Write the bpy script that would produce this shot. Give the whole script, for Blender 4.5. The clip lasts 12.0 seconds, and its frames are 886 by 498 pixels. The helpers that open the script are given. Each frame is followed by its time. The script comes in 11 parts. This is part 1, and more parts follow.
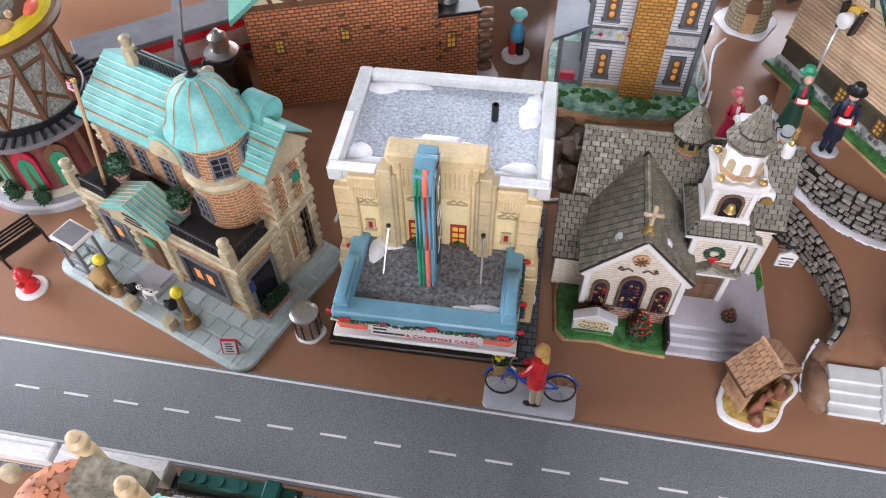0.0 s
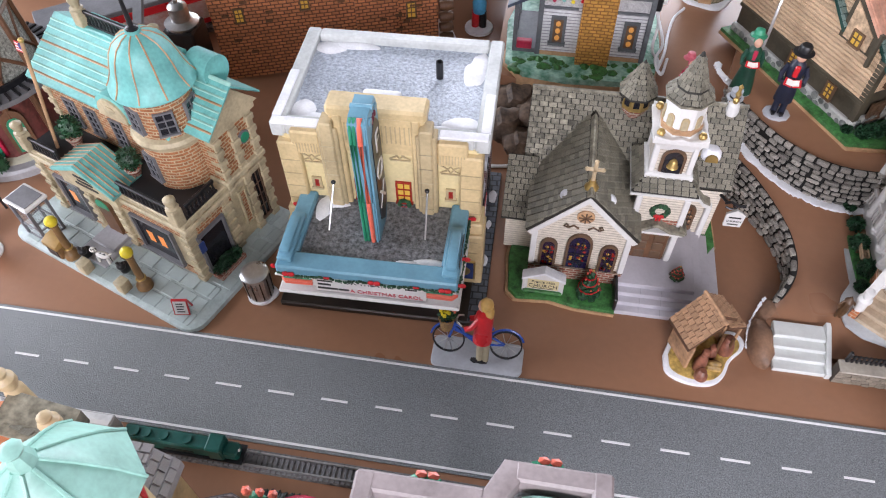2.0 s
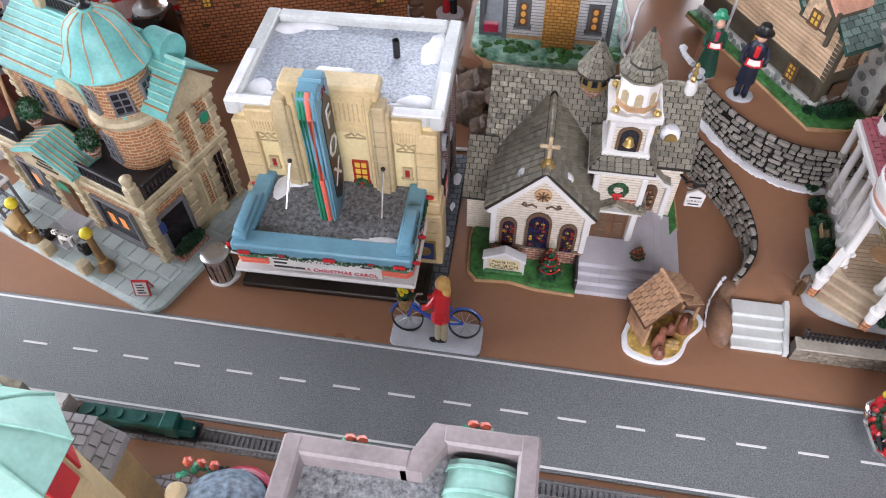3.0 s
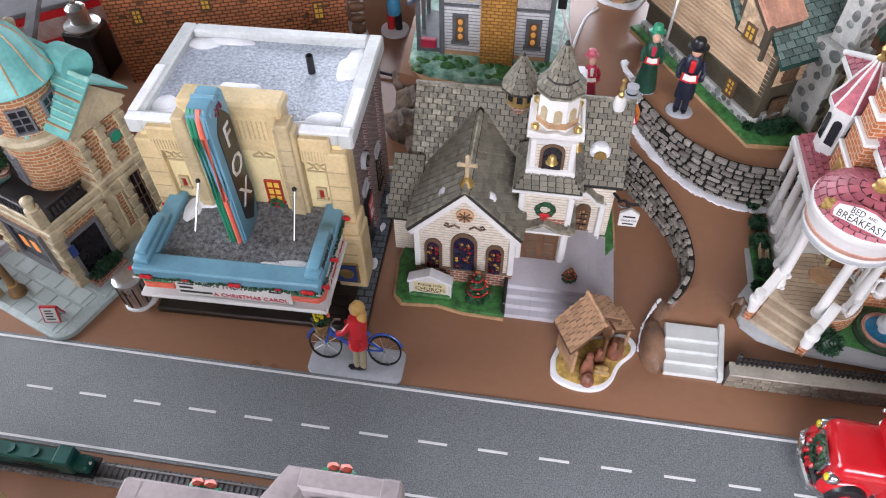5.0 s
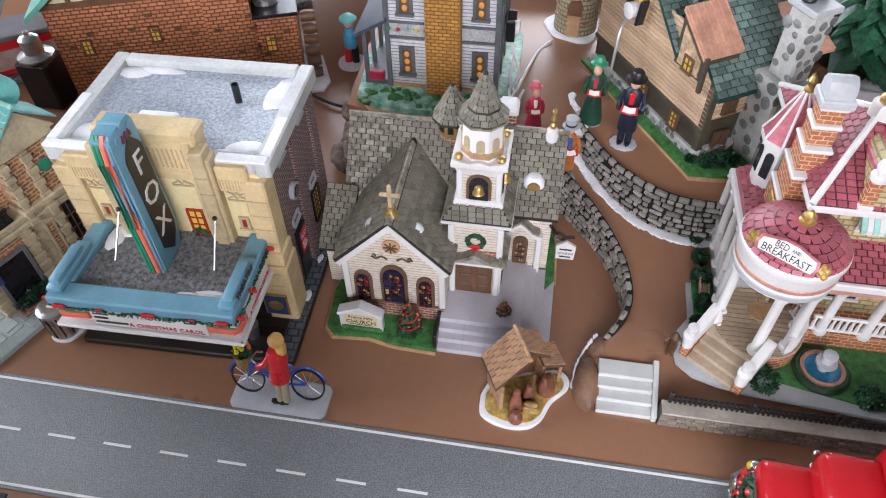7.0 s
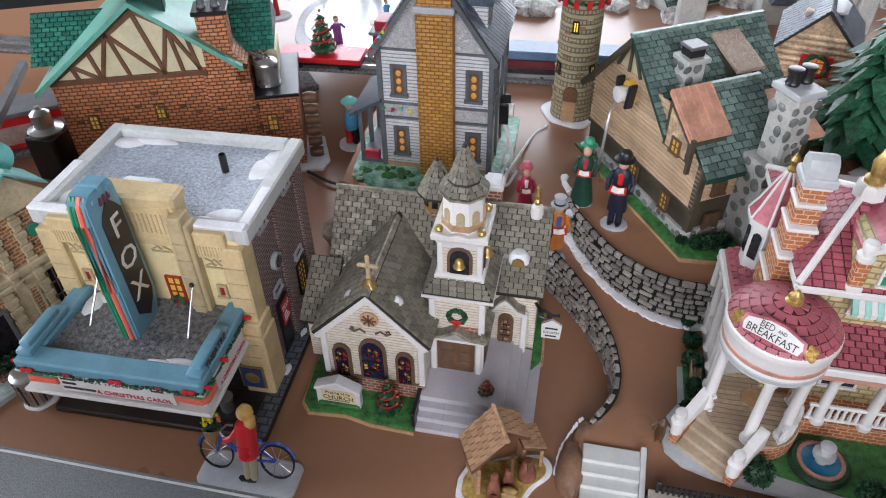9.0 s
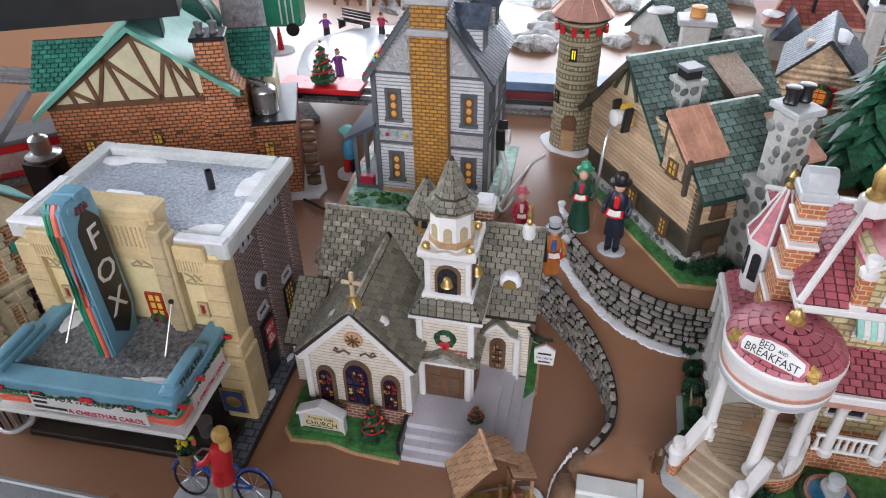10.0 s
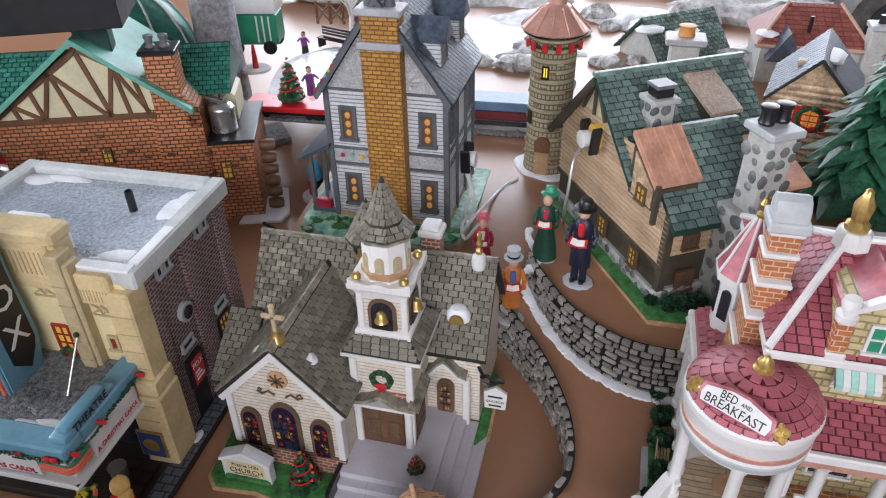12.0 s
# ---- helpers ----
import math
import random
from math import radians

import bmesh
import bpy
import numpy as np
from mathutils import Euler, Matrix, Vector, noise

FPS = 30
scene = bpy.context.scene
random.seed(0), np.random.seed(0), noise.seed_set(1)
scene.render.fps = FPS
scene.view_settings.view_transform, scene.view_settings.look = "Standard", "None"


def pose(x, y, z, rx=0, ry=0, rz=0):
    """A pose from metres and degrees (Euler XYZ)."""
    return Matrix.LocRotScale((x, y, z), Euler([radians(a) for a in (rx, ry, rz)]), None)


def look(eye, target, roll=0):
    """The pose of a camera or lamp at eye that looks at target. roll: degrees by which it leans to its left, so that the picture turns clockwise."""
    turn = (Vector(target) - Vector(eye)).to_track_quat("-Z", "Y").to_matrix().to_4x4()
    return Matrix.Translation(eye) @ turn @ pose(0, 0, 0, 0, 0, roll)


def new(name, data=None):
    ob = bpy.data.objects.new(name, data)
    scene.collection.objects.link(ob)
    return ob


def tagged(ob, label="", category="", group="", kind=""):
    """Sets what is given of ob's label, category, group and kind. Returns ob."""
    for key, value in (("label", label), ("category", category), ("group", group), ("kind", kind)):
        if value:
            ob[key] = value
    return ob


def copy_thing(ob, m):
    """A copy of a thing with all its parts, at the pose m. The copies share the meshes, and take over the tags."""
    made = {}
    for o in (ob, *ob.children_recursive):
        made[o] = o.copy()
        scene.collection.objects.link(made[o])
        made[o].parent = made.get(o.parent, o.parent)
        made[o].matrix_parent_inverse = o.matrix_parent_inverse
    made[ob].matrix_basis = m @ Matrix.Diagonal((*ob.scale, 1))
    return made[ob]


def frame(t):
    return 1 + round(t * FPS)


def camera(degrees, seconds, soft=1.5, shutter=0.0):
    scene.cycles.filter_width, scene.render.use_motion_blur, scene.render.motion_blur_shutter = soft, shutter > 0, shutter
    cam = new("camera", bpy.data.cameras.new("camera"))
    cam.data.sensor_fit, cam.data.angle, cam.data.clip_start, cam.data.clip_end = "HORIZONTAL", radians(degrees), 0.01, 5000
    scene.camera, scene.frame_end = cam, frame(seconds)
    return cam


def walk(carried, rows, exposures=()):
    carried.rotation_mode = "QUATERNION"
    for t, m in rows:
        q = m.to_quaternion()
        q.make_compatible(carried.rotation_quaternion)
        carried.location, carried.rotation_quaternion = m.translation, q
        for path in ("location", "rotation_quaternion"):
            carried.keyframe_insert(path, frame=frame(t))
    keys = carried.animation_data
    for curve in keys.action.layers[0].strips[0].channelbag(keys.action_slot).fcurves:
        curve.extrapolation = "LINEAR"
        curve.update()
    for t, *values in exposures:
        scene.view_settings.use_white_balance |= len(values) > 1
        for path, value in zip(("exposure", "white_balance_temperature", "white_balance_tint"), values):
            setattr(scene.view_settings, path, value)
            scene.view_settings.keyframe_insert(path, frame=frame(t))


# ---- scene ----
# ---- camera ----
cam = camera(63.9, 12.0, soft=1.1)
PATH = [
    (0, (0.125, -0.19, 0.474), (-0.099, 1.029, -1.095), -0.9),
    (0.5, (0.131, -0.193, 0.468), (-0.092, 1.025, -1.102), -1.0),
    (1, (0.141, -0.199, 0.465), (-0.079, 1.02, -1.105), -0.9),
    (1.5, (0.153, -0.205, 0.461), (-0.066, 1.017, -1.107), -0.9),
    (2, (0.165, -0.209, 0.458), (-0.053, 1.01, -1.113), -0.9),
    (2.5, (0.179, -0.212, 0.453), (-0.038, 1.008, -1.116), -0.9),
    (3, (0.195, -0.216, 0.449), (-0.018, 1.003, -1.123), -0.9),
    (5, (0.245, -0.192, 0.434), (0.036, 1.066, -1.106), -0.8),
    (5.5, (0.258, -0.188, 0.428), (0.044, 1.087, -1.098), -0.9),
    (6, (0.272, -0.185, 0.426), (0.048, 1.106, -1.085), -1.0),
    (6.5, (0.286, -0.182, 0.423), (0.058, 1.127, -1.072), -0.9),
    (7, (0.297, -0.179, 0.424), (0.059, 1.151, -1.05), -0.9),
    (9, (0.322, -0.177, 0.41), (0.002, 1.318, -0.878), -0.8),
    (9.5, (0.328, -0.178, 0.399), (-0.019, 1.365, -0.826), -0.9),
    (10, (0.337, -0.175, 0.386), (-0.033, 1.397, -0.794), -1.0),
    (10.5, (0.348, -0.169, 0.376), (-0.036, 1.417, -0.781), -1.0),
    (11, (0.354, -0.16, 0.371), (-0.037, 1.433, -0.773), -0.9),
    (11.5, (0.364, -0.146, 0.367), (-0.038, 1.452, -0.767), -1.0),
    (12, (0.371, -0.129, 0.364), (-0.041, 1.472, -0.761), -1.0),
]
walk(cam, [(t, look(eye, target, roll)) for t, eye, target, roll in PATH],
     [(0.0, 0.15, 6480, 21), (3.0, 0.16, 6460, 20), (7.0, 0.12, 6400, 18), (9.0, -0.2, 6400, 16), (12.0, -0.22, 6400, 16)])

# ---- light: tall window behind the village; side and front fill lamps are added ----
world = bpy.data.worlds.new("sky")
scene.world = world
world.use_nodes = True
sky = world.node_tree.nodes.new("ShaderNodeTexSky")
sky.sky_type = 'NISHITA'
sky.sun_disc = False
sky.sun_elevation, sky.sun_rotation = radians(40), radians(20)
world.node_tree.links.new(sky.outputs[0], world.node_tree.nodes["Background"].inputs[0])
world.node_tree.nodes["Background"].inputs[1].default_value = 0.12


def area_lamp(name, eye, target, w, h, watts, colour):
    data = bpy.data.lights.new(name, 'AREA')
    data.shape, data.size, data.size_y, data.energy, data.color = 'RECTANGLE', w, h, watts, colour
    ob = new(name, data)
    ob.matrix_world = look(eye, target)
    return ob


area_lamp("window_light_back", (0.3, 2.55, 1.0), (0.3, 0, 0.75), 3.0, 1.3, 100, (0.86, 0.94, 1.0))
# unseen sources to the west and behind the viewer, added as fill
area_lamp("window_light_side", (-2.35, 0.2, 1.0), (0, 0.2, 0.8), 2.0, 1.3, 96, (0.88, 0.95, 1.0))
area_lamp("window_light_front", (0.6, -2.35, 1.25), (0.3, 0.0, 0.5), 2.6, 0.9, 98, (0.95, 0.97, 1.0))

# ---- materials ----
MATS = {}


def paint(name, colour, rough=0.5, var=0.25, scale=60.0, bump=0.15, metal=0.0, dark=None, fine=400.0, pieces=0.0, coat=0.0):
    """Painted or bare surface: two scales of tone, fine relief, optional tone per piece."""
    if name in MATS:
        return MATS[name]
    m = bpy.data.materials.new(name)
    m.use_nodes = True
    MATS[name] = m
    n, l = m.node_tree.nodes, m.node_tree.links
    bsdf = n["Principled BSDF"]
    tc = n.new("ShaderNodeTexCoord")
    a, b = n.new("ShaderNodeTexNoise"), n.new("ShaderNodeTexNoise")
    a.inputs["Scale"].default_value, a.inputs["Detail"].default_value = scale, 4
    b.inputs["Scale"].default_value, b.inputs["Detail"].default_value = fine, 3
    for t in (a, b):
        l.new(tc.outputs["Object"], t.inputs["Vector"])
    add = n.new("ShaderNodeMath")
    add.operation = 'MULTIPLY_ADD'
    l.new(b.outputs[0], add.inputs[0])
    add.inputs[1].default_value = 0.5
    l.new(a.outputs[0], add.inputs[2])
    ramp = n.new("ShaderNodeMapRange")
    ramp.inputs[1].default_value, ramp.inputs[2].default_value = 0.5, 1.0
    l.new(add.outputs[0], ramp.inputs[0])
    mix = n.new("ShaderNodeMix")
    mix.data_type = 'RGBA'
    low = dark or tuple(c * (1 - 1.6 * var) for c in colour)
    high = tuple(min(1, c * (1 + 0.5 * var)) for c in colour)
    mix.inputs[6].default_value, mix.inputs[7].default_value = (*[max(0, c) for c in low], 1), (*high, 1)
    l.new(ramp.outputs[0], mix.inputs[0])
    out = mix.outputs[2]
    if pieces:
        info, geo = n.new("ShaderNodeObjectInfo"), n.new("ShaderNodeNewGeometry")
        s = n.new("ShaderNodeMath")
        l.new(info.outputs["Random"], s.inputs[0])
        l.new(geo.outputs["Random Per Island"], s.inputs[1])
        fr = n.new("ShaderNodeMath")
        fr.operation = 'FRACT'
        l.new(s.outputs[0], fr.inputs[0])
        mr = n.new("ShaderNodeMapRange")
        mr.inputs[3].default_value, mr.inputs[4].default_value = 1 - pieces, 1 + pieces
        l.new(fr.outputs[0], mr.inputs[0])
        hsv = n.new("ShaderNodeHueSaturation")
        l.new(mr.outputs[0], hsv.inputs["Value"])
        l.new(out, hsv.inputs["Color"])
        out = hsv.outputs[0]
    l.new(out, bsdf.inputs["Base Color"])
    rr = n.new("ShaderNodeMapRange")
    rr.inputs[3].default_value, rr.inputs[4].default_value = max(0.03, rough - 0.1), min(1, rough + 0.1)
    l.new(a.outputs[0], rr.inputs[0])
    l.new(rr.outputs[0], bsdf.inputs["Roughness"])
    bsdf.inputs["Metallic"].default_value = metal
    bsdf.inputs["Coat Weight"].default_value = coat
    if bump:
        bp = n.new("ShaderNodeBump")
        bp.inputs["Strength"].default_value, bp.inputs["Distance"].default_value = bump, 0.0006
        l.new(add.outputs[0], bp.inputs["Height"])
        l.new(bp.outputs[0], bsdf.inputs["Normal"])
    return m


def courses(name, colour, mortar, w, h, gap=0.0006, rough=0.55, var=0.3, offset=0.5, bump=0.9, dist=0.0009, second=None, squash=1.0):
    """Rows of small bricks, boards or shingles too fine to part, in metres on the surface's own coordinates."""
    if name in MATS:
        return MATS[name]
    m = bpy.data.materials.new(name)
    m.use_nodes = True
    MATS[name] = m
    n, l = m.node_tree.nodes, m.node_tree.links
    bsdf = n["Principled BSDF"]
    uv = n.new("ShaderNodeUVMap")
    br = n.new("ShaderNodeTexBrick")
    br.offset = offset
    br.inputs["Scale"].default_value = 1.0
    br.inputs["Brick Width"].default_value, br.inputs["Row Height"].default_value = w, h
    br.inputs["Mortar Size"].default_value, br.inputs["Mortar Smooth"].default_value = gap, 0.4
    br.inputs["Color1"].default_value = (*colour, 1)
    br.inputs["Color2"].default_value = (*(second or [c * (1 - var) for c in colour]), 1)
    br.inputs["Mortar"].default_value = (*mortar, 1)
    warp = n.new("ShaderNodeTexNoise")
    warp.inputs["Scale"].default_value = 90
    l.new(uv.outputs[0], warp.inputs["Vector"])
    va = n.new("ShaderNodeVectorMath")
    va.operation = 'MULTIPLY_ADD'
    l.new(warp.outputs["Color"], va.inputs[0])
    va.inputs[1].default_value = (h * 0.35, h * 0.35, 0)
    l.new(uv.outputs[0], va.inputs[2])
    l.new(va.outputs[0], br.inputs["Vector"])
    no = n.new("ShaderNodeTexNoise")
    no.inputs["Scale"].default_value, no.inputs["Detail"].default_value = 300, 4
    tc = n.new("ShaderNodeTexCoord")
    l.new(tc.outputs["Object"], no.inputs["Vector"])
    mr = n.new("ShaderNodeMapRange")
    mr.inputs[3].default_value, mr.inputs[4].default_value = 0.65, 1.3
    l.new(no.outputs[0], mr.inputs[0])
    hsv = n.new("ShaderNodeHueSaturation")
    l.new(br.outputs["Color"], hsv.inputs["Color"])
    l.new(mr.outputs[0], hsv.inputs["Value"])
    l.new(hsv.outputs[0], bsdf.inputs["Base Color"])
    bsdf.inputs["Roughness"].default_value = rough
    inv = n.new("ShaderNodeMath")
    inv.operation = 'SUBTRACT'
    inv.inputs[0].default_value = 1
    l.new(br.outputs["Fac"], inv.inputs[1])
    bp = n.new("ShaderNodeBump")
    bp.inputs["Strength"].default_value, bp.inputs["Distance"].default_value = bump, dist
    l.new(inv.outputs[0], bp.inputs["Height"])
    l.new(bp.outputs[0], bsdf.inputs["Normal"])
    return m


def glow(name, colour, strength, base=(0.8, 0.6, 0.2)):
    if name in MATS:
        return MATS[name]
    m = paint(name, base, 0.4, 0.1)
    b = m.node_tree.nodes["Principled BSDF"]
    b.inputs["Emission Color"].default_value, b.inputs["Emission Strength"].default_value = (*colour, 1), strength
    return m


CREAM = paint("cream_glaze", (0.64, 0.49, 0.265), 0.42, 0.2, 40, 0.12)
CREAM_DARK = paint("tan_glaze", (0.48, 0.38, 0.22), 0.45, 0.2, 40, 0.15)
STONE_TAN = paint("tan_stone", (0.5, 0.42, 0.27), 0.5, 0.25, 60, 0.25)
WHITE = paint("white_glaze", (0.69, 0.68, 0.66), 0.35, 0.07, 50, 0.1)
SNOW = paint("snow", (0.8, 0.81, 0.84), 0.6, 0.12, 70, 0.6, fine=600)
PARAPET = paint("pale_grey_parapet", (0.52, 0.54, 0.53), 0.45, 0.15, 50, 0.25)
BROWN_TABLE = paint("brown_tabletop", (0.3, 0.15, 0.085), 0.3, 0.08, 5, 0.03, fine=150)
EARTH = paint("brown_earth", (0.27, 0.15, 0.09), 0.6, 0.3, 60, 0.5)
TEAL = paint("verdigris", (0.16, 0.48, 0.45), 0.45, 0.22, 60, 0.15)
TEAL_PALE = paint("pale_verdigris", (0.36, 0.66, 0.57), 0.4, 0.15, 60, 0.12)
COPPER_LINE = paint("copper_streak", (0.5, 0.3, 0.16), 0.45, 0.25)
BLUE = paint("marquee_blue", (0.14, 0.32, 0.42), 0.4, 0.1, 50, 0.08)
BLACK = paint("black_paint", (0.012, 0.012, 0.014), 0.35, 0.2, 80, 0.1)
DARK_SLAB = paint("dark_brown_slab", (0.024, 0.017, 0.014), 0.4, 0.3, 60, 0.2)
GRASS = paint("painted_grass", (0.05, 0.2, 0.05), 0.5, 0.45, 180, 0.9, fine=900)
LEAF = paint("dark_foliage", (0.02, 0.085, 0.035), 0.5, 0.45, 200, 0.9, fine=900, pieces=0.4)
RED = paint("red_paint", (0.55, 0.02, 0.025), 0.3, 0.12, 60, 0.05)
GREEN = paint("green_paint", (0.02, 0.26, 0.14), 0.35, 0.15)
CORAL = paint("coral_paint", (0.8, 0.16, 0.1), 0.35, 0.1)
GREY_STONE = paint("grey_stone", (0.4, 0.4, 0.42), 0.5, 0.15, 60, 0.3)
PALE_STONE = paint("lilac_grey_steps", (0.5, 0.48, 0.52), 0.5, 0.08, 60, 0.15)
SHINGLE = paint("olive_grey_shingle", (0.27, 0.25, 0.19), 0.34, 0.45, 160, 0.5, pieces=0.3)
BRICK = courses("orange_brick", (0.42, 0.16, 0.06), (0.5, 0.38, 0.24), 0.0062, 0.0029)
DARK_BRICK = courses("dark_brick", (0.14, 0.055, 0.047), (0.3, 0.25, 0.245), 0.0058, 0.0025, 0.0006)
BROWN_BRICK = courses("brown_brick", (0.6, 0.235, 0.1), (0.12, 0.045, 0.024), 0.0074, 0.0037, 0.0006)
YELLOW_BRICK = courses("ochre_brick", (0.5, 0.25, 0.05), (0.2, 0.08, 0.015), 0.0066, 0.0032, 0.0005)
SIDING = courses("cream_clapboard", (0.7, 0.63, 0.53), (0.42, 0.36, 0.28), 0.5, 0.0026, 0.0003, 0.45, 0.03)
GREY_SIDING = courses("grey_clapboard", (0.6, 0.61, 0.62), (0.22, 0.22, 0.24), 0.5, 0.0032, 0.0004, 0.5, 0.06)
GOLD = paint("gold_paint", (0.56, 0.38, 0.13), 0.36, 0.3, metal=0.65)
PINK_TILE = paint("pink_glazed_tile", (0.44, 0.115, 0.145), 0.32, 0.3, 90, 0.2, pieces=0.2)
SLATE_GREEN = paint("green_slate", (0.19, 0.27, 0.24), 0.4, 0.45, 120, 0.3, pieces=0.35)
SLATE_BLUE = paint("blue_slate", (0.075, 0.1, 0.14), 0.4, 0.4, 120, 0.4, pieces=0.3)
LOG = paint("log_wood", (0.74, 0.52, 0.33), 0.5, 0.5, 70, 0.4, pieces=0.15)
WOOD = paint("brown_wood", (0.16, 0.075, 0.035), 0.5, 0.3, 70, 0.4)
STEEL = paint("silver_metal", (0.6, 0.6, 0.6), 0.3, 0.15, metal=0.9)
COPPER = paint("copper_roof", (0.58, 0.31, 0.24), 0.35, 0.2, 50, 0.2, metal=0.2)

# ---- building blocks ----


def box_uv(me):
    uv = me.uv_layers.new(name="UVMap")
    for p in me.polygons:
        nx, ny, nz = p.normal
        if abs(nz) > 0.97:
            ux, uy, uz = 1, 0, 0
            vx, vy, vz = 0, 1, 0
        else:
            k = math.hypot(nx, ny)
            ux, uy, uz = -ny / k, nx / k, 0
            vx, vy, vz = -nz * nx / k, -nz * ny / k, k
        for i in p.loop_indices:
            x, y, z = me.vertices[me.loops[i].vertex_index].co
            uv.data[i].uv = (ux * x + uy * y, vx * x + vy * y + vz * z)


def mesh_of(name, bm, material, smooth=None):
    bmesh.ops.recalc_face_normals(bm, faces=bm.faces)
    me = bpy.data.meshes.new(name)
    bm.to_mesh(me)
    bm.free()
    box_uv(me)
    me.materials.append(material)
    if smooth is not None:
        me.polygons.foreach_set("use_smooth", [True] * len(me.polygons))
        me.set_sharp_from_angle(angle=radians(smooth))
    return me


def part(name, bm, material, parent, label="", smooth=35):
    ob = new(name, mesh_of(name, bm, material, smooth))
    ob.parent = parent
    if label:
        ob["label"] = label
    return ob


def solo(name, bm, material, label, category, m=None, group="", kind="", smooth=35):
    ob = new(name, mesh_of(name, bm, material, smooth))
    if m is not None:
        ob.matrix_world = m
    return tagged(ob, label, category, group, kind)


def thing(name, m, label, category, group="", kind=""):
    ob = new(name)
    ob.empty_display_size = 0.01
    ob.matrix_world = m
    return tagged(ob, label, category, group, kind)


def box(x0, x1, y0, y1, z0, z1, bevel=0.0, bm=None, m=None, seg=1):
    """A box, worn at the edges by the bevel; added to bm where one is given."""
    t = bmesh.new()
    bmesh.ops.create_cube(t, size=1)
    for v in t.verts:
        v.co = ((x0 + x1) / 2 + v.co.x * (x1 - x0), (y0 + y1) / 2 + v.co.y * (y1 - y0), (z0 + z1) / 2 + v.co.z * (z1 - z0))
    if bevel:
        bmesh.ops.bevel(t, geom=t.edges[:], offset=bevel, segments=seg, affect='EDGES', profile=0.5)
    return joined(t, bm, m)


def joined(t, bm, m=None):
    if m is not None:
        bmesh.ops.transform(t, matrix=m, verts=t.verts)
    if bm is None:
        return t
    me = bpy.data.meshes.new("scratch")
    t.to_mesh(me)
    t.free()
    bm.from_mesh(me)
    bpy.data.meshes.remove(me)
    return bm


def prism(points, z0, z1, bevel=0.0, bm=None, m=None):
    """A flat outline (x, y) raised from z0 to z1."""
    t = bmesh.new()
    f = t.faces.new([t.verts.new((x, y, z0)) for x, y in points])
    r = bmesh.ops.extrude_face_region(t, geom=[f])
    for v in r["geom"]:
        if isinstance(v, bmesh.types.BMVert):
            v.co.z = z1
    if bevel:
        top = [e for e in t.edges if all(abs(v.co.z - z1) < 1e-7 for v in e.verts)]
        bmesh.ops.bevel(t, geom=top, offset=bevel, segments=2, affect='EDGES', profile=0.5)
    return joined(t, bm, m)


def slab_xz(points, y0, y1, bevel=0.0, bm=None, m=None):
    """A flat outline (x, z) given depth from y0 to y1."""
    turn = Matrix(((1, 0, 0, 0), (0, 0, 1, 0), (0, 1, 0, 0), (0, 0, 0, 1)))
    return joined(prism(points, y0, y1, bevel), bm, (m @ turn) if m is not None else turn)


def slab_yz(points, x0, x1, bevel=0.0, bm=None, m=None):
    """A flat outline (y, z) given depth from x0 to x1."""
    turn = Matrix(((0, 0, 1, 0), (1, 0, 0, 0), (0, 1, 0, 0), (0, 0, 0, 1)))
    return joined(prism(points, x0, x1, bevel), bm, (m @ turn) if m is not None else turn)


def lathe(profile, n=24, at=(0, 0, 0), bm=None, m=None, turn=0.0, caps=True):
    """A profile (radius, z) turned round the z axis."""
    t = bmesh.new()
    rings = []
    for r, z in profile:
        if r < 1e-6:
            rings.append([t.verts.new((at[0], at[1], at[2] + z))])
        else:
            rings.append([t.verts.new((at[0] + r * math.cos(2 * math.pi * (i + turn) / n), at[1] + r * math.sin(2 * math.pi * (i + turn) / n), at[2] + z)) for i in range(n)])
    for a, b in zip(rings, rings[1:]):
        for i in range(n):
            q = [a[i % len(a)], a[(i + 1) % len(a)], b[(i + 1) % len(b)], b[i % len(b)]]
            q = [v for k, v in enumerate(q) if v not in q[:k]]
            if len(q) > 2:
                t.faces.new(q)
    for ring, flip in ((rings[0], True), (rings[-1], False)):
        if len(ring) > 2 and caps:
            t.faces.new(ring[::-1] if flip else ring)
    return joined(t, bm, m)


def rod(a, b, r, n=8, bm=None, r2=None):
    """A round bar from a to b."""
    a, b = Vector(a), Vector(b)
    q = (b - a).to_track_quat("Z", "Y").to_matrix().to_4x4()
    return lathe([(r, 0), (r if r2 is None else r2, (b - a).length)], n, (0, 0, 0), bm, Matrix.Translation(a) @ q)


def ball(r, at, bm=None, sub=2, s=(1, 1, 1), rough=0.0, freq=3.0):
    t = bmesh.new()
    bmesh.ops.create_icosphere(t, subdivisions=sub, radius=1)
    for v in t.verts:
        k = 1 + rough * noise.noise(v.co * freq + Vector(at) * 100)
        v.co = Vector(at) + Vector((v.co.x * r * s[0] * k, v.co.y * r * s[1] * k, v.co.z * r * s[2] * k))
    return joined(t, bm)


def rounded(x0, x1, y0, y1, r, n=5):
    pts = []
    for cx, cy, a0 in ((x1 - r, y1 - r, 0), (x0 + r, y1 - r, 90), (x0 + r, y0 + r, 180), (x1 - r, y0 + r, 270)):
        for i in range(n + 1):
            a = radians(a0 + 90 * i / n)
            pts.append((cx + r * math.cos(a), cy + r * math.sin(a)))
    return pts


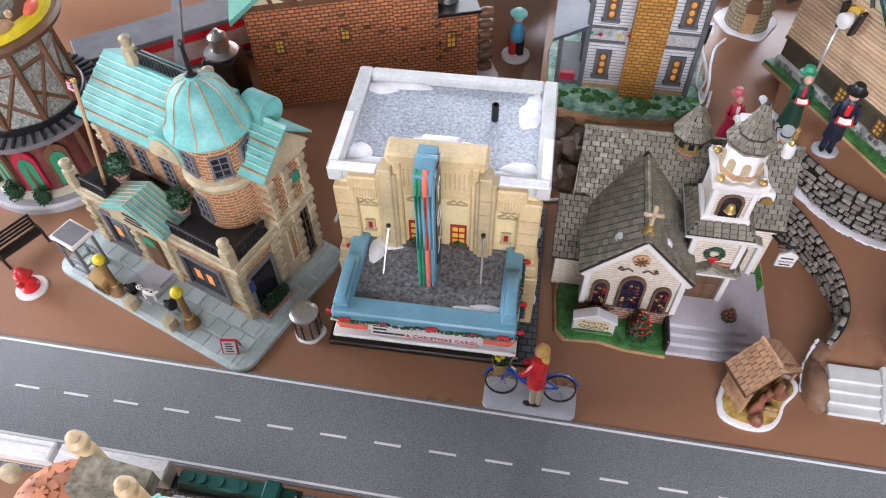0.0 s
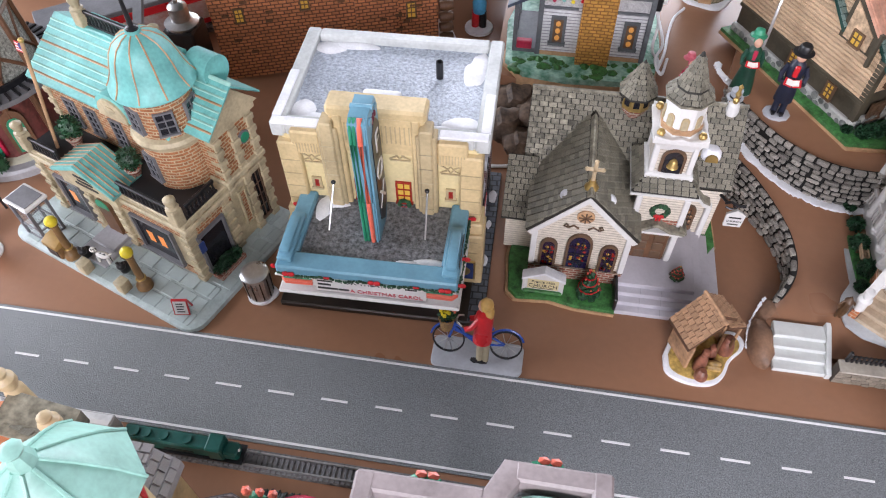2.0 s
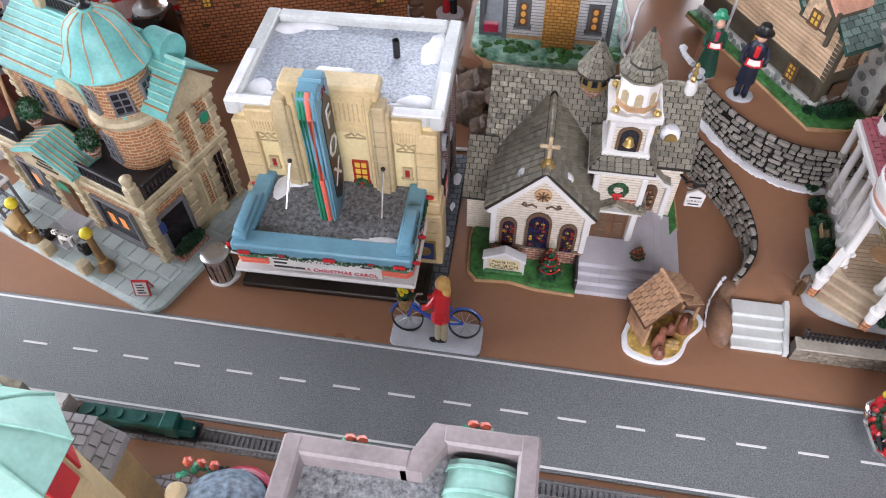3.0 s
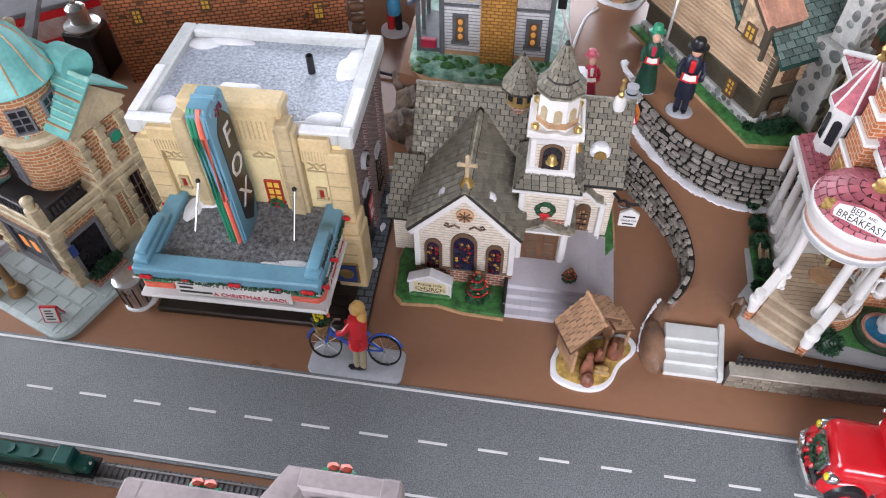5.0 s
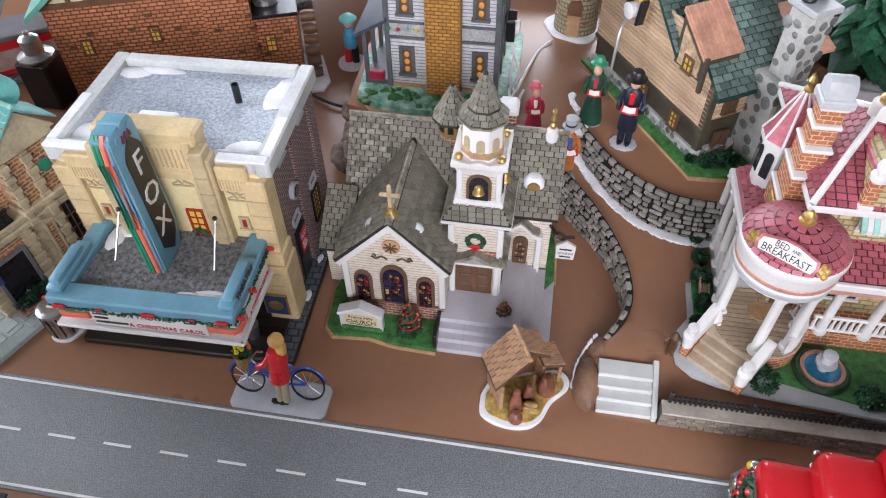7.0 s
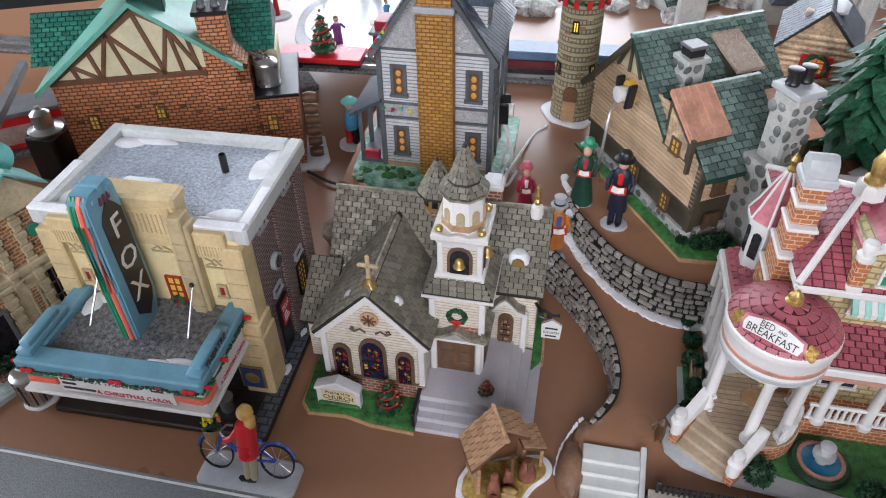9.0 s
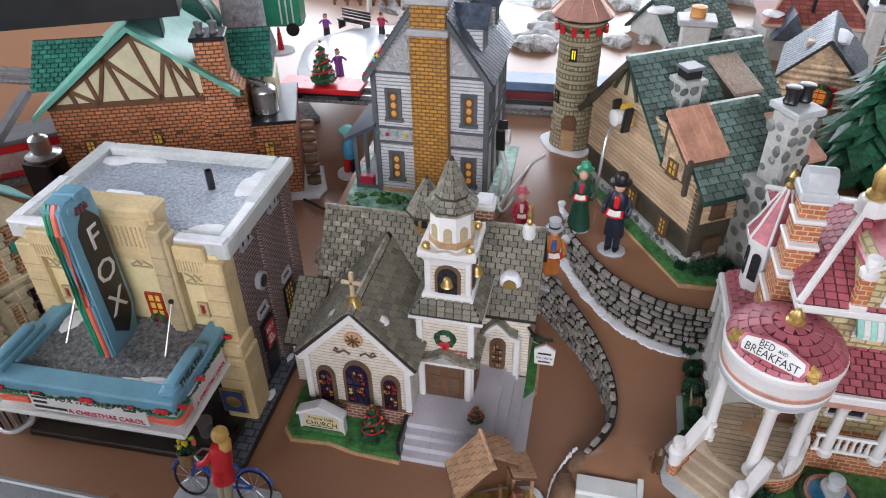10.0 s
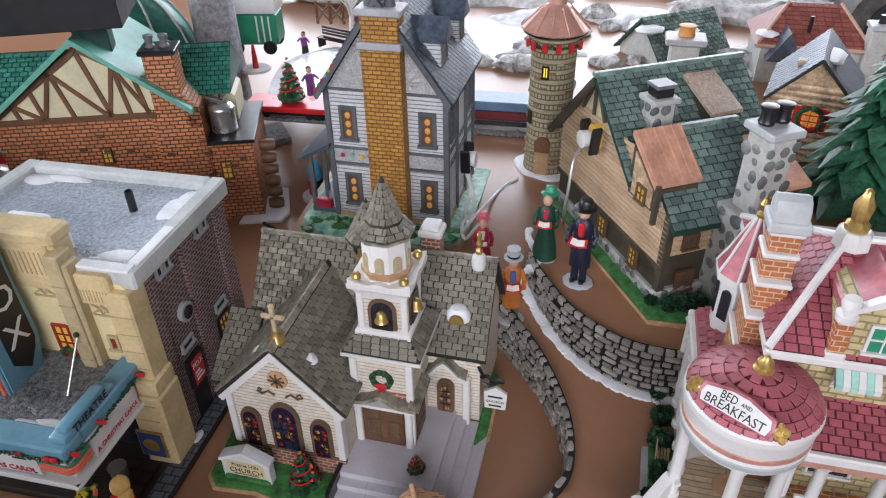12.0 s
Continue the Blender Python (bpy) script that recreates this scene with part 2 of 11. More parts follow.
def tube(points, r, n=6, bm=None):
    """A bent round cord through the points."""
    t = bmesh.new()
    pts = [Vector(p) for p in points]
    rings = []
    for i, p in enumerate(pts):
        d = (pts[min(i + 1, len(pts) - 1)] - pts[max(i - 1, 0)]).normalized()
        q = d.to_track_quat("Z", "Y")
        rings.append([t.verts.new(p + q @ Vector((r * math.cos(2 * math.pi * k / n), r * math.sin(2 * math.pi * k / n), 0))) for k in range(n)])
    for a, b in zip(rings, rings[1:]):
        for k in range(n):
            t.faces.new([a[k], a[(k + 1) % n], b[(k + 1) % n], b[k]])
    t.faces.new(rings[0][::-1])
    t.faces.new(rings[-1])
    return joined(t, bm)


TILE_MESHES = {}


def tile_mesh(kind, material):
    """One unit tile: x and y from 0 to 1, its lower edge (y = 0) thicker."""
    key = (kind, material.name)
    if key not in TILE_MESHES:
        t = bmesh.new()
        if kind == "stone":
            bmesh.ops.create_cube(t, size=1)
            for v in t.verts:
                v.co += Vector((0.5, 0.5, 0.2))
                v.co.x = 0.5 + (v.co.x - 0.5) * 0.9
                v.co.y = 0.5 + (v.co.y - 0.5) * 0.82
            bmesh.ops.bevel(t, geom=t.edges[:], offset=0.13, segments=1, affect='EDGES')
            TILE_MESHES[key] = mesh_of(kind, t, material, 60)
            return TILE_MESHES[key]
        if kind == "shingle":
            lo = [(0.055, 0.14), (0.945, 0.11), (0.945, 1.06), (0.055, 1.06)]
            za, zb = (0.95, 0.95, 0.2, 0.2), 0.0
        else:
            lo = [(0.04, 0.06), (0.96, 0.06), (0.96, 0.94), (0.04, 0.94)]
            za, zb = (0.8, 0.8, 0.8, 0.8), -0.2
        base = [t.verts.new((x, y, zb)) for x, y in lo]
        c = (0.5, 0.5)
        top = [t.verts.new((c[0] + (x - c[0]) * 0.92, c[1] + (y - c[1]) * 0.9, z)) for (x, y), z in zip(lo, za)]
        t.faces.new(top)
        for i in range(4):
            t.faces.new([base[i], base[(i + 1) % 4], top[(i + 1) % 4], top[i]])
        t.faces.new(base[::-1])
        TILE_MESHES[key] = mesh_of(kind, t, material)
    return TILE_MESHES[key]


LATER = []


def tiles(parent, name, origin, u, v, inside, tw, th, thick, material, kind="shingle", near=None, jitter=0.06, limit=300, stagger=0.5):
    """Asked for now, laid at the end of the file: rows of tiles over the part of a plane where inside(a, b, row) gives a span (a0, a1)."""
    LATER.append((parent, name, Vector(origin), Vector(u).normalized(), Vector(v).normalized(), inside, tw, th, thick, material, kind, near, jitter, limit, stagger))


def lay(parent, name, o, u, v, inside, tw, th, thick, material, kind, near, jitter, limit, stagger):
    rng = random.Random(name + parent.name)
    w = u.cross(v)
    me = tile_mesh(kind, material)
    spots = []
    row = 0
    while row < 400:
        span = inside(row * th + th / 2)
        if span is None:
            break
        a0, a1 = span
        a = a0 - (tw * stagger if row % 2 else 0) - tw * 0.001
        while a < a1 - tw * 0.12:
            l, r = max(a, a0), min(a + tw, a1)
            if r - l > tw * 0.15:
                k = 1 + jitter * rng.uniform(-1, 1)
                p = o + u * l + v * (row * th)
                m = Matrix(((u.x, v.x, w.x, p.x), (u.y, v.y, w.y, p.y), (u.z, v.z, w.z, p.z), (0, 0, 0, 1)))
                m = m @ Matrix.Rotation(rng.uniform(-1, 1) * jitter * 0.4, 4, 'Z') @ Matrix.Diagonal((r - l, th, thick * k, 1))
                spots.append(m)
            a += tw
        row += 1
    if near is not None:
        spots.sort(key=lambda m: (m.translation - Vector(near)).length)
    for m in spots[:limit]:
        ob = new(name, me)
        ob.parent = parent
        ob.matrix_local = m
    rest = spots[limit:]
    if rest:
        verts, faces = [], []
        base = [v.co.copy() for v in me.vertices]
        polys = [list(p.vertices) for p in me.polygons]
        for m in rest:
            k = len(verts)
            verts.extend(tuple(m @ c) for c in base)
            faces.extend([k + i for i in p] for p in polys)
        far = bpy.data.meshes.new(name + "s")
        far.from_pydata(verts, [], faces)
        box_uv(far)
        far.materials.append(material)
        ob = new(name + "s", far)
        ob.parent = parent
        ob["kind"] = "stuff"


def writing(text, parent, m, size, material, depth=0.0003, name="lettering", align='CENTER', squeeze=1.0):
    """Raised letters in the built-in font, as a mesh part."""
    cu = bpy.data.curves.new("letters", 'FONT')
    cu.body, cu.size, cu.extrude, cu.align_x, cu.align_y, cu.resolution_u = text, size, depth, align, 'CENTER', 2
    tmp = new("letters", cu)
    me = bpy.data.meshes.new_from_object(tmp.evaluated_get(bpy.context.evaluated_depsgraph_get()))
    bpy.data.objects.remove(tmp)
    bpy.data.curves.remove(cu)
    me.materials.clear()
    me.materials.append(material)
    ob = new(name, me)
    ob.parent = parent
    ob.matrix_local = m @ Matrix.Diagonal((squeeze, 1, 1, 1))
    return ob


UPRIGHT = pose(0, 0, 0, 90)

# walls and ceiling are unseen; this dark grey keeps bounced light low
ROOM_WALL = paint("room_wall_paint", (0.14, 0.136, 0.13), 0.8, 0.05, 3, 0.0)
# ---- structure: room, table, terraces, road ----
solo("floor", box(-2.5, 3.0, -2.6, 2.8, -0.82, -0.8), WOOD, "brown wooden floor of the room", "floor", kind="structure")
solo("ceiling", box(-2.5, 3.0, -2.6, 2.8, 1.75, 1.8), ROOM_WALL, "unseen dark grey ceiling of the room", "ceiling", kind="structure")


def window_wall(name, m, length, w0, w1):
    """A wall of the given length along x, with a broad window opening from w0 to w1."""
    bm = box(-length / 2, w0, 0, 0.1, -0.8, 1.75)
    box(w1, length / 2, 0, 0.1, -0.8, 1.75, bm=bm)
    box(w0, w1, 0, 0.1, -0.8, 0.3, bm=bm)
    box(w0, w1, 0, 0.1, 1.68, 1.75, bm=bm)
    return solo(name, bm, ROOM_WALL, "unseen plain grey wall with a broad window opening", "wall", m, kind="structure")


window_wall("wall_north", pose(0.25, 2.7, 0), 5.5, -1.5, 1.6)
# south and west openings are guessed, to match the added fill lamps
window_wall("wall_south", pose(0.25, -2.5, 0, 0, 0, 180), 5.5, -1.6, 1.2)
window_wall("wall_west", pose(-2.45, 0.1, 0, 0, 0, 90), 5.4, -1.0, 1.2)
solo("wall_east", box(2.95, 3.05, -2.6, 2.8, -0.8, 1.75), ROOM_WALL, "unseen plain grey wall of the room", "wall", kind="structure")

solo("ground", box(-1.3, 1.6, -0.6, 2.0, -0.03, 0.0), BROWN_TABLE, "brown painted tabletop that carries the village", "table", kind="structure")

# road
ASPHALT = paint("printed_asphalt", (0.235, 0.253, 0.262), 0.4, 0.5, 1300, 0.8, fine=3000)
LINE = paint("white_road_line", (0.8, 0.8, 0.8), 0.5, 0.1)
road = thing("road", pose(0, 0, 0), "dark grey road strip with white edge lines and dashes", "road", kind="structure")
part("asphalt", box(-1.0, 1.3, -0.0385, 0.0385, 0.0, 0.0009), ASPHALT, road)
for y in (-0.0355, 0.0355):
    part("edge_line", box(-1.0, 1.3, y - 0.0008, y + 0.0008, 0.0008, 0.0013), LINE, road)
dash = mesh_of("lane_dash", box(0, 0.019, -0.0008, 0.0008, 0.0008, 0.0013), LINE)
for i in range(-16, 22):
    ob = new("lane_dash", dash)
    ob.parent = road
    ob.location.x = 0.039 * i


def smooth_line(pts, n=8):
    """A curve through the points (Catmull-Rom)."""
    P = [Vector(p) for p in pts]
    P = [2 * P[0] - P[1]] + P + [2 * P[-1] - P[-2]]
    out = []
    for a, b, c, d in zip(P, P[1:], P[2:], P[3:]):
        for i in range(n):
            t = i / n
            out.append(0.5 * ((2 * b) + (c - a) * t + (2 * a - 5 * b + 4 * c - d) * t * t + (3 * b - a - 3 * c + d) * t ** 3))
    out.append(P[-2])
    return out


# foot lines (x, y, ground behind) of the two dry-stone retaining walls
LOW_WALL = smooth_line([(0.34, 0.088, 0.004), (0.352, 0.118, 0.014), (0.37, 0.15, 0.015), (0.369, 0.178, 0.02), (0.358, 0.206, 0.026), (0.34, 0.236, 0.031), (0.315, 0.266, 0.034), (0.288, 0.29, 0.036)])
HIGH_WALL = smooth_line([(0.33, 0.35, 0.055), (0.324, 0.315, 0.055), (0.336, 0.288, 0.055), (0.362, 0.252, 0.055), (0.398, 0.228, 0.055), (0.44, 0.225, 0.055), (0.48, 0.24, 0.055)])


def path_height(x, y):
    """The ramp between the walls."""
    t = min(1, max(0, (y - 0.13) / 0.3))
    return 0.0145 + 0.034 * t * t * (3 - 2 * t)


def sheet(rows, drop):
    """A surface over rows of points, closed at its rim down to the given height."""
    bm = bmesh.new()
    v = [[bm.verts.new(p) for p in r] for r in rows]
    for a, b in zip(v, v[1:]):
        for i in range(len(a) - 1):
            bm.faces.new([a[i], a[i + 1], b[i + 1], b[i]])
    rim = [e for e in bm.edges if e.is_boundary]
    r = bmesh.ops.extrude_edge_only(bm, edges=rim)
    for g in r["geom"]:
        if isinstance(g, bmesh.types.BMVert):
            g.co.z = drop
    return bm


# middle terrace: from the low wall to the right, ramp between the walls, then away behind
rows = []
for p in LOW_WALL:
    xs = [p.x + 0.002 + (0.9 - p.x) * (i / 24) ** 1.6 for i in range(25)]
    rows.append([(x, max(p.y, 0.081), max(0.002, min(p.z, path_height(x, p.y)) - (0.0 if i else 0.002))) for i, x in enumerate(xs)])
rows = [r for k, r in enumerate(rows) if k == 0 or r[0][1] > rows[k - 1][0][1] + 1e-5]
for y in (0.33, 0.38, 0.44, 0.5, 0.6, 0.8, 1.1, 1.5):
    rows.append([(0.12 + (0.9 - 0.12) * (i / 24), y, path_height(0, y)) for i in range(25)])
solo("terrace_middle", sheet(rows, -0.01), BROWN_TABLE, "brown raised path that ramps up between stone walls", "terrace", kind="structure")

# upper terrace behind the high wall
ups = [(p.x, p.y) for p in HIGH_WALL]
solo("terrace_upper", prism([(0.36, 0.46), *[(x + 0.002, y + 0.003) for x, y in ups], (0.9, 0.24), (0.9, 0.46)], 0.0, 0.055), BROWN_TABLE, "brown upper terrace behind the curved stone wall", "terrace", kind="structure")

# ---- small shared makers ----
DARK_GLASS = paint("dark_glazing", (0.02, 0.02, 0.025), 0.12, 0.3, 200, 0.05)
# yellow panes, with a faint glow added to their colour
PANE_YELLOW = glow("lit_pane", (1.0, 0.5, 0.08), 0.16, (0.5, 0.34, 0.05))
FRAME_GREY = paint("grey_window_frame", (0.16, 0.16, 0.17), 0.45, 0.2)
FRAME_BROWN = paint("brown_window_frame", (0.14, 0.08, 0.045), 0.5, 0.25)
STAIN = [paint("stained_" + n, c, 0.2, 0.3, 300, 0.1) for n, c in (("red", (0.35, 0.03, 0.02)), ("blue", (0.016, 0.014, 0.05)), ("amber", (0.55, 0.33, 0.06)), ("violet", (0.03, 0.01, 0.035)))]


def window(parent, m, w, h, frame_mat, pane_mat, bars=(1, 2), d=0.0016, rim=0.0014, name="window"):
    """A flat-headed window with frame, sill, pane and glazing bars; m puts its foot's middle on the wall, y outward is minus."""
    bm = box(-w / 2 - rim, -w / 2, -d, 0.001, 0, h)
    box(w / 2, w / 2 + rim, -d, 0.001, 0, h, bm=bm)
    box(-w / 2 - rim, w / 2 + rim, -d, 0.001, h, h + rim, bm=bm)
    box(-w / 2 - rim * 1.4, w / 2 + rim * 1.4, -d * 1.5, 0.001, -rim, 0, bm=bm)
    win = part(name, bm, frame_mat, parent)
    win.matrix_local = m
    part("pane", box(-w / 2, w / 2, -d * 0.35, 0.0005, 0, h), pane_mat, win)
    for i in range(1, bars[0] + 1):
        x = -w / 2 + w * i / (bars[0] + 1)
        part("glazing_bar", box(x - 0.0004, x + 0.0004, -d * 0.8, -d * 0.3, 0, h), frame_mat, win)
    for i in range(1, bars[1] + 1):
        z = h * i / (bars[1] + 1)
        part("glazing_bar", box(-w / 2, w / 2, -d * 0.79, -d * 0.31, z - 0.0004, z + 0.0004), frame_mat, win)
    return win


def arch_points(w, h, n=8, pointed=0.0):
    r = w / 2
    pts = [(-r, 0), (r, 0)]
    for i in range(n + 1):
        a = math.pi * i / n
        pts.append((r * math.cos(a), h - r + r * math.sin(a) * (1 + pointed)))
    return pts


def arch_window(parent, m, w, h, frame_mat, pane_mats, name="arched_window", pointed=0.25, rim=0.002):
    outer, inner = arch_points(w + 2 * rim, h + rim, 10, pointed), arch_points(w, h, 10, pointed)
    win = part(name, slab_xz(outer, -0.0022, 0.001, 0.0006), frame_mat, parent)
    win.matrix_local = m
    part("pane", slab_xz(inner, -0.0026, -0.0018), pane_mats[0], win, "dark stained glass")
    rng = random.Random(name)
    for k, mat in enumerate(pane_mats[1:]):
        for i in range(7):
            x, z = rng.uniform(-0.36, 0.36) * w, rng.uniform(0.08, 0.85) * h
            part("glass_piece", box(-0.0011, 0.0011, -0.0029, -0.0024, -0.0011, 0.0011, m=Matrix.Translation((x, 0, z)) @ Matrix.Rotation(rng.uniform(0, 1.5), 4, 'Y')), mat, win)
    bb = bmesh.new()
    for f in (-0.17, 0.17):
        box(f * w - 0.0003, f * w + 0.0003, -0.0032, -0.0024, 0, h * 0.95, bm=bb)
    for f in (0.25, 0.5, 0.72):
        box(-w / 2, w / 2, -0.0032, -0.0024, f * h - 0.0003, f * h + 0.0003, bm=bb)
    part("leading", bb, BLACK, win)
    return win


def wreath(parent, at, r, thick=0.0016, name="wreath", m=None):
    t = bmesh.new()
    rng = random.Random(int(r * 1e5))
    for i in range(22):
        a = 2 * math.pi * i / 22
        ball(thick * rng.uniform(0.8, 1.25), (at[0] + r * math.cos(a), at[1], at[2] + r * math.sin(a)), t, 1)
    ob = part(name, t, LEAF, parent, "green wreath with a red bow")
    ob["kind"] = "stuff"
    b = ball(thick * 0.9, (at[0] - r * 0.35, at[1] - thick * 0.6, at[2] - r * 0.75), None, 1, (1.5, 0.7, 1))
    ball(thick * 0.9, (at[0] + r * 0.35, at[1] - thick * 0.6, at[2] - r * 0.75), b, 1, (1.5, 0.7, 1))
    box(at[0] - thick * 0.9, at[0] - thick * 0.2, at[1] - thick, at[1] - thick * 0.4, at[2] - r * 1.7, at[2] - r * 0.75, bm=b)
    box(at[0] + thick * 0.2, at[0] + thick * 0.9, at[1] - thick, at[1] - thick * 0.4, at[2] - r * 1.6, at[2] - r * 0.75, bm=b)
    part("bow", b, RED, ob)
    return ob


def garland(points, r, bm=None, seed=1):
    """A rope of small leaf clumps."""
    bm = bm or bmesh.new()
    rng = random.Random(seed)
    P = [Vector(p) for p in points]
    for a, b in zip(P, P[1:]):
        n = max(2, int((b - a).length / (r * 1.1)))
        for i in range(n):
            p = a.lerp(b, i / n)
            ball(r * rng.uniform(0.7, 1.2), (p.x + rng.uniform(-r, r) * 0.4, p.y + rng.uniform(-r, r) * 0.4, p.z + rng.uniform(-r, r) * 0.4), bm, 1, rough=0.4)
    return bm


def bush_mesh(r, n, seed, s=(1, 1, 1), leaf=0.0016, at=(0, 0, 0), bm=None):
    """A clump of many small leaf blades over an uneven rounded mass."""
    rng = random.Random(seed)
    bm = bm or bmesh.new()
    ball(r * 0.82, at, bm, 2, s, 0.25, 2.5)
    for i in range(n):
        d = Vector((rng.gauss(0, 1), rng.gauss(0, 1), rng.gauss(0.2, 1))).normalized()
        p = Vector(at) + Vector((d.x * r * s[0], d.y * r * s[1], d.z * r * s[2])) * rng.uniform(0.78, 1.05)
        side = d.cross(Vector((rng.uniform(-1, 1), rng.uniform(-1, 1), rng.uniform(-1, 1)))).normalized()
        up = (d + side.cross(d) * rng.uniform(-0.8, 0.8)).normalized()
        k = leaf * rng.uniform(0.7, 1.4)
        vs = [bm.verts.new(p - side * k * 0.5), bm.verts.new(p + up * k * 0.5 + d * k * 0.3), bm.verts.new(p + side * k * 0.5), bm.verts.new(p - up * k * 0.6)]
        bm.faces.new(vs)
    return bm


# ---- cinema ----
th = thing("theatre", pose(0.0645, 0.121, 0, 0, 0, 1.5), "cream art-deco ceramic theatre with blue marquee and snowy roof", "theatre")
part("base_slab", box(-0.079, 0.078, -0.047, 0.112, 0, 0.0055, 0.001), DARK_SLAB, th, "dark brown base slab")
sb = bmesh.new()
for i in range(5):
    box(-0.078, 0.06, -0.046 + i * 0.009, -0.0385 + i * 0.009, 0.0055, 0.0062, bm=sb)
part("plank_paving", sb, DARK_SLAB, th)
PAVE_DARK = courses("dark_paving", (0.1, 0.12, 0.15), (0.02, 0.025, 0.03), 0.008, 0.006, 0.0007)
part("side_pavement", box(0.0655, 0.0775, -0.046, 0.111, 0.0056, 0.0064), PAVE_DARK, th, "blue-black paved strip")
for y, l in ((0.012, 0.012), (0.05, 0.009), (0.082, 0.015)):
    part("snow_patch", ball(l / 2, (0.0725, y, 0.0064), None, 2, (0.5, 1, 0.12), 0.3), SNOW, th)
part("body", box(-0.066, 0.066, 0.004, 0.104, 0.005, 0.137), DARK_BRICK, th, "dark red brick side and back walls")
# side wall piers and openings
for y0, y1, x1 in ((0.006, 0.02, 0.0685), (0.05, 0.064, 0.0685), (0.092, 0.1045, 0.0685)):
    part("brick_pier", box(0.064, x1, y0, y1, 0.005, 0.134), DARK_BRICK, th)
    part("brick_pier", box(-x1, -0.064, y0, y1, 0.005, 0.134), DARK_BRICK, th)
SIDE = pose(0.0662, 0, 0, 0, 0, 90)
vent = part("round_vent", rod((0.066, 0.04, 0.088), (0.0695, 0.04, 0.088), 0.0065, 20), GREY_STONE, th, "round grey stone vent")
part("vent_grille", rod((0.0694, 0.04, 0.088), (0.0702, 0.04, 0.088), 0.0045, 16), DARK_GLASS, vent)
for y, z in ((0.028, 0.124), (0.036, 0.124), (0.072, 0.124), (0.08, 0.124)):
    window(th, Matrix.Translation((0, y, z)) @ SIDE, 0.004, 0.005, GREY_STONE, DARK_GLASS, (0, 0), name="attic_vent")
window(th, Matrix.Translation((0, 0.078, 0.028)) @ SIDE, 0.012, 0.026, BLACK, PANE_YELLOW, (2, 4), name="side_window")
window(th, Matrix.Translation((0, 0.035, 0.064)) @ SIDE, 0.011, 0.004, GREY_STONE, DARK_GLASS, (0, 0), name="lintel")
window(th, Matrix.Translation((0, 0.078, 0.062)) @ SIDE, 0.011, 0.004, GREY_STONE, DARK_GLASS, (0, 0), name="lintel")
poster = part("side_poster", box(0.0662, 0.0695, 0.027, 0.043, 0.033, 0.057, 0.0004), BLACK, th, "red poster in a black frame")
part("poster_sheet", box(0.0694, 0.07, 0.029, 0.041, 0.035, 0.055), RED, poster)
writing("FOX", poster, Matrix.Translation((0.0701, 0.035, 0.05)) @ pose(0, 0, 0, 90, 0, 90), 0.006, WHITE, 0.0001)
bb = bmesh.new()
for k in range(3):
    box(0.07, 0.0703, 0.0305, 0.0395 - 0.002 * k, 0.0385 + 0.0028 * k, 0.0398 + 0.0028 * k, bm=bb)
part("text_bars", bb, WHITE, poster)
part("side_door", box(0.066, 0.0675, 0.028, 0.044, 0.0055, 0.03, 0.0004), BLACK, th)
# roof
ROOF_GRIT = paint("blue_grey_roof_grit", (0.43, 0.48, 0.55), 0.32, 0.34, 420, 1.6, fine=800)
part("roof_deck", box(-0.066, 0.066, 0.01, 0.1, 0.136, 0.141), ROOF_GRIT, th, "wrinkled grey roof dusted with frost")
for k, a in enumerate(((-0.073, -0.063, 0.0, 0.107), (0.063, 0.073, 0.0, 0.107), (-0.0629, 0.0629, 0.097, 0.1068))):
    part("parapet", box(a[0], a[1], a[2], a[3], 0.134, 0.1465, 0.0013), PARAPET, th, "pale grey snow-capped parapet")
for a in ((-0.0629, -0.031), (0.031, 0.0629)):
    part("parapet", box(a[0], a[1], 0.0002, 0.01, 0.136, 0.1463, 0.0012), PARAPET, th, "pale grey snow-capped parapet")
for x, y, sx, sy in ((-0.054, 0.09, 1.3, 0.8), (-0.036, 0.094, 2.2, 0.5), (0.055, 0.072, 0.9, 1.6), (0.058, 0.086, 0.7, 1.2), (-0.056, 0.02, 1.0, 1.3), (-0.046, 0.013, 1.8, 0.7), (0.052, 0.017, 1.5, 1.0), (0.042, 0.012, 1.6, 0.5)):
    part("snow_patch", ball(0.0095, (x, y, 0.1405), None, 2, (sx, sy, 0.22), 0.25, 2), SNOW, th)
for x0, x1, y0, y1, zt in ((-0.0715, -0.04, -0.001, 0.006, 0.1508), (0.04, 0.0715, -0.001, 0.006, 0.1508), (0.066, 0.0725, 0.0065, 0.045, 0.1504), (-0.0725, -0.066, 0.0065, 0.055, 0.1504)):
    part("snow_ridge", box(x0, x1, y0, y1, 0.1458, zt - 0.003, 0.0007, seg=2), SNOW, th)
part("vent_pipe", lathe([(0.0026, 0.14), (0.0026, 0.1545), (0.0021, 0.1548), (0.0021, 0.151)], 14, (0.031, 0.066, 0)), BLACK, th, "black roof vent pipe")
# snowy block behind the raised centre
part("snow_cap", box(-0.021, 0.021, 0.012, 0.026, 0.138, 0.1575, 0.004, seg=3), SNOW, th, "snow-covered stepped block")
part("snow_cap", box(-0.013, 0.013, 0.011, 0.024, 0.15, 0.1625, 0.003, seg=3), SNOW, th)
